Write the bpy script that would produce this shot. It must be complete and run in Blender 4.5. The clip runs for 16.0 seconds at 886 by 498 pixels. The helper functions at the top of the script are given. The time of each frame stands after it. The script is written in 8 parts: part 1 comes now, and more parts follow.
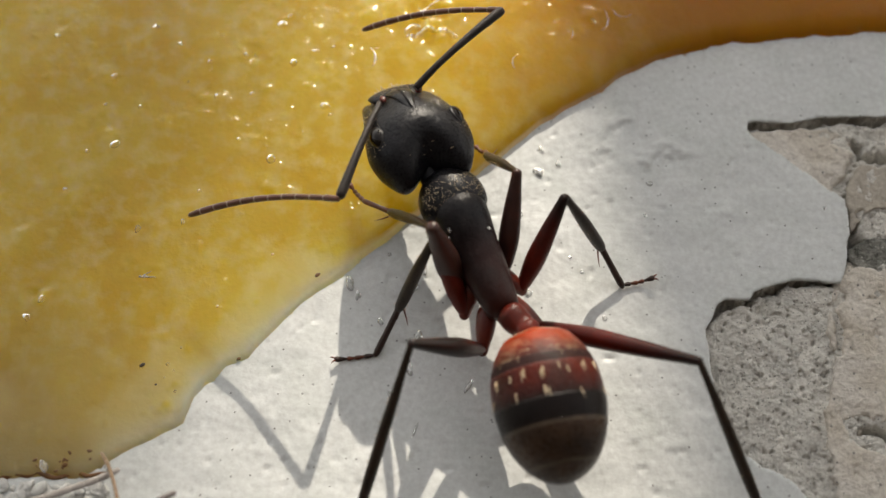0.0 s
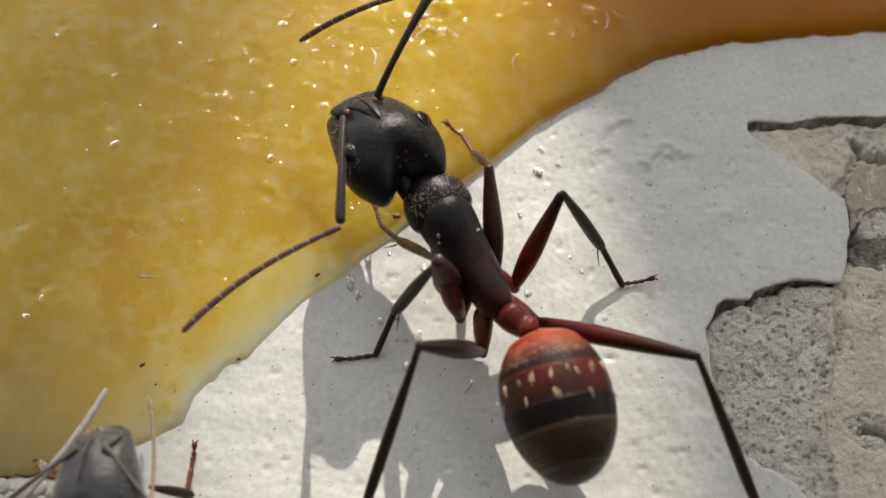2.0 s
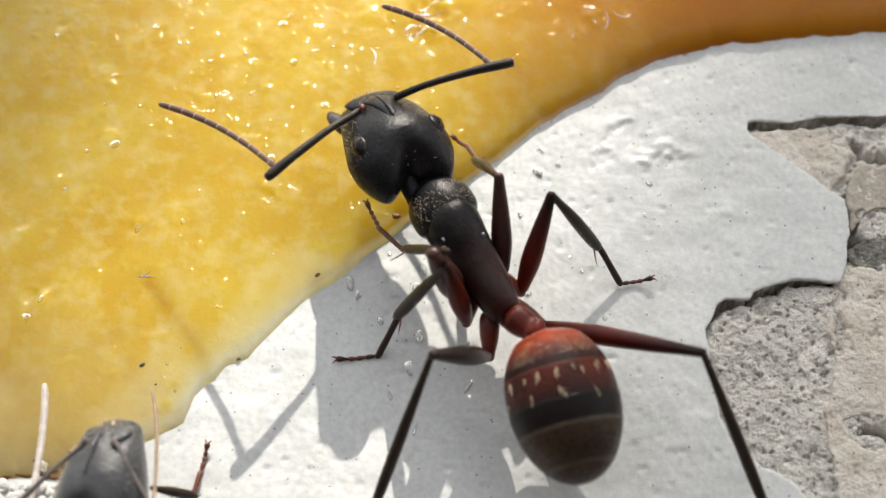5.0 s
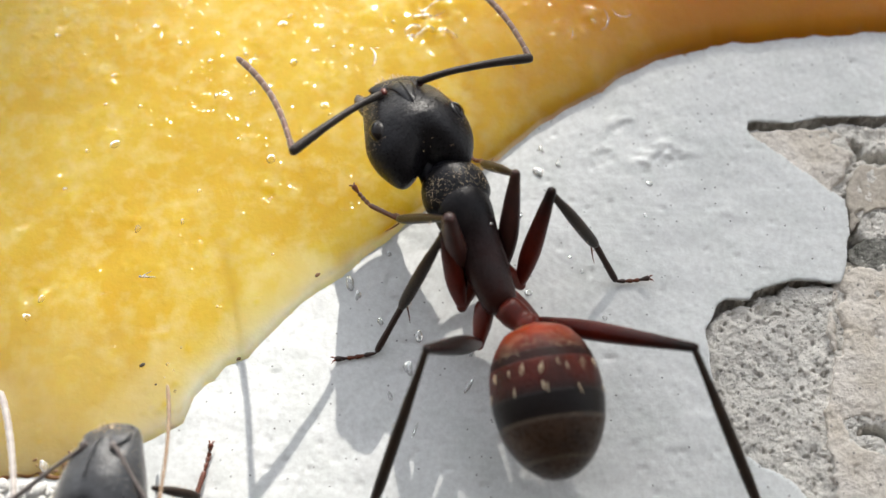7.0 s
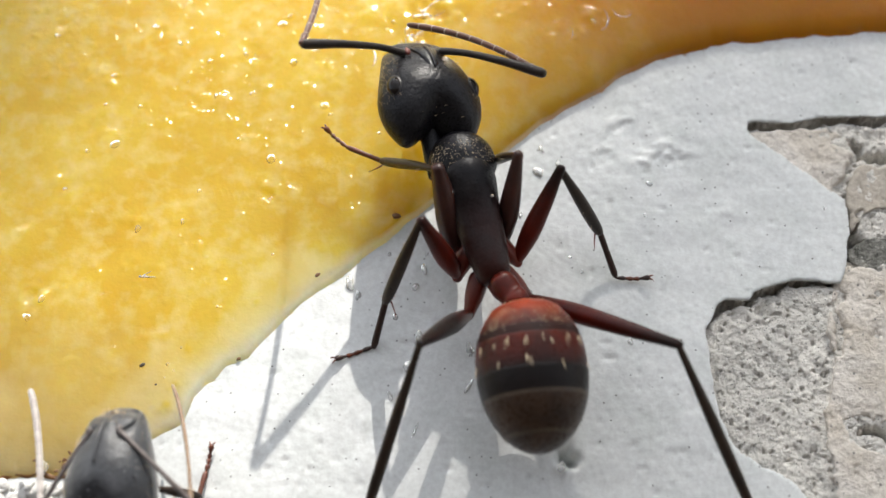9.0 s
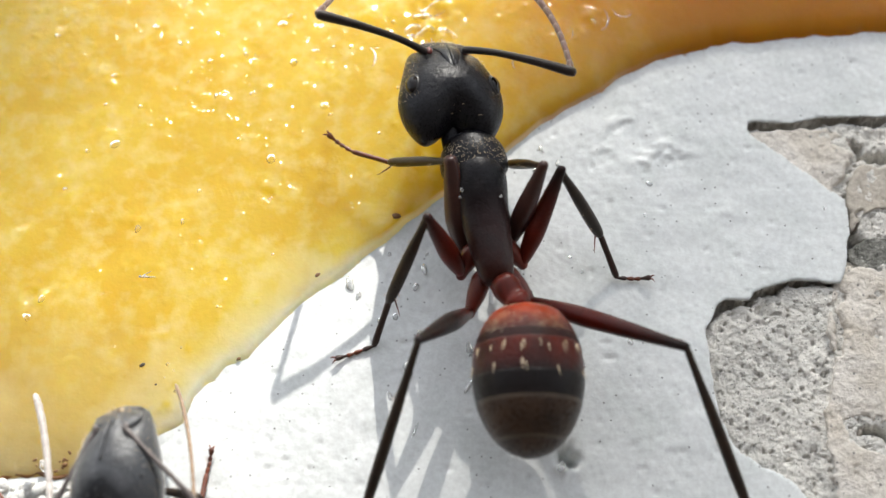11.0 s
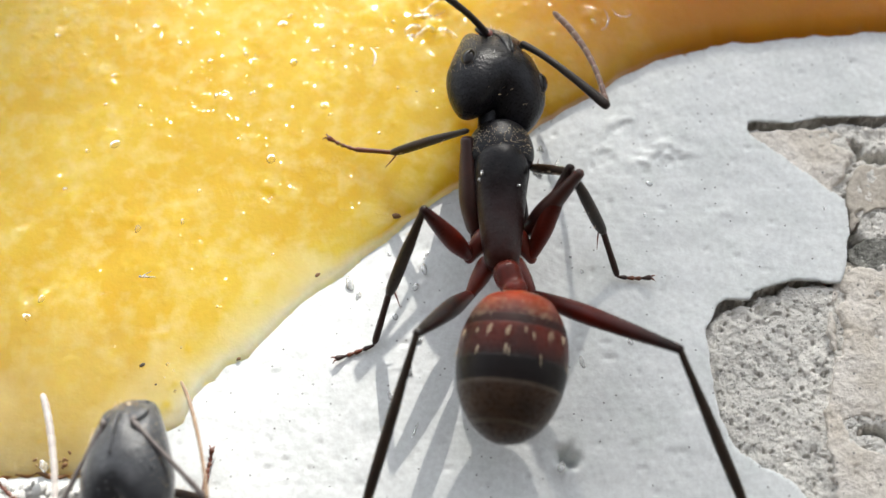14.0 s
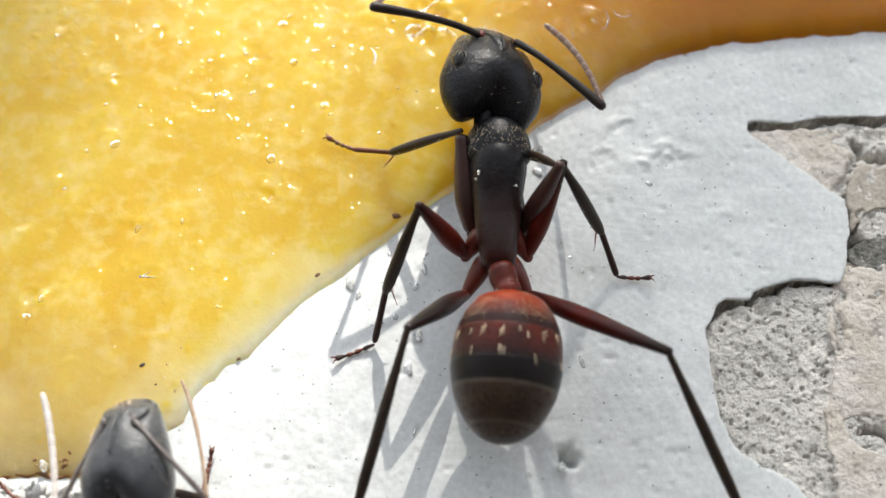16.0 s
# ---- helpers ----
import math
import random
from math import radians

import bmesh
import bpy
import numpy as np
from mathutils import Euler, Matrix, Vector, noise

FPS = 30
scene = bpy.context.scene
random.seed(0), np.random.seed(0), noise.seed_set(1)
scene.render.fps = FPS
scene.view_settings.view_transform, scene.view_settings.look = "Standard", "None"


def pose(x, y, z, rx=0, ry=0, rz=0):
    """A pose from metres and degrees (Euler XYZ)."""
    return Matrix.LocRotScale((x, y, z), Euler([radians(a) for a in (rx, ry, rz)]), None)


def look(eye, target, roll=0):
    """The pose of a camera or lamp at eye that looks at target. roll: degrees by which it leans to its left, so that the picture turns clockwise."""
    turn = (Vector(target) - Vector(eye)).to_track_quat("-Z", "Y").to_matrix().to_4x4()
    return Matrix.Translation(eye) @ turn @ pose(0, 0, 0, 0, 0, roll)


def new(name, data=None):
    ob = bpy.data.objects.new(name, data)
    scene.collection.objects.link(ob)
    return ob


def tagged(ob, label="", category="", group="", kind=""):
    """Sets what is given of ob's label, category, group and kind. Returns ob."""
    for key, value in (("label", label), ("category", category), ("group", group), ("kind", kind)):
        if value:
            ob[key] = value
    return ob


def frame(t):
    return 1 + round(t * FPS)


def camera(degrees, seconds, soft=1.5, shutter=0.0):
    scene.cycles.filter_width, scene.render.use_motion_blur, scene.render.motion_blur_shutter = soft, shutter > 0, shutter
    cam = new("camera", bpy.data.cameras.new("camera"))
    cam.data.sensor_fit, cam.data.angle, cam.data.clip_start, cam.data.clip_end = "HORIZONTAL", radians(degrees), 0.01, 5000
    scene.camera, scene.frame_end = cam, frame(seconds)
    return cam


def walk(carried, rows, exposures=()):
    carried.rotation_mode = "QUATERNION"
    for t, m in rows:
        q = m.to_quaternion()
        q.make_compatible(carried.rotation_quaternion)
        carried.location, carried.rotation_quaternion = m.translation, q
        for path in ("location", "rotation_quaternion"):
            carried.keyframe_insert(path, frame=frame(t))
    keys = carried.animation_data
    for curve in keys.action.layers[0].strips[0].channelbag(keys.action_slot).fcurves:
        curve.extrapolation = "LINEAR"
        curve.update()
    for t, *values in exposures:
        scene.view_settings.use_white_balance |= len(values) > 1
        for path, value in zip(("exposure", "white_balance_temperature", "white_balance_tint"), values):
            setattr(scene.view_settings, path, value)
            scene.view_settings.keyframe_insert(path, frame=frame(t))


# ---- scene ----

MM = 0.001          # everything below is laid out in millimetres


def P(x, y, z, rx=0, ry=0, rz=0):
    """A pose in millimetres and degrees."""
    return pose(x * MM, y * MM, z * MM, rx, ry, rz)


# ---- camera: still, 30 mm from the painted wall top, looking down at 65 degrees ----
cam = camera(40, 16.0, soft=1.5, shutter=0.0)
EYE = (0.0, -0.012679, 0.027189)
still = look(EYE, (0, 0, 0))
walk(cam, [(0, still), (16, still)],
     exposures=[(0, 0.80, 7150, 10), (1.5, 0.98, 7150, 10), (2, 0.80, 7150, 10), (2.5, 0.97, 7100, 10), (4, 1.11, 6950, 10),
                (6.5, 1.27, 6480, 10), (8, 1.13, 6480, 10), (8.5, 1.09, 6480, 10), (9, 1.24, 6450, 10), (11.3, 1.39, 6400, 9), (16, 1.39, 6400, 9)])
cam.data.dof.use_dof = True
cam.data.dof.focus_distance, cam.data.dof.aperture_fstop = 0.0292, 75.0

# ---- light: clear sky and a low sun ahead of the camera ----
SUN_EL, SUN_AZ = 28.0, 8.0        # elevation, and degrees from +y towards +x
world = bpy.data.worlds.new("sky")
scene.world = world
world.use_nodes = True
wn = world.node_tree.nodes
sky = wn.new("ShaderNodeTexSky")
sky.sky_type, sky.sun_disc = "NISHITA", False
sky.sun_elevation, sky.sun_rotation = radians(SUN_EL), radians(SUN_AZ)
wn["Background"].inputs["Strength"].default_value = 0.15
haze = wn.new("ShaderNodeHueSaturation")          # a hazy, milky sky
haze.inputs["Saturation"].default_value = 0.20
world.node_tree.links.new(sky.outputs[0], haze.inputs["Color"])
world.node_tree.links.new(haze.outputs[0], wn["Background"].inputs["Color"])
sun = new("sun", bpy.data.lights.new("sun", "SUN"))
sun.data.energy, sun.data.angle, sun.data.color = 2.6, radians(0.6), (1.0, 0.95, 0.87)
se, sa = radians(SUN_EL), radians(SUN_AZ)
SHADE_EAST, SHADE_FROND, SHADE_WEST = 5.0, 1.2, -11.5       # where the leaves' shade begins on the ground, millimetres
sun.matrix_world = look((math.cos(se) * math.sin(sa), math.cos(se) * math.cos(sa), math.sin(se)), (0, 0, 0))


# ---- materials ----
def ramp_mix(nt, fac, a, b):
    m = nt.nodes.new("ShaderNodeMix")
    m.data_type = "RGBA"
    nt.links.new(fac, m.inputs["Factor"])
    for key, v in ((6, a), (7, b)):
        if isinstance(v, tuple):
            m.inputs[key].default_value = (*v, 1)
        else:
            nt.links.new(v, m.inputs[key])
    return m.outputs[2]


def fac_range(nt, value, lo, hi, a=0.0, b=1.0):
    m = nt.nodes.new("ShaderNodeMapRange")
    nt.links.new(value, m.inputs[0])
    for i, v in enumerate((lo, hi, a, b)):
        m.inputs[i + 1].default_value = v
    return m.outputs[0]


def surface(name, c1, c2, coarse=1.0, fine=12.0, rough=0.5, rough_var=0.12, bump=0.02, sss=0.0,
            radius=(1.0, 0.4, 0.15), depth=0.3, coat=0.0, spec=0.5, along=None, spots=None, metal=0.0,
            transmission=0.0, ior=1.45, bump_scale=None, grain=0.35, sheen=0.0, thin=None, clouds=None, wet=None, pick=0.62, amber_shade=None, bruise=None):
    """A node material in millimetre scale: colours c1 to c2 by coarse noise, darker fine grain, relief and gloss noise.
    along: (y0, y1, colour) blends to a pigment along the piece. spots: (scale, threshold, colour)."""
    mt = bpy.data.materials.new(name)
    mt.use_nodes = True
    nt = mt.node_tree
    b = nt.nodes["Principled BSDF"]
    tc = nt.nodes.new("ShaderNodeTexCoord")
    mul = nt.nodes.new("ShaderNodeVectorMath")
    mul.operation = "MULTIPLY"
    mul.inputs[1].default_value = (1000, 1000, 1000)
    nt.links.new(tc.outputs["Object"], mul.inputs[0])

    def tex(scale, detail=4.0, rough_=0.6):
        n = nt.nodes.new("ShaderNodeTexNoise")
        n.inputs["Scale"].default_value, n.inputs["Detail"].default_value = scale, detail
        n.inputs["Roughness"].default_value = rough_
        nt.links.new(mul.outputs[0], n.inputs["Vector"])
        return n.outputs["Fac"]

    big, small = tex(coarse), tex(fine, 5.0)
    col = ramp_mix(nt, fac_range(nt, big, 0.3, 0.7), c1, c2)
    if along:
        sep = nt.nodes.new("ShaderNodeSeparateXYZ")
        nt.links.new(mul.outputs[0], sep.inputs[0])
        col = ramp_mix(nt, fac_range(nt, sep.outputs["Y"], along[0], along[1]), col, along[2])
    if clouds:                                   # pale clots in the pulp; patches of another tone on other surfaces
        col = ramp_mix(nt, fac_range(nt, tex(clouds[0], 3.0, 0.5), 0.45, 0.75, 0.0, 0.7), col, clouds[1])
    if thin:                                     # a thin layer lets more of the white ground through than a thick one; its paleness also paints the edge's bloom
        sep = nt.nodes.new("ShaderNodeSeparateXYZ")
        nt.links.new(mul.outputs[0], sep.inputs[0])
        col = ramp_mix(nt, fac_range(nt, sep.outputs["Z"], thin[0], thin[1]), thin[2], col)
    if amber_shade:                                     # deeper amber towards +x, with that corner's dimness put into the colour
        sep = nt.nodes.new("ShaderNodeSeparateXYZ")
        nt.links.new(mul.outputs[0], sep.inputs[0])
        sway_ = nt.nodes.new("ShaderNodeMath")
        sway_.operation = "MULTIPLY_ADD"
        nt.links.new(tex(0.5, 3.0, 0.6), sway_.inputs[0])
        sway_.inputs[1].default_value = 5.0
        nt.links.new(sep.outputs["X"], sway_.inputs[2])
        col = ramp_mix(nt, fac_range(nt, sway_.outputs[0], amber_shade[0] + 2.5, amber_shade[1] + 2.5), col, amber_shade[2])
    if bruise:                                   # a bruised, dull patch round a point
        off = nt.nodes.new("ShaderNodeVectorMath")
        off.operation = "DISTANCE"
        nt.links.new(mul.outputs[0], off.inputs[0])
        off.inputs[1].default_value = bruise[0]
        rag = nt.nodes.new("ShaderNodeMath")
        rag.operation = "MULTIPLY_ADD"
        nt.links.new(tex(0.7, 4.0, 0.6), rag.inputs[0])
        rag.inputs[1].default_value = 2.4
        nt.links.new(off.outputs["Value"], rag.inputs[2])
        col = ramp_mix(nt, fac_range(nt, rag.outputs[0], 2.0, bruise[1] + 1.2, 0.85, 0.0), col, bruise[2])
    dark = nt.nodes.new("ShaderNodeMix")
    dark.data_type, dark.blend_type = "RGBA", "MULTIPLY"
    nt.links.new(fac_range(nt, small, 0.35, 0.65, grain, 0.0), dark.inputs["Factor"])
    nt.links.new(col, dark.inputs[6])
    dark.inputs[7].default_value = (0.45, 0.42, 0.40, 1)
    col = dark.outputs[2]
    if spots:
        v = nt.nodes.new("ShaderNodeTexVoronoi")
        v.inputs["Scale"].default_value = spots[0]
        nt.links.new(mul.outputs[0], v.inputs["Vector"])
        near = fac_range(nt, v.outputs["Distance"], spots[1] * 0.6, spots[1], 1.0, 0.0)
        chosen = fac_range(nt, v.outputs["Color"], pick, pick + 0.04)
        both = nt.nodes.new("ShaderNodeMath")
        both.operation = "MULTIPLY"
        nt.links.new(near, both.inputs[0])
        nt.links.new(chosen, both.inputs[1])
        col = ramp_mix(nt, both.outputs[0], col, spots[2])
    nt.links.new(col, b.inputs["Base Color"])
    nt.links.new(fac_range(nt, small, 0.3, 0.7, max(0.02, rough - rough_var), rough + rough_var), b.inputs["Roughness"])
    bp = nt.nodes.new("ShaderNodeBump")
    bp.inputs["Distance"].default_value = bump * MM
    bp.inputs["Strength"].default_value = 1.0
    nt.links.new(tex(bump_scale, 4.0) if bump_scale else small, bp.inputs["Height"])
    nt.links.new(bp.outputs[0], b.inputs["Normal"])
    if wet:                                      # ripples of the juice film alone
        film = nt.nodes.new("ShaderNodeBump")
        film.inputs["Distance"].default_value = wet[1] * MM
        nt.links.new(tex(wet[0], 2.0, 0.5), film.inputs["Height"])
        nt.links.new(fac_range(nt, tex(0.42, 2.0, 0.5), 0.40, 0.60, 0.45, 1.0), film.inputs["Strength"])
        nt.links.new(film.outputs[0], b.inputs["Coat Normal"])
    b.inputs["Metallic"].default_value, b.inputs["Specular IOR Level"].default_value = metal, spec
    b.inputs["IOR"].default_value = ior
    b.inputs["Coat Weight"].default_value, b.inputs["Coat Roughness"].default_value = coat, 0.16 if wet else 0.04
    b.inputs["Coat IOR"].default_value = 1.33 if wet else 1.5
    b.inputs["Transmission Weight"].default_value = transmission
    b.inputs["Sheen Weight"].default_value, b.inputs["Sheen Roughness"].default_value = sheen, 0.4
    if sss:
        b.inputs["Subsurface Weight"].default_value = sss
        b.inputs["Subsurface Radius"].default_value = radius
        b.inputs["Subsurface Scale"].default_value = depth * MM
    return mt


PAINT = surface("white_paint", (0.745, 0.76, 0.75), (0.685, 0.705, 0.695), 0.35, 7.0, 0.38, 0.12, 0.016,
                spots=(4.6, 0.13, (0.17, 0.17, 0.16)), pick=0.51, spec=0.5, grain=0.26, bump_scale=3.6, clouds=(0.8, (0.62, 0.65, 0.625)))
CONCRETE = surface("bare_concrete", (0.86, 0.83, 0.76), (0.70, 0.675, 0.62), 0.8, 14.0, 0.9, 0.05, 0.06, spec=0.2,
                   spots=(15.0, 0.26, (0.13, 0.13, 0.12)), pick=0.60, clouds=(1.2, (0.56, 0.55, 0.51)))
PLASTER = surface("old_plaster", (0.86, 0.81, 0.74), (0.72, 0.67, 0.60), 0.7, 10.0, 0.8, 0.08, 0.06, spec=0.25, spots=(4.5, 0.17, (0.25, 0.24, 0.22)), pick=0.57, clouds=(0.55, (0.62, 0.54, 0.42)))
PRIMER = surface("old_primer", (0.60, 0.55, 0.48), (0.46, 0.41, 0.34), 0.6, 10.0, 0.75, 0.08, 0.04, spec=0.25)
GRIME = surface("grimy_concrete", (0.50, 0.49, 0.44), (0.07, 0.07, 0.06), 3.2, 12.0, 0.9, 0.05, 0.12, spec=0.2, spots=(8.0, 0.25, (0.55, 0.54, 0.48)))
FRUIT = surface("fruit_pulp", (0.64, 0.455, 0.050), (0.585, 0.366, 0.016), 0.30, 1.6, 0.20, 0.06, 0.030, sss=1.0,
                radius=(1.0, 0.8, 0.45), depth=6.5, coat=1.0, spec=0.2, bump_scale=2.2, grain=0.08, wet=(2.8, 0.165),
                thin=(0.085, 0.165, (0.88, 0.75, 0.46)), clouds=(2.1, (0.74, 0.575, 0.20)), amber_shade=(-0.5, 6.5, (0.46, 0.195, 0.008)), bruise=((-9.4, -5.6, 0.1), 4.6, (0.40, 0.285, 0.10)))
# the clouds colour in grey patches of sheen and dust on the cuticle
BLACK = surface("black_cuticle", (0.013, 0.012, 0.014), (0.005, 0.005, 0.006), 2.2, 22.0, 0.32, 0.12, 0.020, spec=0.23,
                spots=(13.0, 0.13, (0.10, 0.10, 0.095)), pick=0.72, bump_scale=9.0, clouds=(1.7, (0.024, 0.025, 0.030)))
DARK_RED = surface("dark_red_cuticle", (0.013, 0.012, 0.014), (0.005, 0.005, 0.006), 2.2, 22.0, 0.36, 0.12, 0.020, spec=0.22, bump_scale=9.0,
                   along=(2.2, 0.0, (0.036, 0.008, 0.005)), clouds=(1.7, (0.024, 0.020, 0.020)))
FORE_FEMUR = surface("brown_black_femur_cuticle", (0.062, 0.022, 0.016), (0.034, 0.013, 0.010), 1.4, 20.0, 0.36, 0.08, 0.006, sss=0.2,
                     radius=(1.0, 0.3, 0.1), depth=0.3)
HIND_FEMUR = surface("black_red_femur_cuticle", (0.085, 0.012, 0.007), (0.05, 0.008, 0.005), 1.2, 20.0, 0.34, 0.08, 0.005, sss=0.3,
                     radius=(1.0, 0.2, 0.08), depth=0.35, along=(0.2, 1.1, (0.020, 0.012, 0.010)))
# second ant's cuticle, greyed by glare and haze put into the colour
HAZY_BLACK = surface("hazy_black_cuticle", (0.032, 0.035, 0.041), (0.015, 0.016, 0.019), 1.8, 20.0, 0.44, 0.14, 0.022,
              spots=(8.0, 0.15, (0.42, 0.42, 0.42)), pick=0.60, clouds=(1.6, (0.10, 0.104, 0.115)), bump_scale=9.0, sheen=0.4)
FEMUR = surface("red_femur_cuticle", (0.135, 0.015, 0.007), (0.075, 0.009, 0.005), 1.2, 20.0, 0.34, 0.08, 0.005, sss=0.35,
                radius=(1.0, 0.2, 0.08), depth=0.35, along=(0.9, 2.3, (0.014, 0.006, 0.005)), spec=0.26)
LONG_FEMUR = surface("long_red_femur_cuticle", (0.10, 0.009, 0.004), (0.05, 0.006, 0.004), 1.2, 20.0, 0.34, 0.08, 0.005, sss=0.35,
                     radius=(1.0, 0.2, 0.08), depth=0.35, along=(2.0, 3.7, (0.016, 0.007, 0.005)), spec=0.26)
TIBIA = surface("black_tibia_cuticle", (0.034, 0.018, 0.009), (0.014, 0.009, 0.006), 1.5, 20.0, 0.36, 0.1, 0.008, sss=0.2, radius=(1.0, 0.5, 0.2), depth=0.15, spec=0.4)
DARK_TARSUS = surface("black_brown_tarsus_cuticle", (0.040, 0.016, 0.010), (0.020, 0.009, 0.006), 3.0, 20.0, 0.4, 0.1, 0.006)
TARSUS = surface("brown_tarsus_cuticle", (0.17, 0.045, 0.016), (0.08, 0.022, 0.010), 3.0, 20.0, 0.4, 0.1, 0.005, sss=0.5,
                 radius=(1.0, 0.4, 0.15), depth=0.15)
RED = surface("orange_red_cuticle", (0.40, 0.048, 0.006), (0.12, 0.010, 0.003), 1.8, 12.0, 0.34, 0.10, 0.026, sss=0.3, along=(-0.42, -0.90, (0.040, 0.009, 0.006)), spec=0.28,
              radius=(1.0, 0.25, 0.08), depth=0.35, spots=(17.0, 0.20, (0.62, 0.32, 0.09)), pick=0.70)
BROWN = surface("red_brown_cuticle", (0.15, 0.014, 0.004), (0.045, 0.007, 0.003), 1.3, 12.0, 0.34, 0.10, 0.026, sss=0.2, along=(-1.25, -1.82, (0.010, 0.004, 0.003)), spec=0.26,
                radius=(1.0, 0.25, 0.08), depth=0.3)
PETIOLE = surface("petiole_cuticle", (0.15, 0.015, 0.006), (0.06, 0.008, 0.004), 2.0, 16.0, 0.36, 0.08, 0.010, sss=0.2, spec=0.26,
                  radius=(1.0, 0.25, 0.08), depth=0.3)
DARK_BROWN = surface("dark_brown_cuticle", (0.056, 0.029, 0.015), (0.020, 0.011, 0.007), 1.3, 12.0, 0.30, 0.10, 0.028, spec=0.30)
BAND = surface("black_band_cuticle", (0.009, 0.005, 0.004), (0.005, 0.003, 0.003), 1.2, 16.0, 0.34, 0.08, 0.014, spec=0.22)
SEAM = surface("brown_seam_cuticle", (0.040, 0.009, 0.006), (0.018, 0.006, 0.005), 1.5, 16.0, 0.5, 0.08, 0.012, spec=0.25)
MARGIN = surface("plate_margin_cuticle", (0.080, 0.054, 0.034), (0.040, 0.027, 0.017), 2.5, 16.0, 0.32, 0.08, 0.007)
MANDIBLE = surface("brown_mandible_cuticle", (0.032, 0.012, 0.008), (0.016, 0.007, 0.005), 2.5, 18.0, 0.26, 0.08, 0.006, coat=0.3)
COXA = surface("dark_red_coxa_cuticle", (0.15, 0.022, 0.010), (0.085, 0.012, 0.007), 2.0, 20.0, 0.36, 0.08, 0.008, sss=0.25,
               radius=(1.0, 0.2, 0.08), depth=0.3)
EYE_MAT = surface("compound_eye", (0.012, 0.007, 0.005), (0.006, 0.004, 0.003), 3.0, 40.0, 0.07, 0.03, 0.001, spec=0.40)
ORBIT = surface("orbit_cuticle", (0.015, 0.013, 0.013), (0.009, 0.008, 0.008), 3.0, 30.0, 0.35, 0.08, 0.004)
HAIR = surface("golden_hair", (0.80, 0.66, 0.46), (0.66, 0.50, 0.30), 3.0, 20.0, 0.35, 0.1, 0.002, spec=0.6)
# second ant's left flagellum, its sunlit paleness put into the colour
LIT_FUNICLE = surface("lit_flagellum", (0.50, 0.46, 0.43), (0.34, 0.30, 0.28), 2.5, 22.0, 0.5, 0.12, 0.006, sheen=0.8)
BROWN_FUNICLE = surface("golden_brown_flagellum", (0.30, 0.20, 0.11), (0.18, 0.10, 0.05), 2.5, 22.0, 0.45, 0.12, 0.006, sheen=0.4)
BLACK_SCAPE = surface("black_scape_cuticle", (0.026, 0.016, 0.012), (0.012, 0.008, 0.006), 2.5, 22.0, 0.40, 0.12, 0.014, spec=0.3, sheen=0.2)
BROWN_SCAPE = surface("brown_scape_cuticle", (0.20, 0.175, 0.165), (0.11, 0.09, 0.085), 2.5, 22.0, 0.42, 0.12, 0.006)
JOINT = surface("pale_joint_cuticle", (0.42, 0.33, 0.28), (0.30, 0.22, 0.18), 3.0, 22.0, 0.4, 0.1, 0.004)
FUNICLE = surface("brown_flagellum_cuticle", (0.17, 0.075, 0.046), (0.085, 0.034, 0.020), 2.5, 22.0, 0.42, 0.12, 0.010, sheen=0.6, spec=0.35)
SPECK = surface("dark_speck", (0.05, 0.03, 0.015), (0.03, 0.02, 0.01), 3.0, 20.0, 0.6, 0.1, 0.01)
CRUST = surface("crumbling_white_paint", (0.78, 0.78, 0.75), (0.62, 0.61, 0.58), 2.0, 14.0, 0.7, 0.1, 0.03, spec=0.3)
SKIN_SHADE = surface("brown_skin_and_shade", (0.22, 0.10, 0.03), (0.12, 0.05, 0.015), 3.0, 20.0, 0.5, 0.1, 0.01)
CLEAR = surface("clear_juice", (0.95, 0.90, 0.72), (0.95, 0.86, 0.60), 1.0, 12.0, 0.06, 0.03, 0.001, transmission=0.9, ior=1.36)
GRAIN = surface("pale_crumb", (0.90, 0.90, 0.88), (0.82, 0.83, 0.82), 3.0, 20.0, 0.14, 0.08, 0.02, transmission=0.75, coat=0.6)


# ---- mesh helpers ----
def link_mesh(name, verts, faces, material, parent=None, label="", smooth=True):
    me = bpy.data.meshes.new(name)
    me.from_pydata([tuple(v) for v in np.asarray(verts, float) * MM], [], [tuple(f) for f in faces])
    me.polygons.foreach_set("use_smooth", [smooth] * len(me.polygons))
    me.materials.append(material)
    me.update()
    ob = new(name, me)
    ob.parent = parent
    if label:
        tagged(ob, label)
    return ob


def resample(rows, k):
    """Catmull-Rom through the rows, k steps between two of them."""
    r = np.asarray(rows, float)
    out = []
    for i in range(len(r) - 1):
        a, b, c, d = r[max(i - 1, 0)], r[i], r[i + 1], r[min(i + 2, len(r) - 1)]
        for u in np.arange(k) / k:
            out.append(0.5 * (2 * b + (c - a) * u + (2 * a - 5 * b + 4 * c - d) * u * u + (3 * b - a - 3 * c + d) * u ** 3))
    out.append(r[-1])
    return np.array(out)


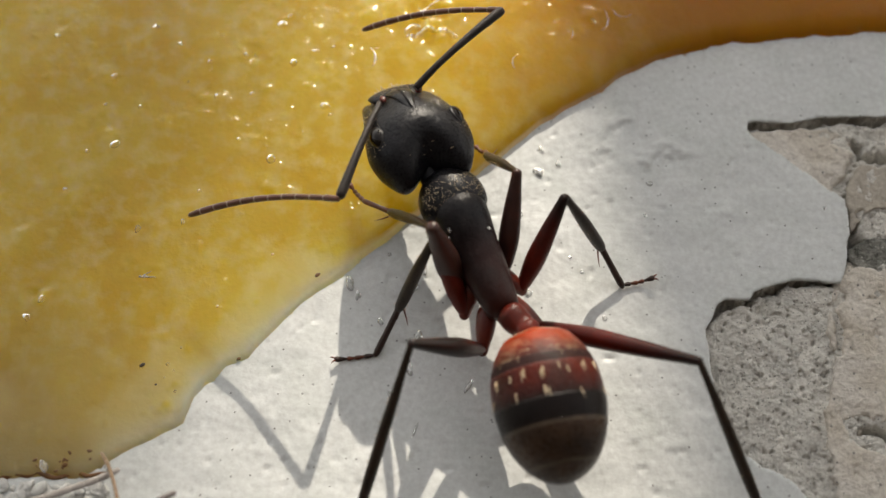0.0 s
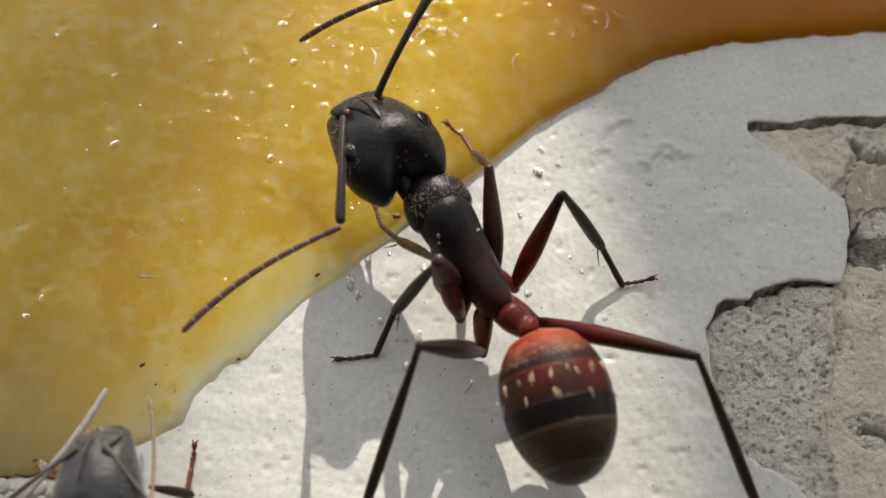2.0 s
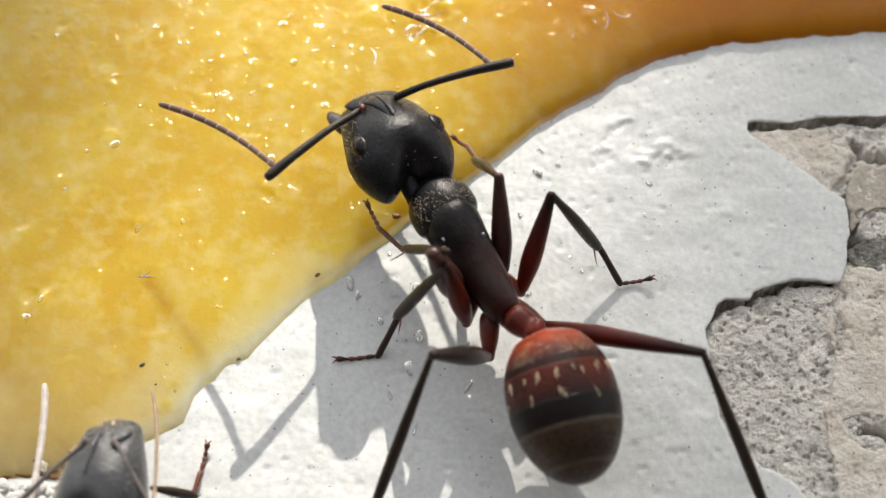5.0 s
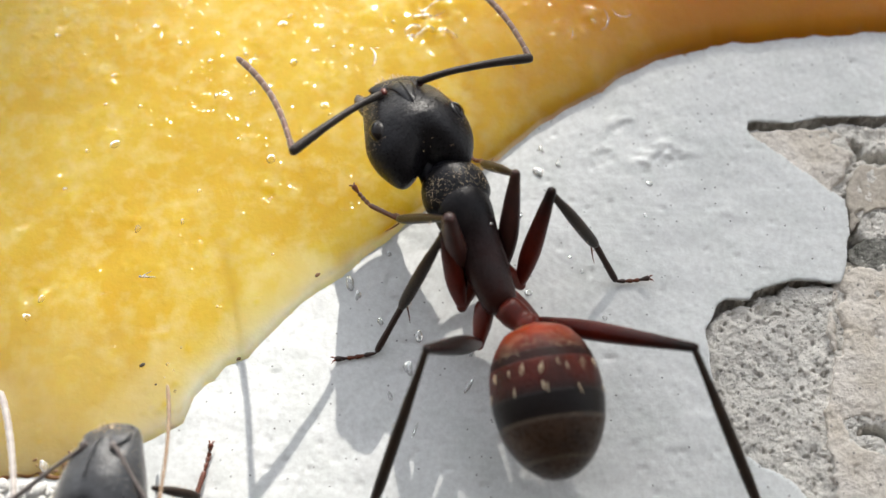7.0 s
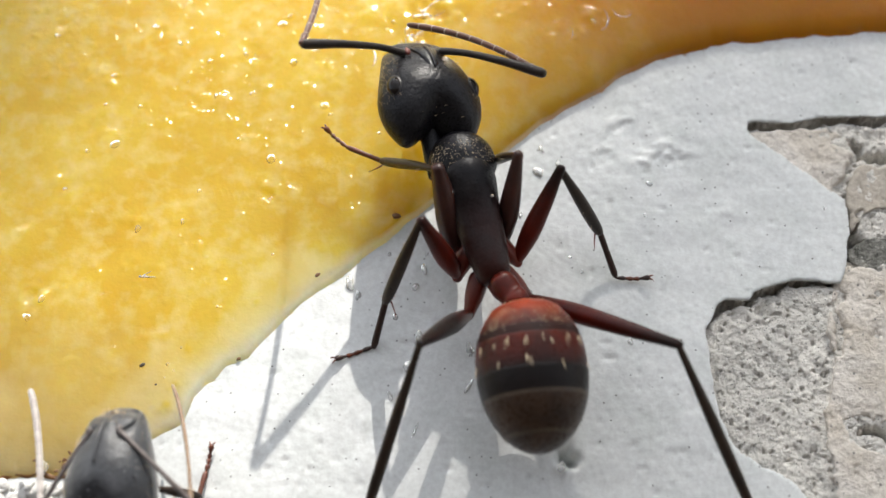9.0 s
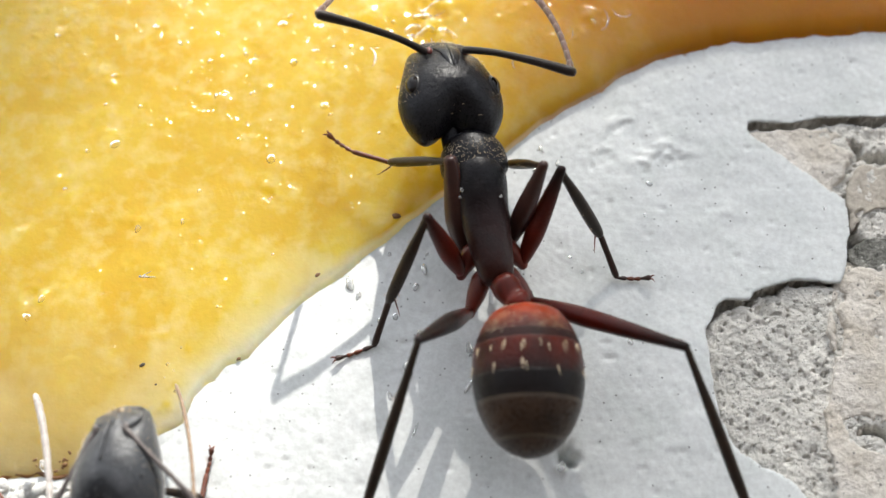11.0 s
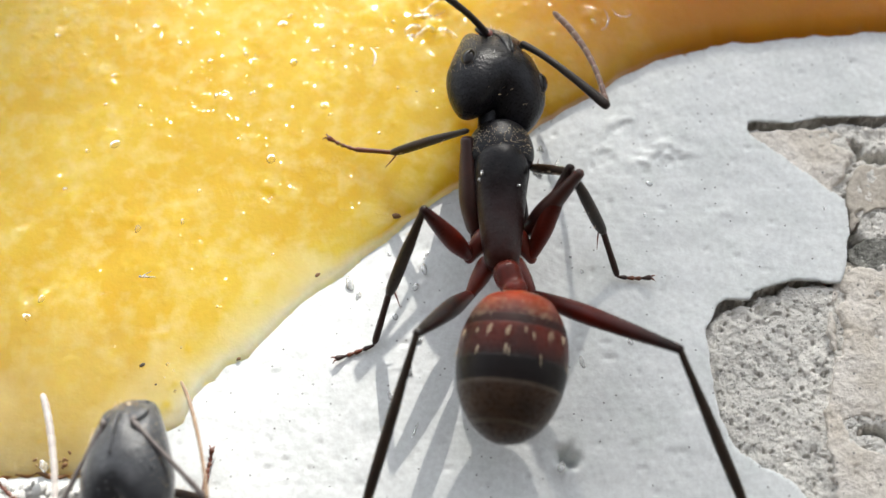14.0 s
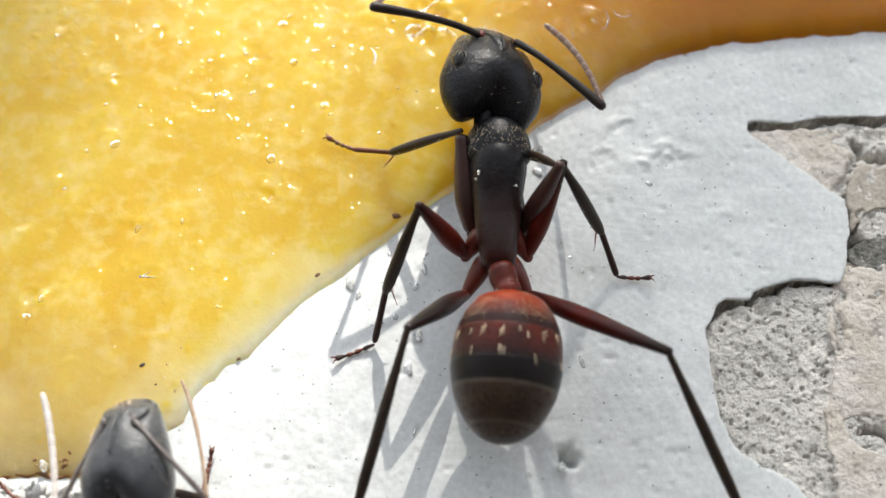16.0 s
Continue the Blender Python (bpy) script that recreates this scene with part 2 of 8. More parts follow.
def loft(rows, n=16, k=4, xs=None, power=1.0):
    """A closed body along y through sections (y, half width, half height, height of the middle[, sideways])."""
    r = resample([tuple(q) + (0.0,) * (5 - len(q)) for q in rows], k)
    verts, faces = [], []
    ang = np.arange(n) * 2 * math.pi / n
    ca, sa_ = np.cos(ang), np.sin(ang)
    ca, sa_ = np.sign(ca) * abs(ca) ** power, np.sign(sa_) * abs(sa_) ** power
    for y, rx, rz, zc, xc in r:
        rx, rz = max(rx, 1e-3), max(rz, 1e-3)
        verts += [(xc + rx * c, y, zc + rz * s) for c, s in zip(ca, sa_)]
    m = len(r)
    for i in range(m - 1):
        for j in range(n):
            faces.append((i * n + j, (i + 1) * n + j, (i + 1) * n + (j + 1) % n, i * n + (j + 1) % n))
    for i, flip in ((0, False), (m - 1, True)):
        y, _, _, zc, xc = r[i]
        verts.append((xc, y, zc))
        c = len(verts) - 1
        for j in range(n):
            a, b = i * n + j, i * n + (j + 1) % n
            faces.append((c, b, a) if flip else (c, a, b))
    return np.array(verts), [f[::-1] for f in faces]


def merge(pieces):
    verts, faces, base = [], [], 0
    for v, f in pieces:
        verts.append(np.asarray(v, float))
        faces += [tuple(i + base for i in q) for q in f]
        base += len(v)
    return np.concatenate(verts), faces


def moved(shape, m):
    v, f = shape
    return v @ np.array(m.to_3x3()).T + np.array(m.translation), f


def bone(a, b):
    """Turn and place a body that lies along y so that it runs from a towards b (millimetres)."""
    a, b = Vector(a), Vector(b)
    y = (b - a).normalized()
    x = y.cross(Vector((0, 0, 1)))
    x = x.normalized() if x.length > 1e-6 else Vector((1, 0, 0))
    z = x.cross(y)
    return Matrix(((x.x, y.x, z.x, a.x), (x.y, y.y, z.y, a.y), (x.z, y.z, z.z, a.z), (0, 0, 0, 1)))


def hair(root, way, length, r=0.012):
    """One bristle as a tapered, slightly bent spike."""
    w = Vector(way).normalized()
    m = bone(root, Vector(root) + w)
    return moved(loft([(0, r, r, 0), (length * 0.5, r * 0.8, r * 0.8, 0.03 * length), (length, r * 0.15, r * 0.15, 0.12 * length)], 5, 2), m)


# ---- noise on grids ----
def value_noise(x, y, seed):
    ix, iy = np.floor(x).astype(np.int64), np.floor(y).astype(np.int64)
    fx, fy = x - ix, y - iy
    fx, fy = fx * fx * fx * (fx * (fx * 6 - 15) + 10), fy * fy * fy * (fy * (fy * 6 - 15) + 10)

    def h(a, b):
        v = (a * 374761393 + b * 668265263 + seed * 974711) & 0x7FFFFFFF
        v = ((v ^ (v >> 13)) * 1274126177) & 0x7FFFFFFF
        return ((v ^ (v >> 16)) & 0xFFFF) / 65535.0
    top = h(ix, iy) * (1 - fx) + h(ix + 1, iy) * fx
    bot = h(ix, iy + 1) * (1 - fx) + h(ix + 1, iy + 1) * fx
    return (top * (1 - fy) + bot * fy) * 2 - 1


def fbm(x, y, size, octaves=4, seed=1, gain=0.5):
    out, amp, f = 0.0, 1.0, 1.0 / size
    for o in range(octaves):
        out = out + amp * value_noise(x * f + 17.3 * o, y * f - 9.1 * o, seed + o)
        amp, f = amp * gain, f * 2.03
    return out


def wobbly(points, step, amount, seed):
    """An outline through the points, broken into short steps and made ragged."""
    rng = random.Random(seed)
    out = []
    for (ax, ay), (bx, by) in zip(points, points[1:] + points[:1]):
        d = math.hypot(bx - ax, by - ay)
        k = max(1, int(d / step)) if d < 6 else 1
        for i in range(k):
            u = i / k
            w = amount if i else amount * 0.3
            out.append((ax + (bx - ax) * u + rng.gauss(0, w), ay + (by - ay) * u + rng.gauss(0, w)))
    return np.array(out)


def signed(px, py, poly):
    """Distance to an outline, positive inside, and the nearest point on it."""
    best, nx, ny = np.full(px.shape, 1e9), px.copy(), py.copy()
    inside = np.zeros(px.shape, bool)
    for (ax, ay), (bx, by) in zip(poly, np.roll(poly, -1, 0)):
        dx, dy = bx - ax, by - ay
        u = np.clip(((px - ax) * dx + (py - ay) * dy) / (dx * dx + dy * dy + 1e-12), 0, 1)
        qx, qy = ax + u * dx, ay + u * dy
        d = (px - qx) ** 2 + (py - qy) ** 2
        m = d < best
        best[m], nx[m], ny[m] = d[m], qx[m], qy[m]
        if dy != 0:
            c = ((ay > py) != (by > py)) & (px < dx * (py - ay) / dy + ax)
            inside ^= c
    return np.where(inside, 1, -1) * np.sqrt(best), nx, ny


def sheet(name, x0, x1, y0, y1, step, height, material, outline=None, skirt=-0.6, bottom=None):
    """A relief height(x, y) on a fine grid. With an outline it is cut off there, with an upright edge down to skirt."""
    xs, ys = np.arange(x0, x1 + step / 2, step), np.arange(y0, y1 + step / 2, step)
    gx, gy = np.meshgrid(xs, ys)
    ny, nx = gx.shape
    keep = np.ones(gx.shape, bool)
    low = np.zeros(gx.shape, bool)
    if outline is not None:
        d, qx, qy = signed(gx, gy, outline)
        keep = d > -1.45 * step
        edge = keep & (d < 0.5 * step)
        gx, gy = np.where(edge, qx, gx), np.where(edge, qy, gy)
        low = keep & (d <= -0.45 * step)
    gz = height(gx, gy)
    gz = np.where(low, skirt, gz)
    index = -np.ones(gx.shape, int)
    index[keep] = np.arange(keep.sum())
    a, b, c, d4 = index[:-1, :-1], index[:-1, 1:], index[1:, 1:], index[1:, :-1]
    ok = (a >= 0) & (b >= 0) & (c >= 0) & (d4 >= 0)
    faces = np.stack([a[ok], b[ok], c[ok], d4[ok]], 1)
    co = np.stack([gx[keep], gy[keep], gz[keep]], 1) * MM
    if bottom is not None:                       # close it to a solid body
        m = len(co)
        ed = np.concatenate([faces[:, [0, 1]], faces[:, [1, 2]], faces[:, [2, 3]], faces[:, [3, 0]]])
        key = np.sort(ed, 1) @ np.array([1, m])
        _, first, count = np.unique(key, return_index=True, return_counts=True)
        rim = ed[first[count == 1]]
        low_co = co.copy()
        low_co[:, 2] = bottom * MM
        co = np.concatenate([co, low_co])
        faces = np.concatenate([faces, faces[:, ::-1] + m, np.stack([rim[:, 1], rim[:, 0], rim[:, 0] + m, rim[:, 1] + m], 1)])
    me = bpy.data.meshes.new(name)
    me.vertices.add(len(co))
    me.vertices.foreach_set("co", co.ravel())
    me.loops.add(faces.size)
    me.loops.foreach_set("vertex_index", faces.ravel())
    me.polygons.add(len(faces))
    me.polygons.foreach_set("loop_start", np.arange(0, faces.size, 4))
    me.polygons.foreach_set("loop_total", np.full(len(faces), 4))
    me.update(calc_edges=True)
    me.polygons.foreach_set("use_smooth", np.ones(len(faces), bool))
    me.materials.append(material)
    me.validate()
    return new(name, me)


def bump_at(x, y, cx, cy, r, h):
    return h * np.exp(-((x - cx) ** 2 + (y - cy) ** 2) / (r * r))


# ---- the wall top: bare concrete, a coat of flaking paint, patches of older coats ----
def paint_height(x, y):
    z = 0.035 * fbm(x, y, 3.2, 3, 11) + 0.014 * fbm(x, y, 0.6, 3, 12) - 0.22 * np.clip(fbm(x, y, 0.19, 1, 16) - 0.77, 0, 1)
    for cx, cy, r, h in ((7.1, 0.95, 0.22, 0.07), (4.8, 3.3, 0.25, -0.06), (5.6, 2.75, 0.30, 0.06), (5.9, 2.55, 0.16, -0.06),
                         (2.85, -5.25, 0.17, -0.80), (2.78, -5.50, 0.17, 0.20), (4.95, -2.85, 0.2, -0.05), (5.9, -3.9, 0.22, -0.06),
                         (5.0, 2.35, 0.3, 0.05), (4.3, 2.9, 0.2, -0.05), (-1.2, -0.95, 0.4, 0.03), (6.2, -4.3, 0.2, 0.05)):
        z = z + bump_at(x + 0.12 * fbm(x, y, 0.3, 2, 14), y + 0.12 * fbm(x, y, 0.3, 2, 15), cx, cy, r, h if h < -0.2 else h * 0.7)
    z = z + 0.035 * np.exp(-((x - 5.2) / 1.2) ** 2 - ((y - 2.8) / 0.6) ** 2) * fbm(x, y, 0.34, 3, 19)
    for line in CREASES:
        wx, wy = x + 0.20 * fbm(x, y, 0.40, 3, 17), y + 0.20 * fbm(x, y, 0.40, 3, 18)
        z = z + 0.034 * groove(wx, wy - 0.05, line, 0.12) - 0.046 * groove(wx, wy + 0.06, line, 0.06)
    return z


def groove(x, y, line, width):
    """1 on a line of points, fading to 0 over the width."""
    best = np.full(x.shape, 1e9)
    for (ax, ay), (bx, by) in zip(line, line[1:]):
        dx, dy = bx - ax, by - ay
        u = np.clip(((x - ax) * dx + (y - ay) * dy) / (dx * dx + dy * dy), 0, 1)
        best = np.minimum(best, (x - ax - u * dx) ** 2 + (y - ay - u * dy) ** 2)
    return np.exp(-best / (width * width))


CREASES = (((4.15, 3.15), (4.5, 3.45), (4.75, 3.5)), ((4.9, 2.35), (5.3, 2.45), (5.65, 2.85), (6.05, 2.98)), ((5.7, 2.6), (6.1, 2.55), (6.35, 2.75)), ((3.9, 2.55), (4.3, 2.7)))
CRACKS = (((7.95, 3.62), (9.0, 3.60), (9.8, 3.76), (12.5, 3.84)), ((6.34, -1.85), (6.62, -1.40), (7.0, -1.26), (7.45, -1.28), (7.6, -1.06), (8.1, -0.88), (8.7, -0.76), (9.6, -0.83)),
          ((10.15, 1.5), (10.2, 0.6), (10.05, -0.2)), ((10.5, 3.1), (10.9, 2.75), (12.0, 2.6)), ((10.3, 0.3), (11.0, 0.2), (11.6, 0.5)), ((9.7, -4.55), (10.3, -4.7), (11, -4.6)))


CREVICES = (((10.2, 3.16), (10.55, 2.98), (10.9, 2.78), (11.5, 2.6), (12.5, 2.5)), ((10.55, 2.55), (11.0, 2.62), (11.6, 2.5)), ((10.35, 2.35), (10.2, 1.95), (10.02, 1.55)),
            ((10.5, 1.12), (10.62, 0.8), (10.75, 0.62), (11.2, 0.42)), ((10.0, 0.12), (10.3, 0.3), (10.7, 0.5)), ((9.62, -1.2), (9.5, -1.6), (9.55, -2.2), (9.4, -2.6)),
            ((9.5, -4.4), (9.75, -4.35), (10.1, -4.45)), ((9.5, -4.45), (9.6, -4.75), (9.95, -4.9)))


def concrete_height(x, y):
    z = -0.215 + 0.04 * fbm(x, y, 1.1, 4, 21) + 0.040 * fbm(x, y, 0.22, 3, 22, 0.6)
    pit = fbm(x, y, 0.11, 2, 23)
    for line in CRACKS:
        z = z - 0.65 * groove(x + 0.12 * fbm(x, y, 0.4, 4, 25), y + 0.12 * fbm(x, y, 0.4, 4, 26), line, 0.085)
    return z - 0.45 * np.clip(pit - 0.70, 0, 0.25) - 0.5 * np.clip(fbm(x, y, 0.8, 2, 24) - 0.75, 0, 1)


BARE = [(11.6, 3.86), (9.77, 3.79), (9.02, 3.63), (7.92, 3.65), (7.85, 3.36), (8.48, 2.81), (9.14, 2.23), (9.91, 1.55), (10.13, 1.39),
        (10.09, 0.64), (9.94, -0.21), (9.68, -0.90), (9.16, -0.85), (8.62, -0.81), (8.05, -0.94), (7.55, -1.12), (7.43, -1.34),
        (6.85, -1.31), (6.60, -1.49), (6.41, -1.93), (6.27, -2.10), (6.29, -2.51), (6.30, -3.21), (6.42, -4.32), (6.68, -4.99),
        (7.16, -5.38), (7.88, -5.77), (8.44, -6.42), (9.2, -9.0)]
PAINT_OUT = BARE + [(9.3, -9.5), (-16, -9.5), (-16, 11), (16, 11), (16, 3.9)]

ground = link_mesh("ground", [(-3000, -3000, -1.2), (3000, -3000, -1.2), (3000, 3000, -1.2), (-3000, 3000, -1.2)], [(0, 1, 2, 3)], CONCRETE)
# two leaves and a frond, added out of view before the sun; their sway moves soft shade
def screen_leaf(q, e, z, slope, side, half_width, length, low):
    """An added upright leaf, out of view, whose edge crosses the sun's way at (q, z), leaning at slope degrees, its
    blade to one side.
    Its space: x across the sun's way, y towards the sun, z up, from the foot of its stalk."""
    d = Vector((math.cos(radians(slope)), math.sin(radians(slope))))
    n = Vector((d.y, -d.x)) * side
    mid = Vector((q, z)) + n * half_width * (1 - abs(2 * low - 1) ** 4)
    base = mid - d * length * low                # low: how far up the blade its edge meets the sun's way
    root = new("screen_leaf")
    foot = base.x
    verts, faces, rows, cols = [], [], 33, 9
    for back in (0, 1):
        for i in range(rows):
            s_ = i / (rows - 1)
            w = half_width * max(0.02, 1 - abs(2 * s_ - 1) ** 4)
            for j in range(cols):
                c = 2 * j / (cols - 1) - 1
                at = base + d * (length * s_) + n * (w * c)
                verts.append((at.x - foot, 0.22 * (w * abs(c) - half_width) + 1.2 * back, at.y + 1.2))
    k = rows * cols
    for i in range(rows - 1):
        for j in range(cols - 1):
            f = (i * cols + j, i * cols + j + 1, (i + 1) * cols + j + 1, (i + 1) * cols + j)
            faces += [f, tuple(k + v for v in f[::-1])]
    edge = [i * cols for i in range(rows)] + [(rows - 1) * cols + j for j in range(1, cols)] \
        + [i * cols + cols - 1 for i in range(rows - 2, -1, -1)] + [j for j in range(cols - 2, 0, -1)]
    for i0, i1 in zip(edge, edge[1:] + edge[:1]):
        faces.append((i0, i1, i1 + k, i0 + k))
    link_mesh("blade", verts, faces, LEAF, root)
    link_mesh("midrib", *moved(loft([(0, 4, 4, 0), (length * 0.5, 2.8, 2.8, 0), (length * 0.98, 0.8, 0.8, 0)], 8, 3),
                               bone((0, -1, base.y + 1.2), (d.x, -1, base.y + d.y + 1.2))), LEAF, root)
    link_mesh("stalk", *loft_up(base.y + 14, 5.0), LEAF, root)
    return root, (ux * e + uy * foot, uy * e - ux * foot)


def loft_up(height, r):
    v, f = loft([(0, r * 1.3, r * 1.3, 0), (height * 0.5, r, r, 0), (height, r * 0.8, r * 0.8, 0)], 10, 2)
    return v[:, [0, 2, 1]] * np.array((1, -1, 1)), f


ux, uy = math.sin(sa), math.cos(sa)
DARK_WALL = surface("dark_wall_paint", (0.07, 0.055, 0.045), (0.05, 0.04, 0.035), 0.02, 0.3, 0.8, 0.08, 0.3)
LEAF = surface("green_leaf", (0.05, 0.10, 0.02), (0.035, 0.075, 0.015), 0.02, 0.2, 0.45, 0.1, 0.2)
screen_east, east_foot = screen_leaf(SHADE_EAST, 200.0, 200.0 * math.tan(se), 40.0, 1, 72.0, 420.0, 0.20)
screen_west, west_foot = screen_leaf(SHADE_WEST, 620.0, 620.0 * math.tan(se), 105.0, -1, 110.0, 520.0, 0.47)
for leaf_ in (screen_east, screen_west):
    tagged(leaf_, "unseen leaf added to move shade over the wall top", "leaf", "leaves before the sun")


def screen_frond(q, e, z, slope, length, count, width, pitch):
    """An added sun screen: narrow parallel leaflets on one rib; the first one's edge crosses the sun's way at (q, z).
    """
    d = Vector((math.cos(radians(slope)), math.sin(radians(slope))))
    n = Vector((d.y, -d.x))
    base = Vector((q, z)) - d * length * 0.5
    end = base + n * (pitch * count)
    foot = (base.x + end.x) / 2
    root = new("screen_frond")
    for k in range(count):
        at = base + n * (width / 2 + pitch * k)
        h = width / 2
        rows = [(0, h * 0.5, 0.4, 0), (length * 0.08, h, 0.5, 0), (length * 0.5, h, 0.5, 0), (length * 0.92, h * 0.9, 0.4, 0), (length, 0.2, 0.2, 0)]
        shape = loft(rows, 8, 3)
        m = bone((at.x - foot, 0, at.y + 1.2), (at.x - foot + d.x, 0, at.y + d.y + 1.2))
        turn = Matrix(((d.y, d.x, 0, 0), (0, 0, 1, 0), (-d.x, d.y, 0, 0), (0, 0, 0, 1)))
        turn.translation = m.translation
        link_mesh("leaflet", *moved(shape, turn), LEAF, root)
    a, b = Vector((base.x - foot, 0, base.y + 1.2)), Vector((end.x - foot, 0, end.y + 1.2))
    link_mesh("rib", *moved(loft([(-2, 2.5, 2.5, 0), ((b - a).length + 2, 2.5, 2.5, 0)], 8, 2), bone(a, b)), LEAF, root)
    link_mesh("stalk", *loft_up((base.y + end.y) / 2 + 1.2, 4.0), LEAF, root)
    return root, (ux * e + uy * foot, uy * e - ux * foot)


frond, frond_foot = screen_frond(SHADE_FROND, 620.0, 620.0 * math.tan(se), 112.0, 380.0, 22, 4.5, 5.6)
tagged(frond, "unseen frond added to dim the sun to slits", "palm frond")
# an unseen dark wall, added behind the camera, cuts sky light from the side away from the sun
wall = link_mesh("wall_south", [(x, y, z) for y in (-190, -90) for x, z in ((-1500, -1.2), (1500, -1.2), (1500, 420), (-1500, 420))],
                 [(0, 1, 2, 3), (7, 6, 5, 4), (0, 4, 5, 1), (1, 5, 6, 2), (2, 6, 7, 3), (3, 7, 4, 0)], DARK_WALL, smooth=False)
tagged(wall, "unseen plain dark brown wall added behind the camera", "wall", kind="structure")
tagged(ground, "grey concrete around the flaking painted patch", "ground", kind="structure")
concrete = sheet("concrete_base", 5.8, 13.0, -7.4, 4.4, 0.03, concrete_height, CONCRETE)
tagged(concrete, "pitted grey bare concrete under the peeled paint", "concrete", kind="structure")
paint = sheet("paint_coat", -15, 14.5, -9.0, 10.5, 0.065, paint_height, PAINT, wobbly(PAINT_OUT, 0.2, 0.016, 5), -0.09)
tagged(paint, "dull white wall paint, flaking off at its edges", "paint", kind="structure")


def patch(name, points, top, material, seed, label):
    ob = sheet(name, min(p[0] for p in points) - 0.3, max(p[0] for p in points) + 0.3, min(p[1] for p in points) - 0.3,
               max(p[1] for p in points) + 0.3, 0.05,
               lambda x, y: top - 0.55 * sum(groove(x + 0.10 * fbm(x, y, 0.3, 3, 27), y + 0.10 * fbm(x, y, 0.3, 3, 28), line, 0.075) for line in CREVICES) + 0.05 * fbm(x, y, 0.9, 4, seed) + 0.018 * fbm(x, y, 0.17, 3, seed + 5) - 0.20 * np.clip(fbm(x, y, 0.16, 2, seed + 7) - 0.85, 0, 1), material,
               wobbly(points, 0.14, 0.03, seed), -0.6)
    return tagged(ob, label, "plaster patch", kind="structure")


patch("plaster_patch", [(7.7, 3.33), (8.3, 3.42), (9.0, 3.44), (10.07, 3.50), (10.55, 3.08), (10.47, 2.54), (10.05, 1.40), (9.0, 1.9)], -0.10, PLASTER, 31,
      "grainy grey older coat laid bare beside the paint")
patch("plaster_patch", [(9.53, -0.95), (9.95, -0.40), (12.5, -0.55), (12.5, -4.2), (9.72, -4.38), (9.66, -4.9), (10.17, -5.2), (12.5, -5.2),
                        (12.5, -8), (9.01, -8), (8.90, -5.09), (8.90, -4.28), (9.33, -2.90), (9.24, -2.03)], -0.12, PLASTER, 32,
      "pale rough old plaster beside the bare concrete")
patch("plaster_patch", [(10.35, 2.15), (10.75, 2.52), (12.5, 2.45), (12.5, 1.2), (10.9, 1.2), (10.5, 0.9), (10.2, 0.55), (10.2, 1.3)], -0.13, PRIMER, 33,
      "brownish grey undercoat scab on the concrete")
patch("plaster_patch", [(10.08, 0.10), (10.35, 0.38), (10.72, 0.55), (11.1, 0.40), (12.5, 0.45), (12.5, -0.45), (11.0, -0.42), (10.3, -0.50), (10.0, -0.25)], -0.15, GRIME, 34,
      "dark grimy pitted scab on the concrete")

# ---- the fruit: a wet yellow piece of pulp that thins out to an edge on the paint ----
FRUIT_EDGE = [(-16, -5.7), (-10.03, -5.77), (-9.27, -5.71), (-8.37, -5.75), (-7.65, -5.36), (-6.67, -4.83), (-5.99, -4.48), (-5.78, -3.84),
              (-5.12, -3.04), (-4.60, -2.83), (-3.85, -1.96), (-3.07, -1.19), (-2.27, -0.56), (-1.18, 0.45), (-0.06, 1.43), (1.38, 2.48),
              (2.57, 3.57), (4.09, 4.51), (4.87, 5.12), (5.95, 5.66), (7.19, 6.05), (9.33, 6.20), (11.91, 6.47), (16, 6.9), (16, 12), (-16, 12)]
fruit_line = wobbly(FRUIT_EDGE, 0.3, 0.03, 8)
LUMPS = ((-0.36, 6.35, 0.62), (-4.33, 6.7, 0.35), (-5.0, 5.75, 0.22), (-8.48, 3.06, 0.24), (-7.65, 0.71, 0.2), (-9.77, -1.27, 0.25), (-9.63, 1.83, 0.25), (-4.39, 1.51, 0.2), (-3.1, 3.95, 0.25), (-8.33, 2.77, 0.25), (-9.6, 1.56, 0.3), (-9.94, -1.84, 0.35), (-7.5, 0.47, 0.22),
         (-7.7, 6.2, 0.25), (-9.1, 4.8, 0.25), (-5.1, 5.4, 0.25), (1.6, 6.4, 0.2), (-8.6, 4.7, 0.2), (-6.2, 4.3, 0.2), (-2.9, 5.0, 0.25), (-2.2, 6.6, 0.3),
         (-10.4, 0.4, 0.25), (-9.0, -0.6, 0.2), (-6.4, 0.7, 0.15), (-10.2, 6.4, 0.25), (-9.6, -1.3, 0.25), (-4.2, 1.3, 0.15), (3.9, 6.4, 0.2), (-6.6, -2.3, 0.15),
         (-7.0, 3.3, 0.2), (-4.6, 4.4, 0.2), (-5.2, -3.9, 0.25), (-6.3, -4.2, 0.25), (-8.9, 3.6, 0.2))


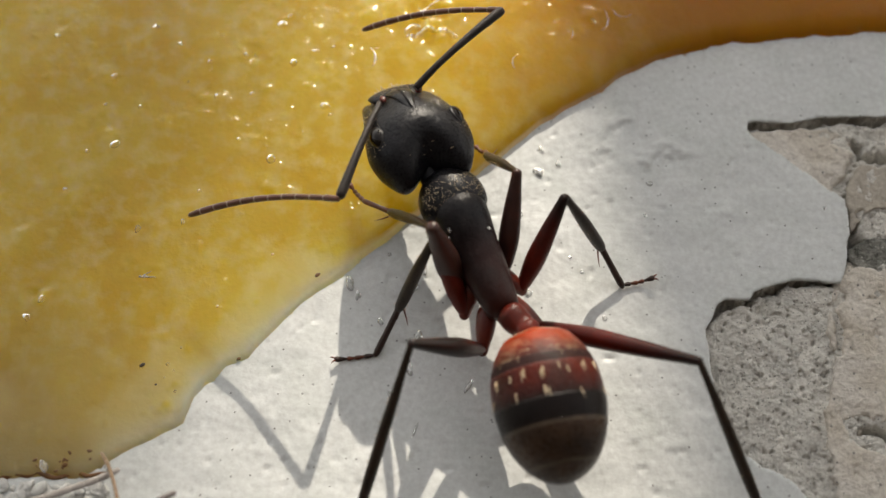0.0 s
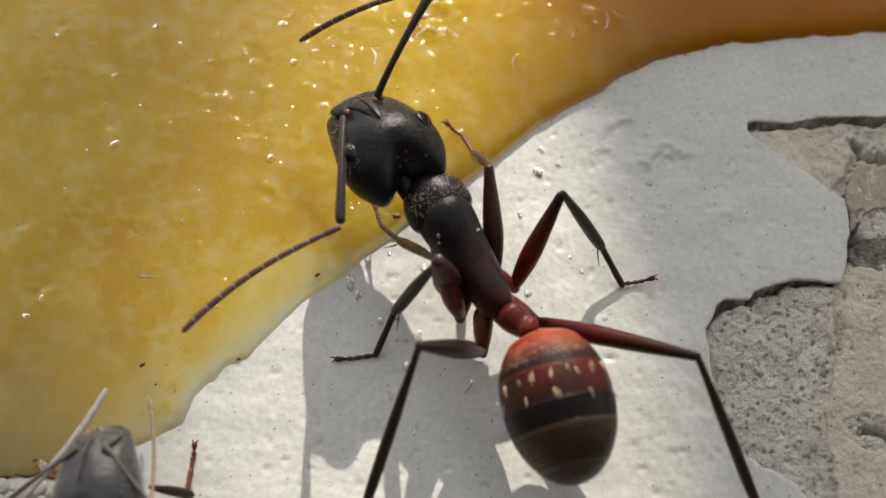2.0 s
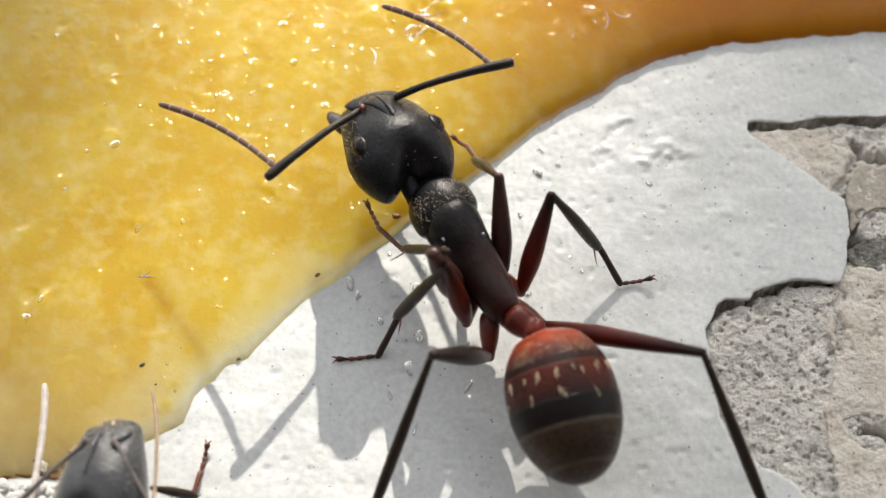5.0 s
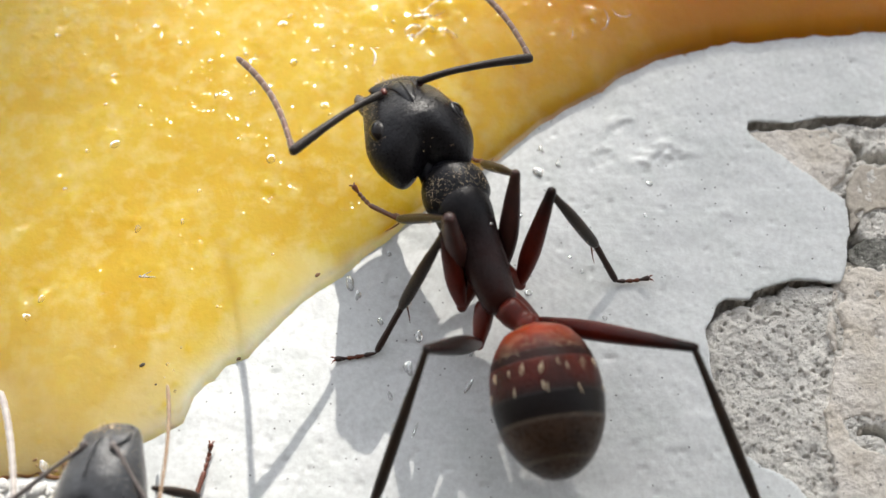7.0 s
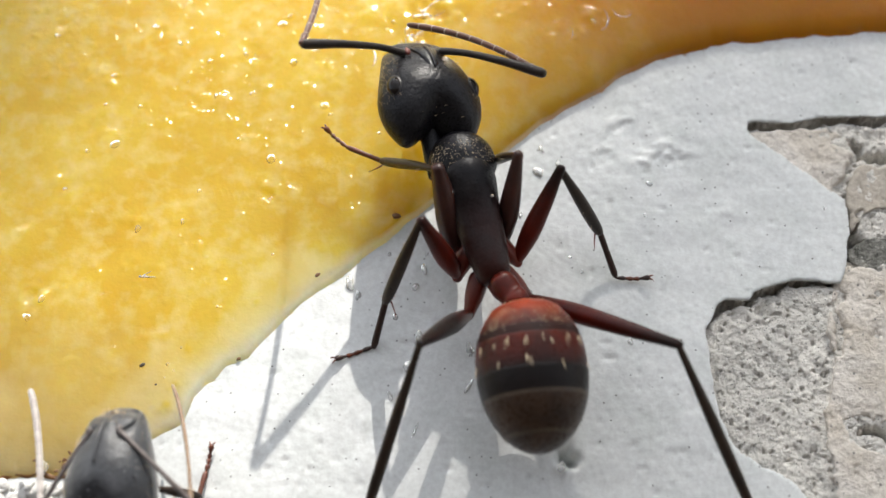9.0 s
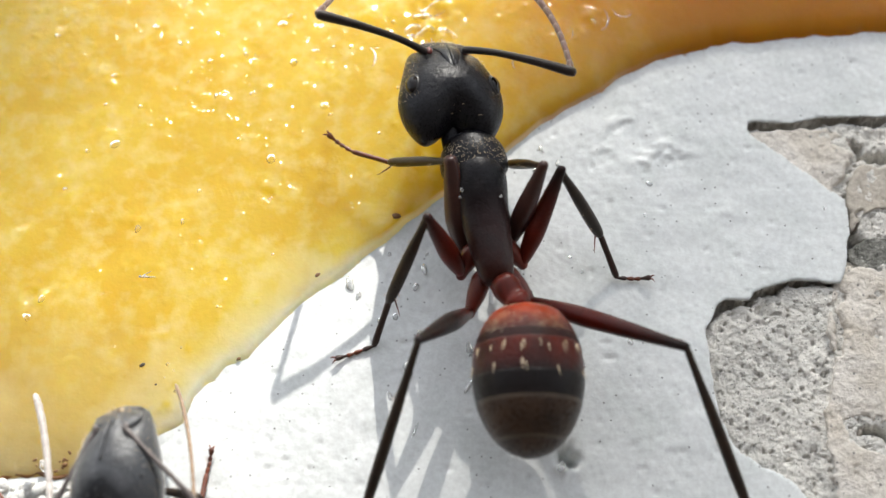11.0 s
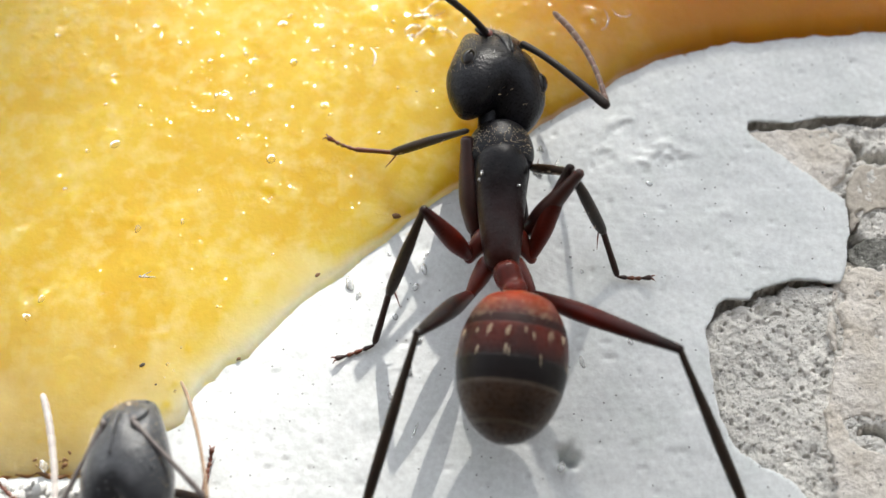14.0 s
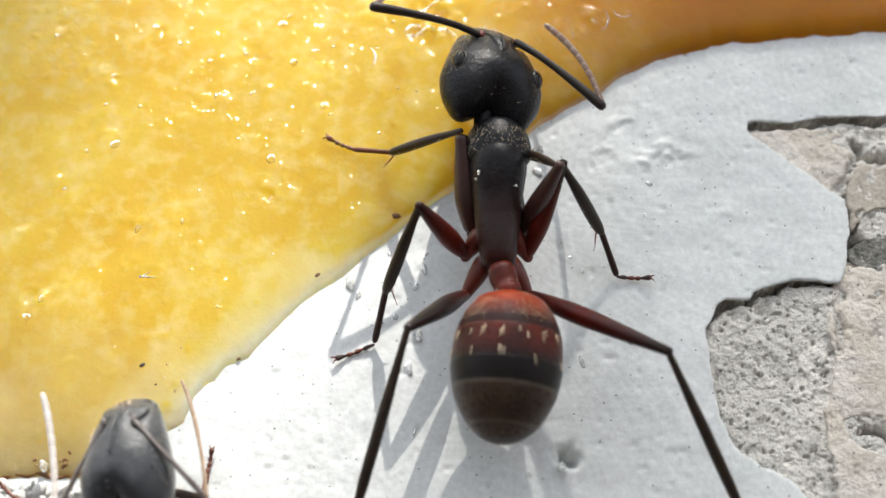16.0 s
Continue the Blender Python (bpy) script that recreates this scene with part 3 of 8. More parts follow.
def fruit_height(x, y):
    d, _, _ = signed(x, y, fruit_line)
    din = np.clip(d, 0, None)
    steep = 1 / (1 + np.exp(-(x + 1.5) / 0.8))
    full = 1 / (1 + np.exp(-(0.6 * x + y + 1.6) / 1.4))   # it is thickest away from the low corner
    z = (0.10 + 0.17 * steep) * (1 - np.exp(-din / 0.12)) + (0.32 + 0.26 * steep) * (1 - np.exp(-din / (7.0 - 5.0 * full))) + np.minimum(d, 0) * 0.8
    lean = 0.14 / (1 + np.exp(-(x - 2.0) / 1.4))       # the far side of the piece bulges up
    z = z + lean * (np.sqrt(din * din + 0.04) - 0.2)
    soft = 1 - np.exp(-din / 0.5)
    z = z + soft * (0.040 * fbm(x, y, 1.8, 2, 41) + 0.05 * np.clip(fbm(x, y, 0.30, 2, 42) - 0.74, 0, 1))
    for cx, cy, r in LUMPS:
        w = np.exp(-((x - cx) ** 2 + (y - cy) ** 2) / (r * r * 1.6))
        z = z + w * (0.052 + 0.10 * (r > 0.5)) * fbm(x, y, 0.34, 2, 43)
    return z


fruit = sheet("fruit_pulp", -13.5, 13.5, -6.6, 9.0, 0.06, fruit_height, FRUIT,
              wobbly([(p[0] + 0.25, p[1] - 0.35) for p in FRUIT_EDGE], 0.5, 0.01, 9), -0.3, -2.5)
tagged(fruit, "wet glistening yellow fruit pulp smeared on the paint", "fruit")


def on_fruit(x, y):
    return float(fruit_height(np.array([x]), np.array([y]))[0])


# ---- small things on the fruit and the paint ----
def dome(n=12, m=6):
    return loft([(-1, 0.02, 0.02, 0), (-0.86, 0.5, 0.5, 0), (-0.5, 0.86, 0.86, 0), (0, 1, 1, 0), (0.5, 0.86, 0.86, 0), (0.86, 0.5, 0.5, 0), (1, 0.02, 0.02, 0)], n, 2)


def pebble(name, x, y, z, r, material, seed, squash=(1, 1, 0.7), turn=0.0, ragged=0.15, parent=None):
    rng = np.random.default_rng(seed)
    v, f = dome(10)
    n = v / np.maximum(np.linalg.norm(v, axis=1, keepdims=True), 1e-6)
    k = rng.normal(size=(3, 3)) * 1.6
    v = v * (1 + ragged * np.sin(n @ k.T + rng.uniform(0, 6, 3)).sum(1, keepdims=True) / 1.7)
    v = v * np.array(squash) * r
    ob = link_mesh(name, v, f, material, parent)
    ob.matrix_basis = P(x, y, z, 0, 0, turn)
    return ob


for i, (x, y, r) in enumerate(((-4.34, 2.36, 0.17), (-3.89, 5.15, 0.14), (-5.2, 2.94, 0.07), (-8.68, 3.94, 0.06), (-6.1, 5.23, 0.08),
                               (-6.08, 1.48, 0.07), (-8.99, 2.58, 0.08), (-7.77, 3.86, 0.08), (-1.63, 3.02, 0.06), (-4.16, -0.22, 0.05),
                               (-1.15, 4.28, 0.05), (-6.6, 4.6, 0.05), (-2.4, 5.6, 0.08), (-5.4, -1.6, 0.04), (-6.18, -2.64, 0.045), (-6.46, -3.05, 0.06), (-6.31, -3.21, 0.035), (-6.51, -3.38, 0.03), (-6.23, -3.71, 0.05), (-1.96, -0.62, 0.05), (-3.02, -1.36, 0.035))):
    b = pebble("juice_bubble", x, y, on_fruit(x, y), r * 0.72, CLEAR, 60 + i, (1, 1, 0.75), 0, 0.02, fruit)
    tagged(b, "small clear bubble in the wet juice")
# specks of dirt, and brown flecks that stand for shading along the edge
for i, (x, y, r, lab) in enumerate(((-7.06, -3.08, 0.075, "tiny dark speck stuck to the fruit"), (-3.05, -0.77, 0.09, "tiny brown speck at the fruit's edge"),
                                    (-1.17, 0.78, 0.15, "brown crumb stuck near the fruit's edge"), (-0.67, 4.17, 0.04, "tiny dark speck stuck to the fruit"), (-6.69, -3.55, 0.04, "tiny dark speck stuck to the fruit"), (-4.81, -2.88, 0.07, "brown fleck for the shading at the fruit's edge"), (-8.58, -5.46, 0.08, "brown fleck for the shading at the fruit's edge"), (-8.77, -5.59, 0.06, "brown fleck for the shading at the fruit's edge"))):
    r *= 0.62
    b = pebble("dirt_shade_speck", x, y, on_fruit(x, y) + r * 0.2, r, SPECK if "dark" in lab else SKIN_SHADE, 80 + i, (1.3, 0.8, 0.6), 25, 0.25)
    tagged(b, lab, "speck", "specks on the fruit")
for i, (x, y, r, long) in enumerate(((2.70, -5.47, 0.15, 1.1), (5.23, 1.83, 0.12, 1.5), (5.06, 0.92, 0.08, 1.1), (-2.25, -0.97, 0.18, 1.6), (-2.05, -1.25, 0.12, 1.8), (-0.67, -1.04, 0.14, 1.3),
                                     (-0.47, -0.59, 0.13, 1.5), (-0.40, -0.14, 0.07, 1.2), (-1.52, -1.93, 0.10, 1.4), (0.62, -2.65, 0.14, 1.7), (3.88, -1.86, 0.08, 1.0),
                                     (3.28, -2.93, 0.10, 2.2), (1.92, 0.95, 0.09, 1.8), (2.45, 2.15, 0.10, 1.7), (-1.31, -0.14, 0.07, 1.2), (-0.85, -3.07, 0.12, 1.5),
                                     (-0.59, -2.36, 0.10, 1.3), (4.45, -2.43, 0.10, 1.3), (9.56, 1.11, 0.08, 1.2), (2.52, 2.8, 0.1, 1.6), (2.92, 2.42, 0.12, 1.5), (2.41, 2.16, 0.16, 1.4), (1.93, 0.94, 0.1, 1.9), (2.09, -1.16, 0.13, 1), (-0.56, -2.32, 0.13, 1.4), (0.66, -2.74, 0.11, 1.5), (0.61, -3.51, 0.09, 3.2), (-0.78, -3.16, 0.12, 1.6), (3.13, -0.24, 0.06, 1), (-1.14, -1.8, 0.1, 1.5), (3.39, -0.62, 0.08, 1.2), (-0.64, -4.6, 0.06, 4), (-1.24, -3.79, 0.08, 2))):
    z = float(paint_height(np.array([x]), np.array([y]))[0])
    r *= 0.62
    b = pebble("crumb", x, y, z + r * 0.3, r, GRAIN, 100 + i, (0.9, long, 0.3), (i * 37) % 60 - 30, 0.42)
    tagged(b, "small pale translucent crumb on the paint", "crumb", "crumbs on the paint")
grit = pebble("crumb", -9.04, -5.51, on_fruit(-9.04, -5.51) + 0.08, 0.13, GRAIN, 133, (0.7, 1.0, 1.2), 20, 0.3)
tagged(grit, "pointed white crumb at the fruit's edge", "crumb", "crumbs on the paint")
rng = random.Random(51)
for i in range(60):
    x, y, r = -10.6 + 0.053 * i + rng.uniform(-0.04, 0.04), -5.98 - 0.12 * (i % 4) + rng.uniform(-0.08, 0.08), rng.uniform(0.06, 0.15)
    b = pebble("paint_granule", x, y, float(paint_height(np.array([x]), np.array([y]))[0]) + r * 0.3, r, CRUST, 300 + i, (1.15, 0.85, 0.6), i * 40, 0.42)
    tagged(b, "white granule of crumbling paint by the fruit", "granule", "crumbling paint granules")
# brown strip along the fruit's edge, painting in the gap's shadow with the skin
edge_rows = [(0.0, 0.05, 0.04, 0.0)] + [(0.22 * k, 0.04 + 0.07 * rng.random(), 0.02 + 0.03 * rng.random(), 0.0, rng.uniform(-0.10, 0.10)) for k in range(1, 13)] + [(2.9, 0.03, 0.03, 0.0)]
skin_ = link_mesh("gap_strip", *moved(loft(edge_rows, 9, 3), bone((-10.5, -5.76, 0.02), (-7.6, -5.60, 0.02))), SKIN_SHADE, fruit, "torn brown strip of skin")
for i in range(9):
    x, y = rng.uniform(-9.3, -7.9), rng.uniform(-5.55, -5.05)
    b = pebble("dirt_shade_speck", x, y, on_fruit(x, y) + 0.01, rng.uniform(0.025, 0.05), SKIN_SHADE, 240 + i, (1.3, 0.8, 0.6), i * 50, 0.3)
    tagged(b, "tiny brown speck stuck to the fruit", "speck", "specks on the fruit")
# clear beads and ridges added on the pulp to catch glints, and wisps of fibre in it
for i, (x, y, r) in enumerate(((-4.25, 6.39, 0.12), (-4.08, 6.61, 0.07), (-4.94, 5.41, 0.06), (-5.16, 5.44, 0.06), (-8.33, 2.77, 0.11), (-7.51, 0.47, 0.09),
                               (-3.02, 3.86, 0.10), (-2.86, 3.60, 0.06), (-9.59, -1.48, 0.09), (-9.93, -1.91, 0.10), (-9.45, 1.56, 0.07), (-4.31, 1.25, 0.06),
                               (-6.42, 0.62, 0.06), (-7.61, 6.30, 0.09), (-8.56, 4.80, 0.07), (-5.87, 4.19, 0.06), (-6.89, 5.76, 0.06), (-3.31, 5.50, 0.07),
                               (-2.85, 5.64, 0.06), (3.94, 6.27, 0.07), (-10.19, 6.03, 0.06), (-4.93, 4.28, 0.06), (-2.53, 4.97, 0.06), (-1.3, 6.3, 0.06), (-1.75, 5.5, 0.05))):
    b = pebble("glint_bead", x, y, on_fruit(x, y) - r * 0.1, r, CLEAR, 400 + i, (1.3, 0.8, 0.55), (i * 53) % 180, 0.25, fruit)


def ridge(name, cx, cy, r, a0, a1, thick, high, material):
    """A low curved ridge on the pulp along an arc about (cx, cy), degrees from +x."""
    verts, faces, n, m = [], [], 8, 14
    for i in range(m + 1):
        u = i / m
        t = radians(a0 + (a1 - a0) * u)
        w = thick * (math.sin(math.pi * u) ** 0.5 * (1 + 0.25 * math.sin(9 * u + cx)) + 0.02)
        px_, py_ = cx + r * math.cos(t), cy + r * math.sin(t)
        z = on_fruit(px_, py_)
        for j in range(n):
            q = 2 * math.pi * j / n
            verts.append((px_ + w * math.cos(q) * math.cos(t), py_ + w * math.cos(q) * math.sin(t), z + high * w * math.sin(q)))
    for i in range(m):
        for j in range(n):
            faces.append((i * n + j, i * n + (j + 1) % n, (i + 1) * n + (j + 1) % n, (i + 1) * n + j))
    faces += [tuple(range(n))[::-1], tuple(m * n + j for j in range(n))]
    return link_mesh(name, verts, faces, material, fruit)


for cx, cy, r, a0, a1, thick in ((-0.35, 5.55, 0.42, 60, 150, 0.085), (-0.75, 5.95, 0.18, 20, 200, 0.10), (-0.05, 5.35, 0.55, 40, 95, 0.10), (-0.55, 6.15, 0.30, 30, 140, 0.09),
                                 (-0.85, 5.75, 0.10, 0, 160, 0.08), (-0.10, 6.35, 0.45, 70, 170, 0.05)):
    ridge("glint_ridge", cx, cy, r, a0, a1, thick, 0.7, CLEAR)
for cx, cy, r, a0, a1, thick in ((4.0, 6.35, 0.35, -70, 60, 0.022), (4.75, 6.75, 0.30, 200, 320, 0.022), (2.05, 5.0, 0.25, 110, 230, 0.018), (-0.2, 6.95, 0.5, 200, 300, 0.018),
                                 (3.1, 5.9, 0.3, -50, 40, 0.014), (-2.2, 5.2, 0.45, -40, 50, 0.03)):
    ridge("pulp_fibre", cx, cy, r, a0, a1, thick, 0.5, GRAIN)
fib = merge([hair((0, 0, 0), (1, -0.1, 0.03), 0.45, 0.03), hair((0.1, 0.02, 0), (0.8, 0.4, 0.1), 0.25, 0.02)])
fibre = link_mesh("pulp_fibre", *fib, GRAIN, fruit)
fibre.matrix_basis = P(-7.35, -0.85, on_fruit(-7.1, -0.85) + 0.03)
tagged(fibre, "short pale fibre")


# ---- ants ----
def gaster_radius(u):
    """Half width of the gaster at u from its front (0) to its tip (1)."""
    w = 2 * min(max(u, 0.0), 1.0) - 1
    return 1.21 * math.sqrt(max(0.0, 1 - abs(w) ** (2.5 if w < 0 else 1.85)))


def tergite(u0, u1, length, lift):
    rows = []
    for i in range(7):
        u = u0 + (u1 - u0) * i / 6
        r = gaster_radius(u) + lift
        rows.append((-u * length, r, r * 0.94, 0.0))
    return rows


def make_ant(lens, head_w=1.0, hairs=True, face=1.2, black=None):
    """One worker ant with its parts. Returns the root and its moving parts by name."""
    root = new("ant")
    part = {}
    black = black or BLACK
    # thorax
    v, f = loft([(-0.1, 0.10, 0.12, -0.12), (0.0, 0.33, 0.32, -0.08), (0.3, 0.43, 0.44, -0.03), (1.1, 0.53, 0.49, -0.06), (1.8, 0.60, 0.48, -0.08),
                 (2.4, 0.69, 0.52, -0.10), (2.9, 0.64, 0.48, -0.10), (3.3, 0.40, 0.36, -0.12), (3.55, 0.20, 0.20, -0.10)], 20, 4)
    th = part["thorax"] = link_mesh("thorax", v, f, DARK_RED, root, "black-brown thorax turning dark red behind")
    v, f = loft([(2.35, 0.48, 0.40, -0.12), (2.6, 0.76, 0.60, -0.10), (2.95, 0.80, 0.63, -0.10), (3.28, 0.70, 0.55, -0.10), (3.55, 0.47, 0.40, -0.10), (3.70, 0.15, 0.12, -0.1)], 22, 4)
    link_mesh("pronotum", v, f, black, th, "dull black pronotum with fine golden pubescence")
    v, f = loft([(0.75, 0.36, 0.36, -0.03), (1.15, 0.50, 0.445, -0.025), (1.65, 0.57, 0.465, -0.01), (2.0, 0.60, 0.51, 0.03), (2.3, 0.635, 0.54, 0.06), (2.62, 0.62, 0.55, 0.07), (2.85, 0.50, 0.47, 0.06), (2.98, 0.2, 0.25, 0.04)], 20, 4)
    link_mesh("mesonotum", v, f, DARK_RED if black is BLACK else black, th)
    for sx in (-1, 1):
        for hx, hy, hz, bx, by, bz in ((0.58, 1.05, -0.75, 0.30, 2.35, -0.50), (0.72, 0.47, -0.75, 0.32, 1.0, -0.42), (0.72, -0.5, -0.55, 0.24, 0.32, -0.38)):
            a, b = Vector((sx * bx, by, bz)), Vector((sx * hx, hy, hz))
            d = (b - a).length
            shape = loft([(-0.05, 0.12, 0.12, 0), (0.12, 0.23, 0.23, 0), (d * 0.55, 0.22, 0.22, 0), (d * 0.9, 0.15, 0.15, 0), (d + 0.1, 0.11, 0.11, 0), (d + 0.16, 0.03, 0.03, 0)], 12, 3)
            link_mesh("coxa", *moved(shape, bone(a, b)), COXA if by < 2 else DARK_RED, th)
    if hairs:
        rng = random.Random(4)
        fuzz = []
        for i in range(300):
            y, q = rng.uniform(2.70, 3.44), rng.uniform(-1.1, 1.1)
            rr = float(np.interp(y, [2.6, 2.95, 3.25, 3.45], [0.76, 0.80, 0.71, 0.56]))
            fuzz.append(hair(((rr + 0.012) * math.sin(q), y, -0.10 + (rr * 0.80 + 0.010) * math.cos(q)), (0.5 * math.sin(q), -0.8, 0.12), rng.uniform(0.02, 0.04), rng.uniform(0.003, 0.0055)))
        tagged(link_mesh("pubescence", *merge(fuzz), HAIR, th), kind="stuff")
        for k, (cx, cy, cz, cr) in enumerate(((-0.45, 2.15, 0.40, 0.045), (-0.52, 2.02, 0.32, 0.035), (0.40, 1.85, 0.40, 0.04), (0.16, 0.05, 0.18, 0.05))):
            tagged(pebble("crumb", cx, cy, cz, cr, GRAIN, 140 + k, (1, 1.2, 0.8), 30 * k, 0.25, th), "whitish crumb clinging to the thorax")
    # head
    v, f = loft([(-0.26, 0.40, 0.18, 0.04), (-0.16, 0.82, 0.42, 0.05), (0.05, 1.06, 0.64, 0.07), (0.35, 1.22, 0.80, 0.10), (0.75, 1.27, 0.87, 0.13), (1.1, 1.20, 0.86, 0.14),
                 (1.5, 1.09, 0.76, 0.12), (1.9, 0.97, 0.61, 0.08), (2.2, 0.85, 0.44, -0.01), (2.42, 0.68, 0.28, -0.1), (2.52, 0.36, 0.12, -0.14)], 40, 4)
    back = np.clip((0.8 - v[:, 1]) / 0.95, 0, 1)
    v[:, 1] += back * (0.40 * np.exp(-(v[:, 0] / 0.36) ** 2) - 0.17 * np.exp(-((abs(v[:, 0]) - 0.80) / 0.30) ** 2))
    v[:, 2] -= 0.10 * np.exp(-(v[:, 0] / 0.30) ** 2) * back * (v[:, 2] > 0)
    front = np.clip((v[:, 1] - 1.3) / 0.7, 0, 1) * (v[:, 2] > 0)
    v[:, 2] += front * (0.06 * np.exp(-(v[:, 0] / 0.24) ** 2) - 0.09 * np.exp(-((abs(v[:, 0]) - 0.50) / 0.13) ** 2))
    v[:, 2] -= 0.04 * np.clip((v[:, 1] - 2.0) / 0.5, 0, 1) ** 1.5
    v[:, 1] = np.where(v[:, 1] > 1.95, 1.95 + (v[:, 1] - 1.95) * face, v[:, 1])
    if black is not BLACK:                       # the smaller worker's head narrows to a round front
        v[:, 0] *= 1 - 0.16 * np.clip((v[:, 1] - 1.3) / 1.2, 0, 1) ** 2
    v[:, 0] *= head_w
    hd = part["head"] = link_mesh("head", v, f, black, root, "broad dull black heart-shaped head")
    for sx in (-1, 1):
        e = loft([(-0.26, 0.03, 0.02, 0), (-0.18, 0.13, 0.09, 0), (0, 0.19, 0.14, 0), (0.18, 0.14, 0.10, 0), (0.27, 0.03, 0.02, 0)], 14, 3)
        e = (e[0] * (1.0 if black is BLACK else 0.32), e[1])
        seat = Matrix.Translation((sx * 0.985 * head_w, 0.88, 0.645)) @ Euler((0.06, sx * 0.82, 0.1 * sx)).to_matrix().to_4x4()
        link_mesh("eye", *moved(e, seat), EYE_MAT if black is BLACK else HAZY_BLACK, hd, "glossy dark compound eye")
        ring = (e[0] * np.array((1.14, 1.09, 0.55)), e[1])
        link_mesh("eye_rim", *moved(ring, seat), ORBIT if black is BLACK else HAZY_BLACK, hd, "paler rim round the eye")
        s = loft([(-0.10, 0.03, 0.02, 0), (-0.05, 0.07, 0.045, 0), (0.04, 0.07, 0.045, 0), (0.09, 0.03, 0.02, 0)], 10, 2)
        link_mesh("antenna_socket", *moved(s, Matrix.Translation((sx * 0.44 * head_w, 1.95, 0.66))), COXA if black is BLACK else BROWN_SCAPE, hd, "dark red antennal socket" if black is BLACK else "brown antennal socket")
        m = loft([(-0.12, 0.12, 0.12, 0), (0.0, 0.21, 0.18, 0), (0.25, 0.25, 0.19, 0), (0.55, 0.21, 0.15, 0, -0.06 * sx), (0.84, 0.13, 0.09, 0, -0.16 * sx), (0.92, 0.02, 0.02, 0, -0.24 * sx)], 14, 3)
        if black is not BLACK:
            m = (m[0] * 0.55, m[1])
        teeth = [moved(loft([(0, 0.05, 0.05, 0), (0.13, 0.008, 0.008, 0)], 6, 2), bone((-0.10 * sx - 0.05 * sx * k, 0.42 + 0.12 * k, 0), (-0.4 * sx - 0.05 * sx * k, 0.50 + 0.12 * k, 0))) for k in range(3)]
        part["mandible" + ("L" if sx < 0 else "R")] = link_mesh("mandible", *merge([m] + teeth), MANDIBLE, hd, "dark red toothed mandible")
    link_mesh("neck", *loft([(-0.95, 0.24, 0.18, -0.42), (-0.5, 0.25, 0.20, -0.38), (0.0, 0.26, 0.22, -0.28), (0.5, 0.34, 0.30, -0.10)], 14, 3), BLACK, hd)
    ahead = 0.85 if black is BLACK else 0.60
    c = loft([(1.86 + (y - 1.86) * ahead, w, h, z) for y, w, h, z in ((1.86, 0.28, 0.10, 0.52), (2.1, 0.58, 0.15, 0.45), (2.4, 0.68, 0.18, 0.32), (2.62, 0.62, 0.18, 0.18), (2.76, 0.44, 0.14, 0.07), (2.84, 0.10, 0.05, 0.0))], 18, 3)
    c[0][:, 0] *= head_w
    link_mesh("clypeus", *c, black, hd)
    # the shield between the feelers, with a pale worn rim
    lobe = [(0.95, 0.07, 0.03, 0.94), (1.40, 0.15, 0.05, 0.915), (1.75, 0.23, 0.06, 0.83), (2.02, 0.31, 0.06, 0.68), (2.18, 0.30, 0.06, 0.56), (2.30, 0.12, 0.04, 0.46)]
    for grow, drop, mat_, nm in ((0.0, 0.0, black, "frontal_shield"), (0.028, 0.045, MARGIN, "shield_rim")):
        c = loft([(y + (0.04 if y > 2.2 else -0.02) * (grow > 0), w + grow, h - grow * 0.6, z - drop) for y, w, h, z in lobe], 18, 4)
        c[0][:, 0] *= head_w * (1.0 if black is BLACK else 0.7)
        c[0][:, 2] -= 0.5 * c[0][:, 0] ** 2 + (0.0 if black is BLACK else 0.085)
        link_mesh(nm, *c, mat_, hd)
    c = loft([(1.20, 0.02, 0.02, 1.0), (1.5, 0.035, 0.035, 0.975), (1.9, 0.035, 0.035, 0.825), (2.15, 0.02, 0.02, 0.65)], 8, 3)
    link_mesh("frontal_ridge", *c, black, hd)
    if hairs:
        rng = random.Random(7)
        fuzz = [hair((rng.uniform(-0.5, 0.5), rng.uniform(-0.02, 0.35), 0.62), (rng.uniform(-0.3, 0.3), -0.8, 0.9), rng.uniform(0.15, 0.28), 0.006) for i in range(6)]
        fuzz += [hair((rng.uniform(-0.42, 0.42) * head_w, 1.86 + rng.uniform(0.80, 0.92) * ahead, 0.2), (rng.uniform(-0.4, 0.4), 1, rng.uniform(-0.2, 0.5)), rng.uniform(0.08, 0.18), 0.009) for i in range(22)]
        fuzz += [hair((q, 1.86 + (y - 1.86) * ahead, float(np.interp(y, [2.1, 2.4, 2.62, 2.76], [0.655, 0.545, 0.385, 0.225])) - 0.42 * q * q), (q, 0.8, 0.2), rng.uniform(0.03, 0.06), 0.006)
                 for q, y in ((rng.uniform(-0.42, 0.42) * head_w, rng.uniform(2.2, 2.74)) for i in range(55))]
        for i in range(260):                     # short pale down on the cheeks
            y, q, sx = rng.uniform(0.5, 1.9), rng.uniform(0.75, 1.45), rng.choice((-1, -1, 1))
            rx_, rz_ = float(np.interp(y, [0.35, 0.75, 1.1, 1.5, 1.9], [1.22, 1.27, 1.20, 1.09, 0.97])), float(np.interp(y, [0.35, 0.75, 1.1, 1.5, 1.9], [0.80, 0.87, 0.86, 0.76, 0.61]))
            fuzz.append(hair((sx * (rx_ * math.sin(q) + 0.004) * head_w, y, 0.12 + rz_ * math.cos(q)), (sx * math.sin(q), 0.5, math.cos(q)), rng.uniform(0.025, 0.05), rng.uniform(0.003, 0.006)))
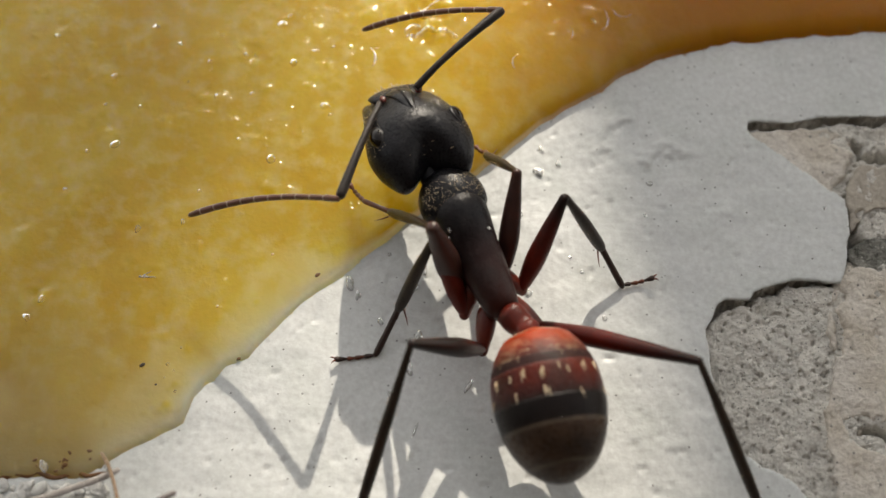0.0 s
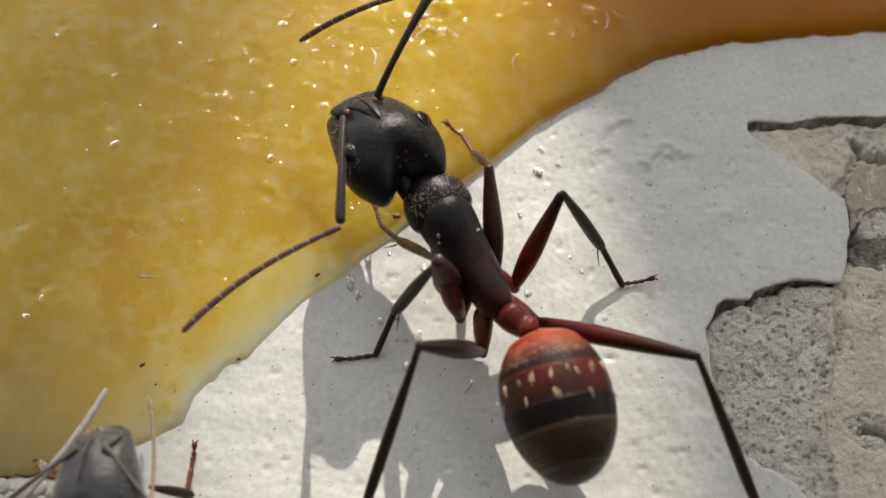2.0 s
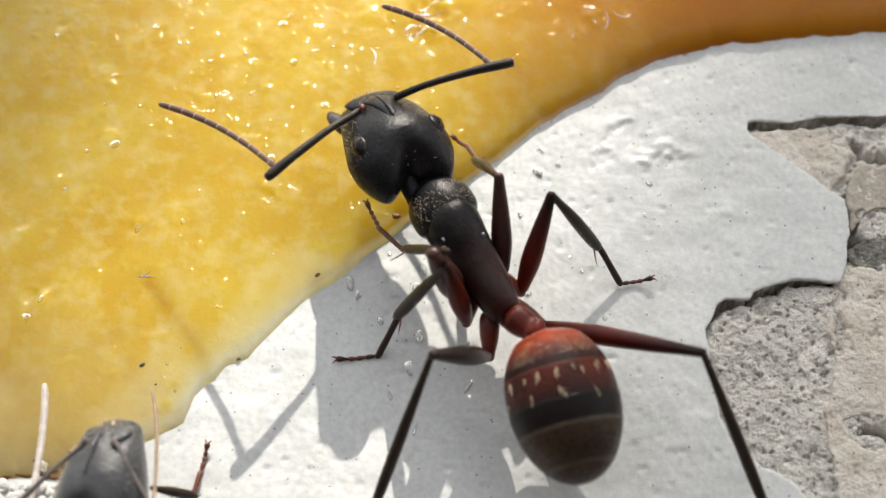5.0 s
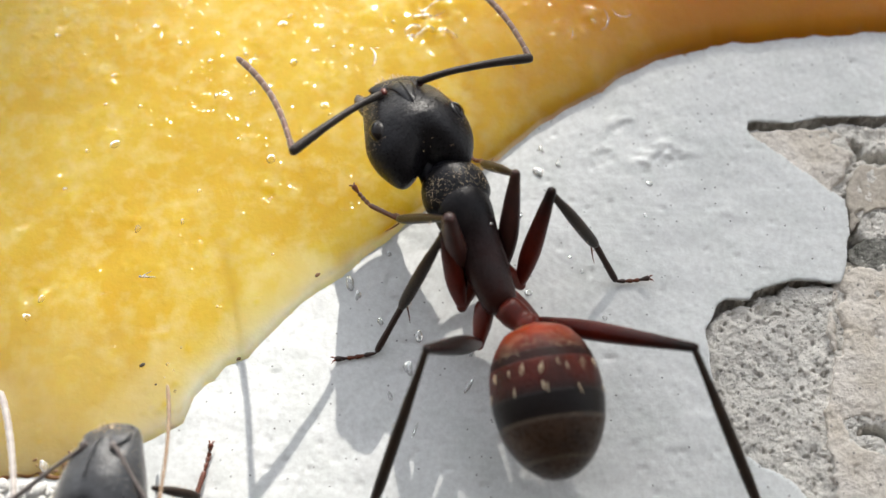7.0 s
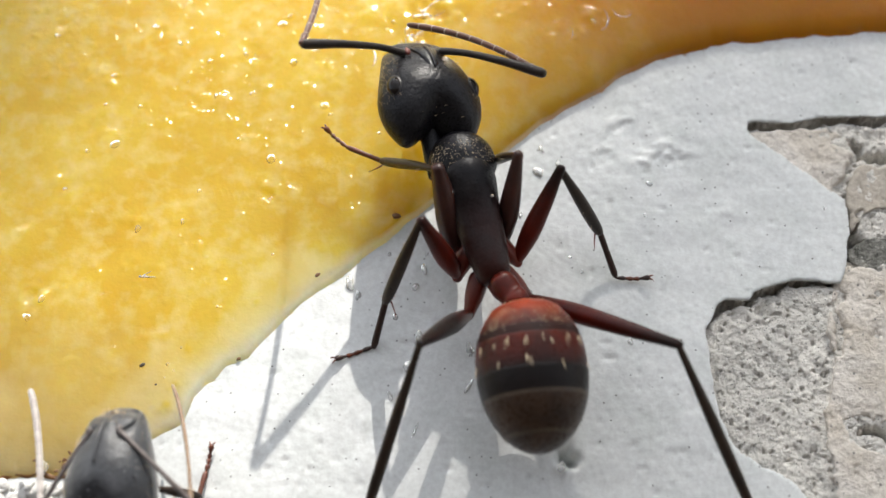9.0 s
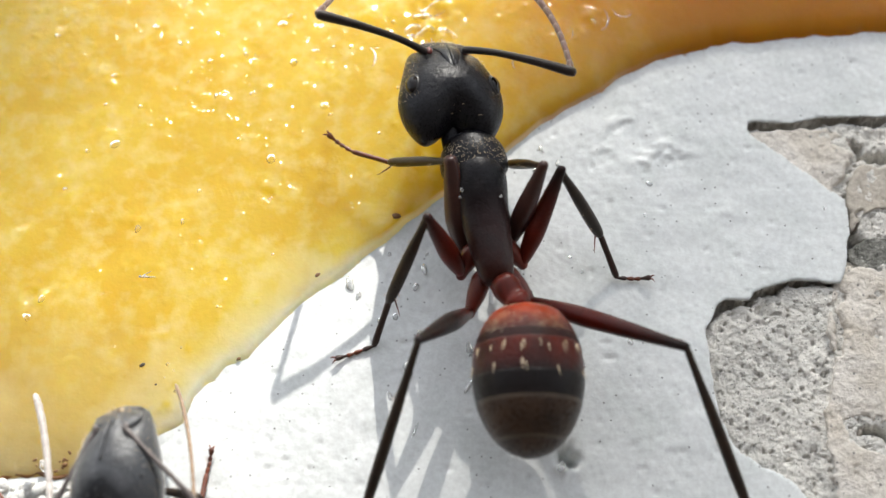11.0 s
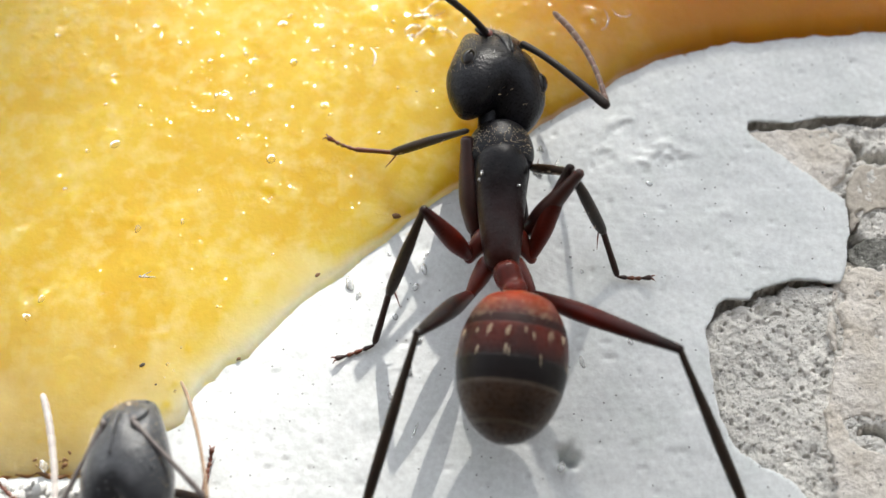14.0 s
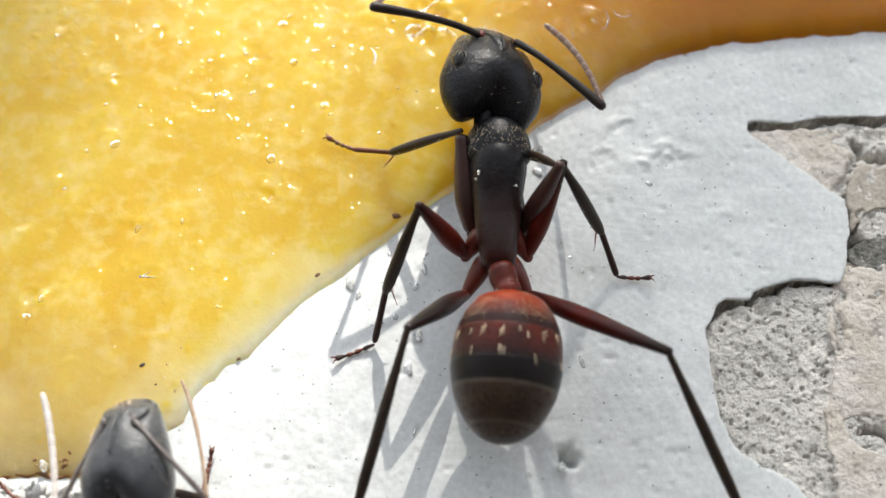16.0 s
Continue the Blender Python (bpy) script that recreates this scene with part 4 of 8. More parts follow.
        tagged(link_mesh("bristles", *merge(fuzz), HAIR, hd), kind="stuff")
    if black is not BLACK:
        rng = random.Random(15)
        for i in range(16):
            q = -0.55 + 1.1 * i / 15 + rng.uniform(-0.04, 0.04)
            fleck = pebble("crumb", q * head_w, 2.36 - 0.75 * q * q + rng.uniform(-0.06, 0.03), 0.24 - 0.25 * q * q + rng.uniform(0, 0.06), rng.uniform(0.022, 0.05), (GRAIN, SKIN_SHADE, HAIR)[i % 3], 500 + i, (1, 1.2, 0.8), 30 * i, 0.25, hd)
            tagged(fleck, "pale fleck of pulp on the brow" if i % 3 != 1 else "brown fleck of skin on the brow")
    # petiole: runs from the thorax to the gaster
    v, f = loft([(-0.15, 0.20, 0.16, -0.14), (0.10, 0.25, 0.22, -0.10), (0.28, 0.30, 0.34, 0.0), (0.46, 0.315, 0.37, 0.03), (0.64, 0.30, 0.31, 0.0), (0.82, 0.27, 0.24, -0.05), (0.98, 0.27, 0.22, -0.04), (1.12, 0.10, 0.1, 0)], 18, 4, power=0.8)
    part["petiole"] = link_mesh("petiole", v, f, PETIOLE, root, "dark red petiole node")
    # gaster: overlapping plates; it lies along -y from its front
    L = lens["gaster"]
    ga = part["gaster"] = link_mesh("gaster", *loft([(0.0, 0.02, 0.02, 0)] + tergite(0.015, 0.33, L, 0.0)[1:] + [(-0.34 * L, 1.0, 0.94, 0)], 28, 3), RED, root, "glossy banded red and black gaster")
    for u0, u1, lift, mat_, lab in ((0.248, 0.315, 0.008, SEAM, "dark brown seam"), (0.305, 0.535, 0.014, BROWN, "red-brown plate"), (0.515, 0.675, 0.0165, BAND, "black plate"),
                                    (0.662, 0.685, 0.026, MARGIN, "pale plate margin"), (0.675, 0.90, 0.024, DARK_BROWN, "dark brown plate"), (0.885, 0.905, 0.030, MARGIN, "pale plate margin"),
                                    (0.895, 0.995, 0.018, DARK_BROWN, "dark brown end plate")):
        rows = tergite(u0, u1, L, lift)
        rows = [(rows[0][0], rows[0][1] - 0.05, rows[0][2] - 0.05, 0)] + rows + [(rows[-1][0] - 0.005, max(0.02, rows[-1][1] - 0.05), max(0.02, rows[-1][2] - 0.05), 0)]
        link_mesh("tergite", *loft(rows, 28, 2), mat_, ga, lab)
    if hairs:
        rng = random.Random(9)
        fuzz = []
        for u, cnt in ((0.345, 13), (0.47, 6)):
            for i in range(cnt):
                q = (i + rng.uniform(-0.8, 0.8) + 0.5) / cnt * 2.5 - 1.25
                uu = u + rng.uniform(-0.022, 0.022)
                r = gaster_radius(uu) + 0.02
                fuzz.append(hair((r * math.sin(q), -uu * L, r * 0.94 * math.cos(q)), (0.25 * math.sin(q), -1, 0.28 * math.cos(q) + 0.1), rng.uniform(0.18, 0.32), rng.uniform(0.008, 0.014)))
        for i in range(520):
            uu, q = rng.uniform(0.05, 0.27), rng.choice((-0.75, -0.6, 0.35, 0.6)) + rng.gauss(0, 0.22)
            r = gaster_radius(uu) + 0.002
            fuzz.append(hair((r * math.sin(q), -uu * L, r * 0.94 * math.cos(q)), (0.3 * math.sin(q), -1, 0.1), rng.uniform(0.02, 0.045), rng.uniform(0.0025, 0.005)))
        tagged(link_mesh("bristles", *merge(fuzz), HAIR, ga, "pale golden bristles"), kind="stuff")
    # antennae
    for s in "LR":
        sx = -1 if s == "L" else 1
        n = lens["scape" + s]
        v, f = loft([(0, 0.05, 0.05, 0), (0.1, 0.075, 0.075, 0.02), (n * 0.3, 0.068, 0.068, 0.12), (n * 0.65, 0.08, 0.08, 0.10), (n * 0.93, 0.098, 0.098, 0.02), (n, 0.08, 0.08, 0), (n + 0.04, 0.02, 0.02, 0)], 12, 4)
        wide = 1.22 if black is BLACK else 0.7
        v = v * np.array((wide, 1, wide))
        part["scape" + s] = link_mesh("antenna_scape", v, f, BLACK_SCAPE if black is BLACK else BROWN_SCAPE, root, "slender black antennal scape" if black is BLACK else "slender brown antennal scape")
        n = lens["flagellum" + s]
        bow_ = 0.22 if black is BLACK else 0.08
        bend = lambda u: (bow_ * math.sin(math.pi * u) - 0.16 * max(0.0, u - 0.75) * 4 * (u - 0.75) * 4 * 0.25, n * u * (1 - 0.02 * u))
        fl = None
        cnt = 11
        for i in range(cnt):
            u0, u1 = i / cnt, (i + 1) / cnt
            a, b = Vector((*bend(u0), 0.0)), Vector((*bend(u1), 0.0))
            d = (b - a).length
            r = (0.055 + 0.012 * min(i, 8) / 8 + (0.01 if i == 0 else 0)) * (1.22 if black is BLACK else 1.3 if s == "L" else 0.75)
            end = [(d * 0.95, r, r, 0), (d + 0.02, r * 0.7, r * 0.7, 0)] if i < cnt - 1 else [(d * 0.8, r * 0.75, r * 0.75, 0), (d, 0.01, 0.01, 0)]
            shape = loft([(0, r * 0.8, r * 0.8, 0), (d * 0.15, r * 0.94, r * 0.94, 0)] + end, 10, 2)
            ob = link_mesh("flagellum" if i == 0 else "flagellomere", *moved(shape, bone(a, b)), FUNICLE if black is BLACK else LIT_FUNICLE if s == "L" else BROWN_FUNICLE, root if i == 0 else fl,
                           "" if i else "brown bead-jointed flagellum" if black is BLACK else "pale downy bead-jointed flagellum")
            fl = fl or ob
            if black is BLACK and i:
                link_mesh("joint", *moved(loft([(-0.03, r * 0.7, r * 0.7, 0), (-0.012, r * 0.98, r * 0.98, 0), (0.022, r * 0.98, r * 0.98, 0), (0.04, r * 0.7, r * 0.7, 0)], 9, 2), bone(a, b)), JOINT, fl)
        part["flagellum" + s] = fl
    # legs
    for leg in ("FL", "FR", "ML", "MR", "HL", "HR"):
        fl_, tl = lens["femur" + leg], lens["tibia" + leg]
        big = {"FL": 1.42, "FR": 1.08}.get(leg, 1.05 if leg[0] == "M" else 1.0)
        v, f = loft([(-0.05, 0.06, 0.06, 0), (0.05, 0.12 * big, 0.12 * big, 0), (fl_ * 0.12, 0.17 * big, 0.17 * big, 0), (fl_ * 0.35, 0.225 * big, 0.235 * big, 0), (fl_ * 0.65, 0.185 * big, 0.19 * big, 0),
                     (fl_ * 0.9, 0.125 * big, 0.13 * big, 0), (fl_ + 0.02, 0.10 * big, 0.10 * big, 0), (fl_ + 0.08, 0.03, 0.03, 0)], 14, 4)
        part["femur" + leg] = link_mesh("femur", v, f, HIND_FEMUR if leg == "HL" else LONG_FEMUR if leg == "HR" else FORE_FEMUR if leg[0] == "F" else FEMUR, root, "dark red femur blackening towards the knee")
        big = {"F": 0.8, "M": 0.98, "H": 0.86}[leg[0]]
        v, f = loft([(-0.06, 0.04, 0.04, 0), (0.03, 0.085 * big, 0.09 * big, 0), (tl * 0.15, 0.10 * big, 0.10 * big, 0.01), (tl * 0.45, 0.145 * big, 0.145 * big, 0.02), (tl * 0.8, 0.15 * big, 0.15 * big, 0.0),
                     (tl * 0.97, 0.115 * big, 0.115 * big, 0), (tl + 0.05, 0.04, 0.04, 0)], 12, 4)
        ti = part["tibia" + leg] = link_mesh("tibia", v, f, TIBIA, root, "slender black-brown tibia")
        rng = random.Random(20 + len(part))
        fuzz = [hair((0.12 * big * sx, tl * rng.uniform(0.25, 0.95), rng.uniform(-0.05, 0.06)), (sx * 0.7, 0.8, rng.uniform(-0.2, 0.3)), rng.uniform(0.06, 0.12), 0.006) for sx in (-1, 1) for i in range(7)]
        tagged(link_mesh("setae", *merge(fuzz), HAIR, ti), kind="stuff")
        link_mesh("spur", *hair((-0.06 if leg[1] == "L" else 0.06, tl * 0.95, -0.05), (-0.75 if leg[1] == "L" else 0.75, 0.75, -0.1), 0.46, 0.022), TARSUS, ti, "thin brown tibial spur")
        n1, n2 = lens["metatarsus" + leg], lens["tarsus" + leg]
        g = 1.3 if leg[0] == "M" else 1.0
        foot = TARSUS if leg[0] == "F" else DARK_TARSUS
        v, f = loft([(-0.04, 0.03, 0.03, 0), (0.02, 0.06 * g, 0.06 * g, 0), (n1 * 0.4, 0.06 * g, 0.06 * g, 0), (n1 * 0.92, 0.065 * g, 0.065 * g, 0), (n1 + 0.04, 0.03, 0.03, 0)], 10, 3)
        part["metatarsus" + leg] = link_mesh("metatarsus", v, f, foot, root)
        ta = None
        for i, (u0, u1) in enumerate(((0, 0.26), (0.26, 0.48), (0.48, 0.66), (0.66, 0.94))):
            lift = (0.0, 0.0, 0.0, 0.03, 0.14)
            a, b = Vector((0, u0 * n2, lift[i])), Vector((0, u1 * n2, lift[i + 1]))
            d = (b - a).length
            w = 1.25 if i == 3 else 1.0
            shape = loft([(-0.01, 0.025, 0.025, 0), (d * 0.3, 0.04, 0.04, 0), (d * 0.85, 0.06 * w, 0.05 * w, 0), (d + 0.02, 0.03, 0.025, 0)], 9, 2)
            ob = link_mesh("tarsus" if i == 0 else "tarsomere", *moved(shape, bone(a, b)), foot if i in (0, 3) else TARSUS, root if i == 0 else ta)
            ta = ta or ob
        for sx in (-1, 1):
            claw = loft([(0, 0.026, 0.026, 0), (0.07, 0.02, 0.02, 0.02, 0.035 * sx), (0.13, 0.006, 0.006, -0.05, 0.06 * sx)], 7, 3)
            link_mesh("claw", *moved(claw, Matrix.Translation((0.02 * sx, n2 * 0.93, 0.14))), TARSUS, ta, "hooked claw")
        part["tarsus" + leg] = ta
    return root, part


# lengths of the ants' pieces in millimetres
LENGTHS = {"gaster": 3.48, "scapeL": 2.85, "flagellumL": 4.17, "scapeR": 2.90, "flagellumR": 4.04, "femurFL": 2.26, "tibiaFL": 2.46, "metatarsusFL": 0.98, "tarsusFL": 0.81, "femurFR": 2.39, "tibiaFR": 2.06, "metatarsusFR": 0.75, "tarsusFR": 0.62, "femurML": 2.09, "tibiaML": 2.44, "metatarsusML": 1.20, "tarsusML": 1.01, "femurMR": 2.49, "tibiaMR": 2.35, "metatarsusMR": 1.12, "tarsusMR": 0.84, "femurHL": 2.60, "tibiaHL": 3.97, "metatarsusHL": 1.14, "tarsusHL": 0.96, "femurHR": 3.99, "tibiaHR": 3.89, "metatarsusHR": 1.16, "tarsusHR": 0.96}
LENGTHS_B = {"gaster": 3.48, "scapeL": 2.29, "flagellumL": 3.60, "scapeR": 2.28, "flagellumR": 3.59, "femurFL": 2.26, "tibiaFL": 2.46, "metatarsusFL": 0.98, "tarsusFL": 0.81, "femurFR": 3.14, "tibiaFR": 1.18, "metatarsusFR": 0.61, "tarsusFR": 0.65, "femurML": 2.09, "tibiaML": 2.44, "metatarsusML": 1.20, "tarsusML": 1.01, "femurMR": 2.49, "tibiaMR": 2.35, "metatarsusMR": 1.12, "tarsusMR": 0.84, "femurHL": 2.60, "tibiaHL": 3.97, "metatarsusHL": 1.14, "tarsusHL": 0.96, "femurHR": 3.99, "tibiaHR": 3.89, "metatarsusHR": 1.16, "tarsusHR": 0.96}
ant_a, ant_parts = make_ant(LENGTHS)
ant_a.matrix_basis = P(0.6, -0.6, 0)
tagged(ant_a, "large black and red carpenter ant leaning over the fruit's edge", "ant", "ants")
for side_, mx in (("L", -1), ("R", 1)):
    ant_parts["mandible" + side_].matrix_basis = P(0.60 * mx, 2.12, -0.06, -30, 0, 0)
ant_b, second_parts = make_ant(LENGTHS_B, head_w=0.83, face=1.08, black=HAZY_BLACK)
ant_b.scale = (0.96, 0.96, 0.96)
for side_, mx in (("L", -1), ("R", 1)):
    second_parts["mandible" + side_].matrix_basis = P(0.22 * mx, 2.10, -0.24, -62, 0, 10 * mx)
tagged(ant_b, "smaller grey-black ant feeding at the fruit's lower edge", "ant", "ants")


def sway(leaf_, foot, degrees_per_mm, rows):
    """A leaf leans over its foot: rows of time and of how far its shade has moved, millimetres."""
    walk(leaf_, [(t, P(foot[0], foot[1], -1.2, 0, degrees_per_mm * shift, -SUN_AZ)) for t, shift in rows])


def motions():
    """The leaves' sway, and the ants' movements: each part of an ant in the ant's own space, millimetres and degrees."""
    sway(screen_east, east_foot, 0.396, [(0, 0.0), (2.0, 0.0), (3.5, -0.4), (4.2, 0.6), (6.3, 34.0), (9.2, 40.0), (16, 40.0)])
    sway(screen_west, west_foot, 0.174, [(0, 6.6), (1.0, 6.0), (2.0, 6.3), (2.6, 4.4), (3.5, 2.6), (4.2, 2.0), (6.3, 0.6), (9.2, 0.0), (16, 0.0)])
    sway(frond, frond_foot, 0.150, [(0, 8.0), (2.0, 8.0), (3.5, 6.5), (4.2, 5.0), (6.3, 0.8), (9.2, 0.0), (16, 0.0)])
    walk(ant_parts["thorax"], [(0, P(0.799, -1.773, 1.706, 9.7, 0, 24.2)), (0.5, P(0.748, -1.754, 1.711, 12.7, 0, 26.6)), (1, P(0.735, -1.739, 1.706, 9, 0, 27.7)), (1.5, P(0.693, -1.773, 1.707, 10, 0, 28.3)),
        (2, P(0.725, -1.77, 1.708, 10.7, 0, 30.3)), (2.5, P(0.774, -1.953, 1.706, 9.7, 0, 31.8)), (3, P(0.819, -2.065, 1.703, 7, 0, 32.3)), (3.5, P(0.809, -2.005, 1.707, 10, 0, 31.8)),
        (4, P(0.82, -1.926, 1.704, 7.7, 0, 32.4)), (6.5, P(0.911, -1.742, 1.713, 14, 0, 23.8)), (7, P(0.754, -1.676, 1.713, 13.7, 0, 22)), (7.5, P(0.704, -1.712, 1.705, 8.7, 0, 23.5)),
        (8, P(0.607, -1.505, 1.706, 9, 0, 23)), (8.5, P(0.591, -1.013, 1.707, 10.3, 0, 20)), (9, P(0.597, -0.981, 1.708, 10.7, 0, 15.2)), (9.2, P(0.557, -0.929, 1.71, 12, 0, 15.3)),
        (11.3, P(0.668, -1.007, 1.708, 10.7, 0, 9.6)), (12, P(0.672, -1.011, 1.707, 10, 0, 7.6)), (12.5, P(0.74, -0.882, 1.705, 8.7, 0, 7.3)), (13, P(0.742, -0.687, 1.71, 12.3, 0, 5.9)),
        (13.5, P(0.785, -0.712, 1.706, 9, 0, 4.2)), (14, P(0.754, -0.646, 1.703, 6.7, -0, -0.2)), (14.5, P(0.729, -0.633, 1.705, 8.3, -0, -0.6)), (15, P(0.621, -0.748, 1.704, 8, 0, 2.5)),
        (15.5, P(0.622, -0.735, 1.706, 9.7, 0, 1.5)), (16, P(0.664, -0.662, 1.707, 10, -0, -0.5))])
    walk(ant_parts["head"], [(0, P(-0.871, 1.455, 2.418, -10.3, 4.9, 21.8)), (0.5, P(-1.008, 1.352, 2.579, -10.7, 6.4, 23.8)), (1, P(-1.262, 1.352, 2.41, -8.2, 4.1, 29.1)), (1.5, P(-1.345, 1.26, 2.435, -8.3, 7, 28.8)),
        (2, P(-1.434, 1.194, 2.473, -5.2, 5.1, 31.4)), (2.5, P(-1.554, 0.913, 2.429, -11.5, 6, 31.9)), (3, P(-1.581, 0.888, 2.296, -11.1, 6.5, 30.3)), (3.5, P(-1.555, 0.858, 2.454, -11.3, 6.8, 29.4)),
        (4, P(-1.581, 0.984, 2.313, -9.9, 6.6, 30.5)), (6.5, P(-0.796, 1.436, 2.541, -4.7, 15.5, 14.6)), (7, P(-0.908, 1.501, 2.541, -7.1, 5.8, 20.3)), (7.5, P(-1.146, 1.535, 2.297, -9.1, 2.7, 18.1)),
        (8, P(-1.243, 1.795, 2.372, -5.6, 5.3, 19.4)), (8.5, P(-1.122, 2.315, 2.388, -5.3, 9.5, 17.7)), (9, P(-0.798, 2.489, 2.386, -6.2, 18.1, 10.7)), (9.2, P(-0.792, 2.502, 2.458, -8.8, 14.2, 9)),
        (11.3, P(-0.256, 2.528, 2.381, -7.3, 11.4, 6.7)), (12, P(-0.141, 2.568, 2.342, -4.6, 10.8, 7.3)), (12.5, P(-0.088, 2.758, 2.286, -3.6, 9, 4.8)), (13, P(0.05, 2.911, 2.513, -7.8, 12.7, 2.7)),
        (13.5, P(0.273, 2.952, 2.319, -8.6, 15.9, -1.1)), (14, P(0.609, 3.146, 2.169, -13, 23.6, -7.1)), (14.5, P(0.604, 3.033, 2.247, -10.1, 22.6, -4.1)), (15, P(0.296, 2.966, 2.255, -8.7, 16.2, -1.2)),
        (15.5, P(0.373, 2.944, 2.326, -8.4, 16.3, -3.1)), (16, P(0.479, 3.02, 2.367, -12.8, 18.8, -5.8))])
    walk(ant_parts["gaster"], [(0, P(1.372, -2.338, 2.25, 4.7, 0, 10.5)), (0.5, P(1.373, -2.311, 2.25, 4.7, 0, 10.6)), (1, P(1.374, -2.298, 2.25, 4.9, 0, 11)), (1.5, P(1.432, -2.404, 2.25, 5, 0, 13.2)),
        (2, P(1.495, -2.378, 2.25, 5, 0, 12.8)), (2.5, P(1.614, -2.51, 2.25, 4.9, 0, 14.4)), (3, P(1.674, -2.563, 2.25, 4.9, 0, 14.4)), (3.5, P(1.613, -2.537, 2.25, 4.9, 0, 14.7)),
        (4, P(1.618, -2.404, 2.25, 4.8, 0, 14.7)), (6.5, P(1.524, -2.333, 2.25, 4.9, 0, 8.5)), (7, P(1.403, -2.226, 2.25, 5, 0, 8.3)), (7.5, P(1.402, -2.266, 2.25, 4.9, 0, 10.2)),
        (8, P(1.22, -2.106, 2.25, 5, 0, 11.5)), (8.5, P(1.226, -1.623, 2.25, 4.9, 0, 8.1)), (9, P(1.183, -1.646, 2.25, 5, 0, 5.2)), (9.2, P(1.192, -1.618, 2.25, 5, 0, 4)),
        (11.3, P(1.229, -1.745, 2.25, 5, 0, 0.6)), (12, P(1.18, -1.675, 2.25, 5, 0, 0.3)), (12.5, P(1.191, -1.565, 2.25, 5, -0, -0.6)), (13, P(1.139, -1.468, 2.25, 5.1, -0, -2.2)),
        (13.5, P(1.18, -1.487, 2.25, 5, -0, -4.9)), (14, P(1.121, -1.459, 2.25, 5.1, -0, -7.3)), (14.5, P(1.062, -1.39, 2.25, 5, -0, -7.1)), (15, P(0.873, -1.526, 2.25, 5, -0, -4.6)),
        (15.5, P(0.901, -1.512, 2.25, 5, -0, -4.7)), (16, P(0.944, -1.443, 2.25, 5.1, -0, -5.3))])
    walk(ant_parts["petiole"], [(0, P(0.772, -1.713, 1.616, 32.1, -0, -140.8)), (0.5, P(0.716, -1.69, 1.624, 30.9, -0, -138.1)), (1, P(0.705, -1.681, 1.615, 31.3, -0, -137.3)), (1.5, P(0.661, -1.714, 1.617, 28.4, -0, -135.8)),
        (2, P(0.691, -1.712, 1.619, 28.2, -0, -133.8)), (2.5, P(0.739, -1.897, 1.616, 27.8, -0, -129.4)), (3, P(0.786, -2.013, 1.61, 28.6, -0, -126.6)), (3.5, P(0.774, -1.948, 1.617, 28.6, -0, -129.6)),
        (4, P(0.786, -1.873, 1.612, 29.8, -0, -127.6)), (6.5, P(0.882, -1.676, 1.628, 30.5, -0, -140.2)), (7, P(0.727, -1.609, 1.627, 30.7, -0, -137.3)), (7.5, P(0.678, -1.653, 1.614, 30.5, -0, -135.1)),
        (8, P(0.582, -1.445, 1.615, 31, -0, -140.1)), (8.5, P(0.568, -0.95, 1.618, 30.4, -0, -140.1)), (9, P(0.579, -0.915, 1.619, 30.2, -0, -144.6)), (9.2, P(0.538, -0.862, 1.622, 29, -0, -143.4)),
        (11.3, P(0.657, -0.94, 1.619, 29.3, -0, -148.6)), (12, P(0.663, -0.945, 1.617, 31.6, -0, -149.2)), (12.5, P(0.731, -0.818, 1.614, 32.1, -0, -152.6)), (13, P(0.734, -0.617, 1.623, 30, -0, -157.9)),
        (13.5, P(0.78, -0.647, 1.615, 30.7, -0, -158.3)), (14, P(0.754, -0.585, 1.61, 30.5, -0, -160.9)), (14.5, P(0.729, -0.569, 1.613, 31.8, -0, -161.7)), (15, P(0.618, -0.684, 1.612, 31.8, -0, -166)),
        (15.5, P(0.62, -0.669, 1.616, 31.5, -0, -164.6)), (16, P(0.664, -0.596, 1.617, 31.4, -0, -164.8))])
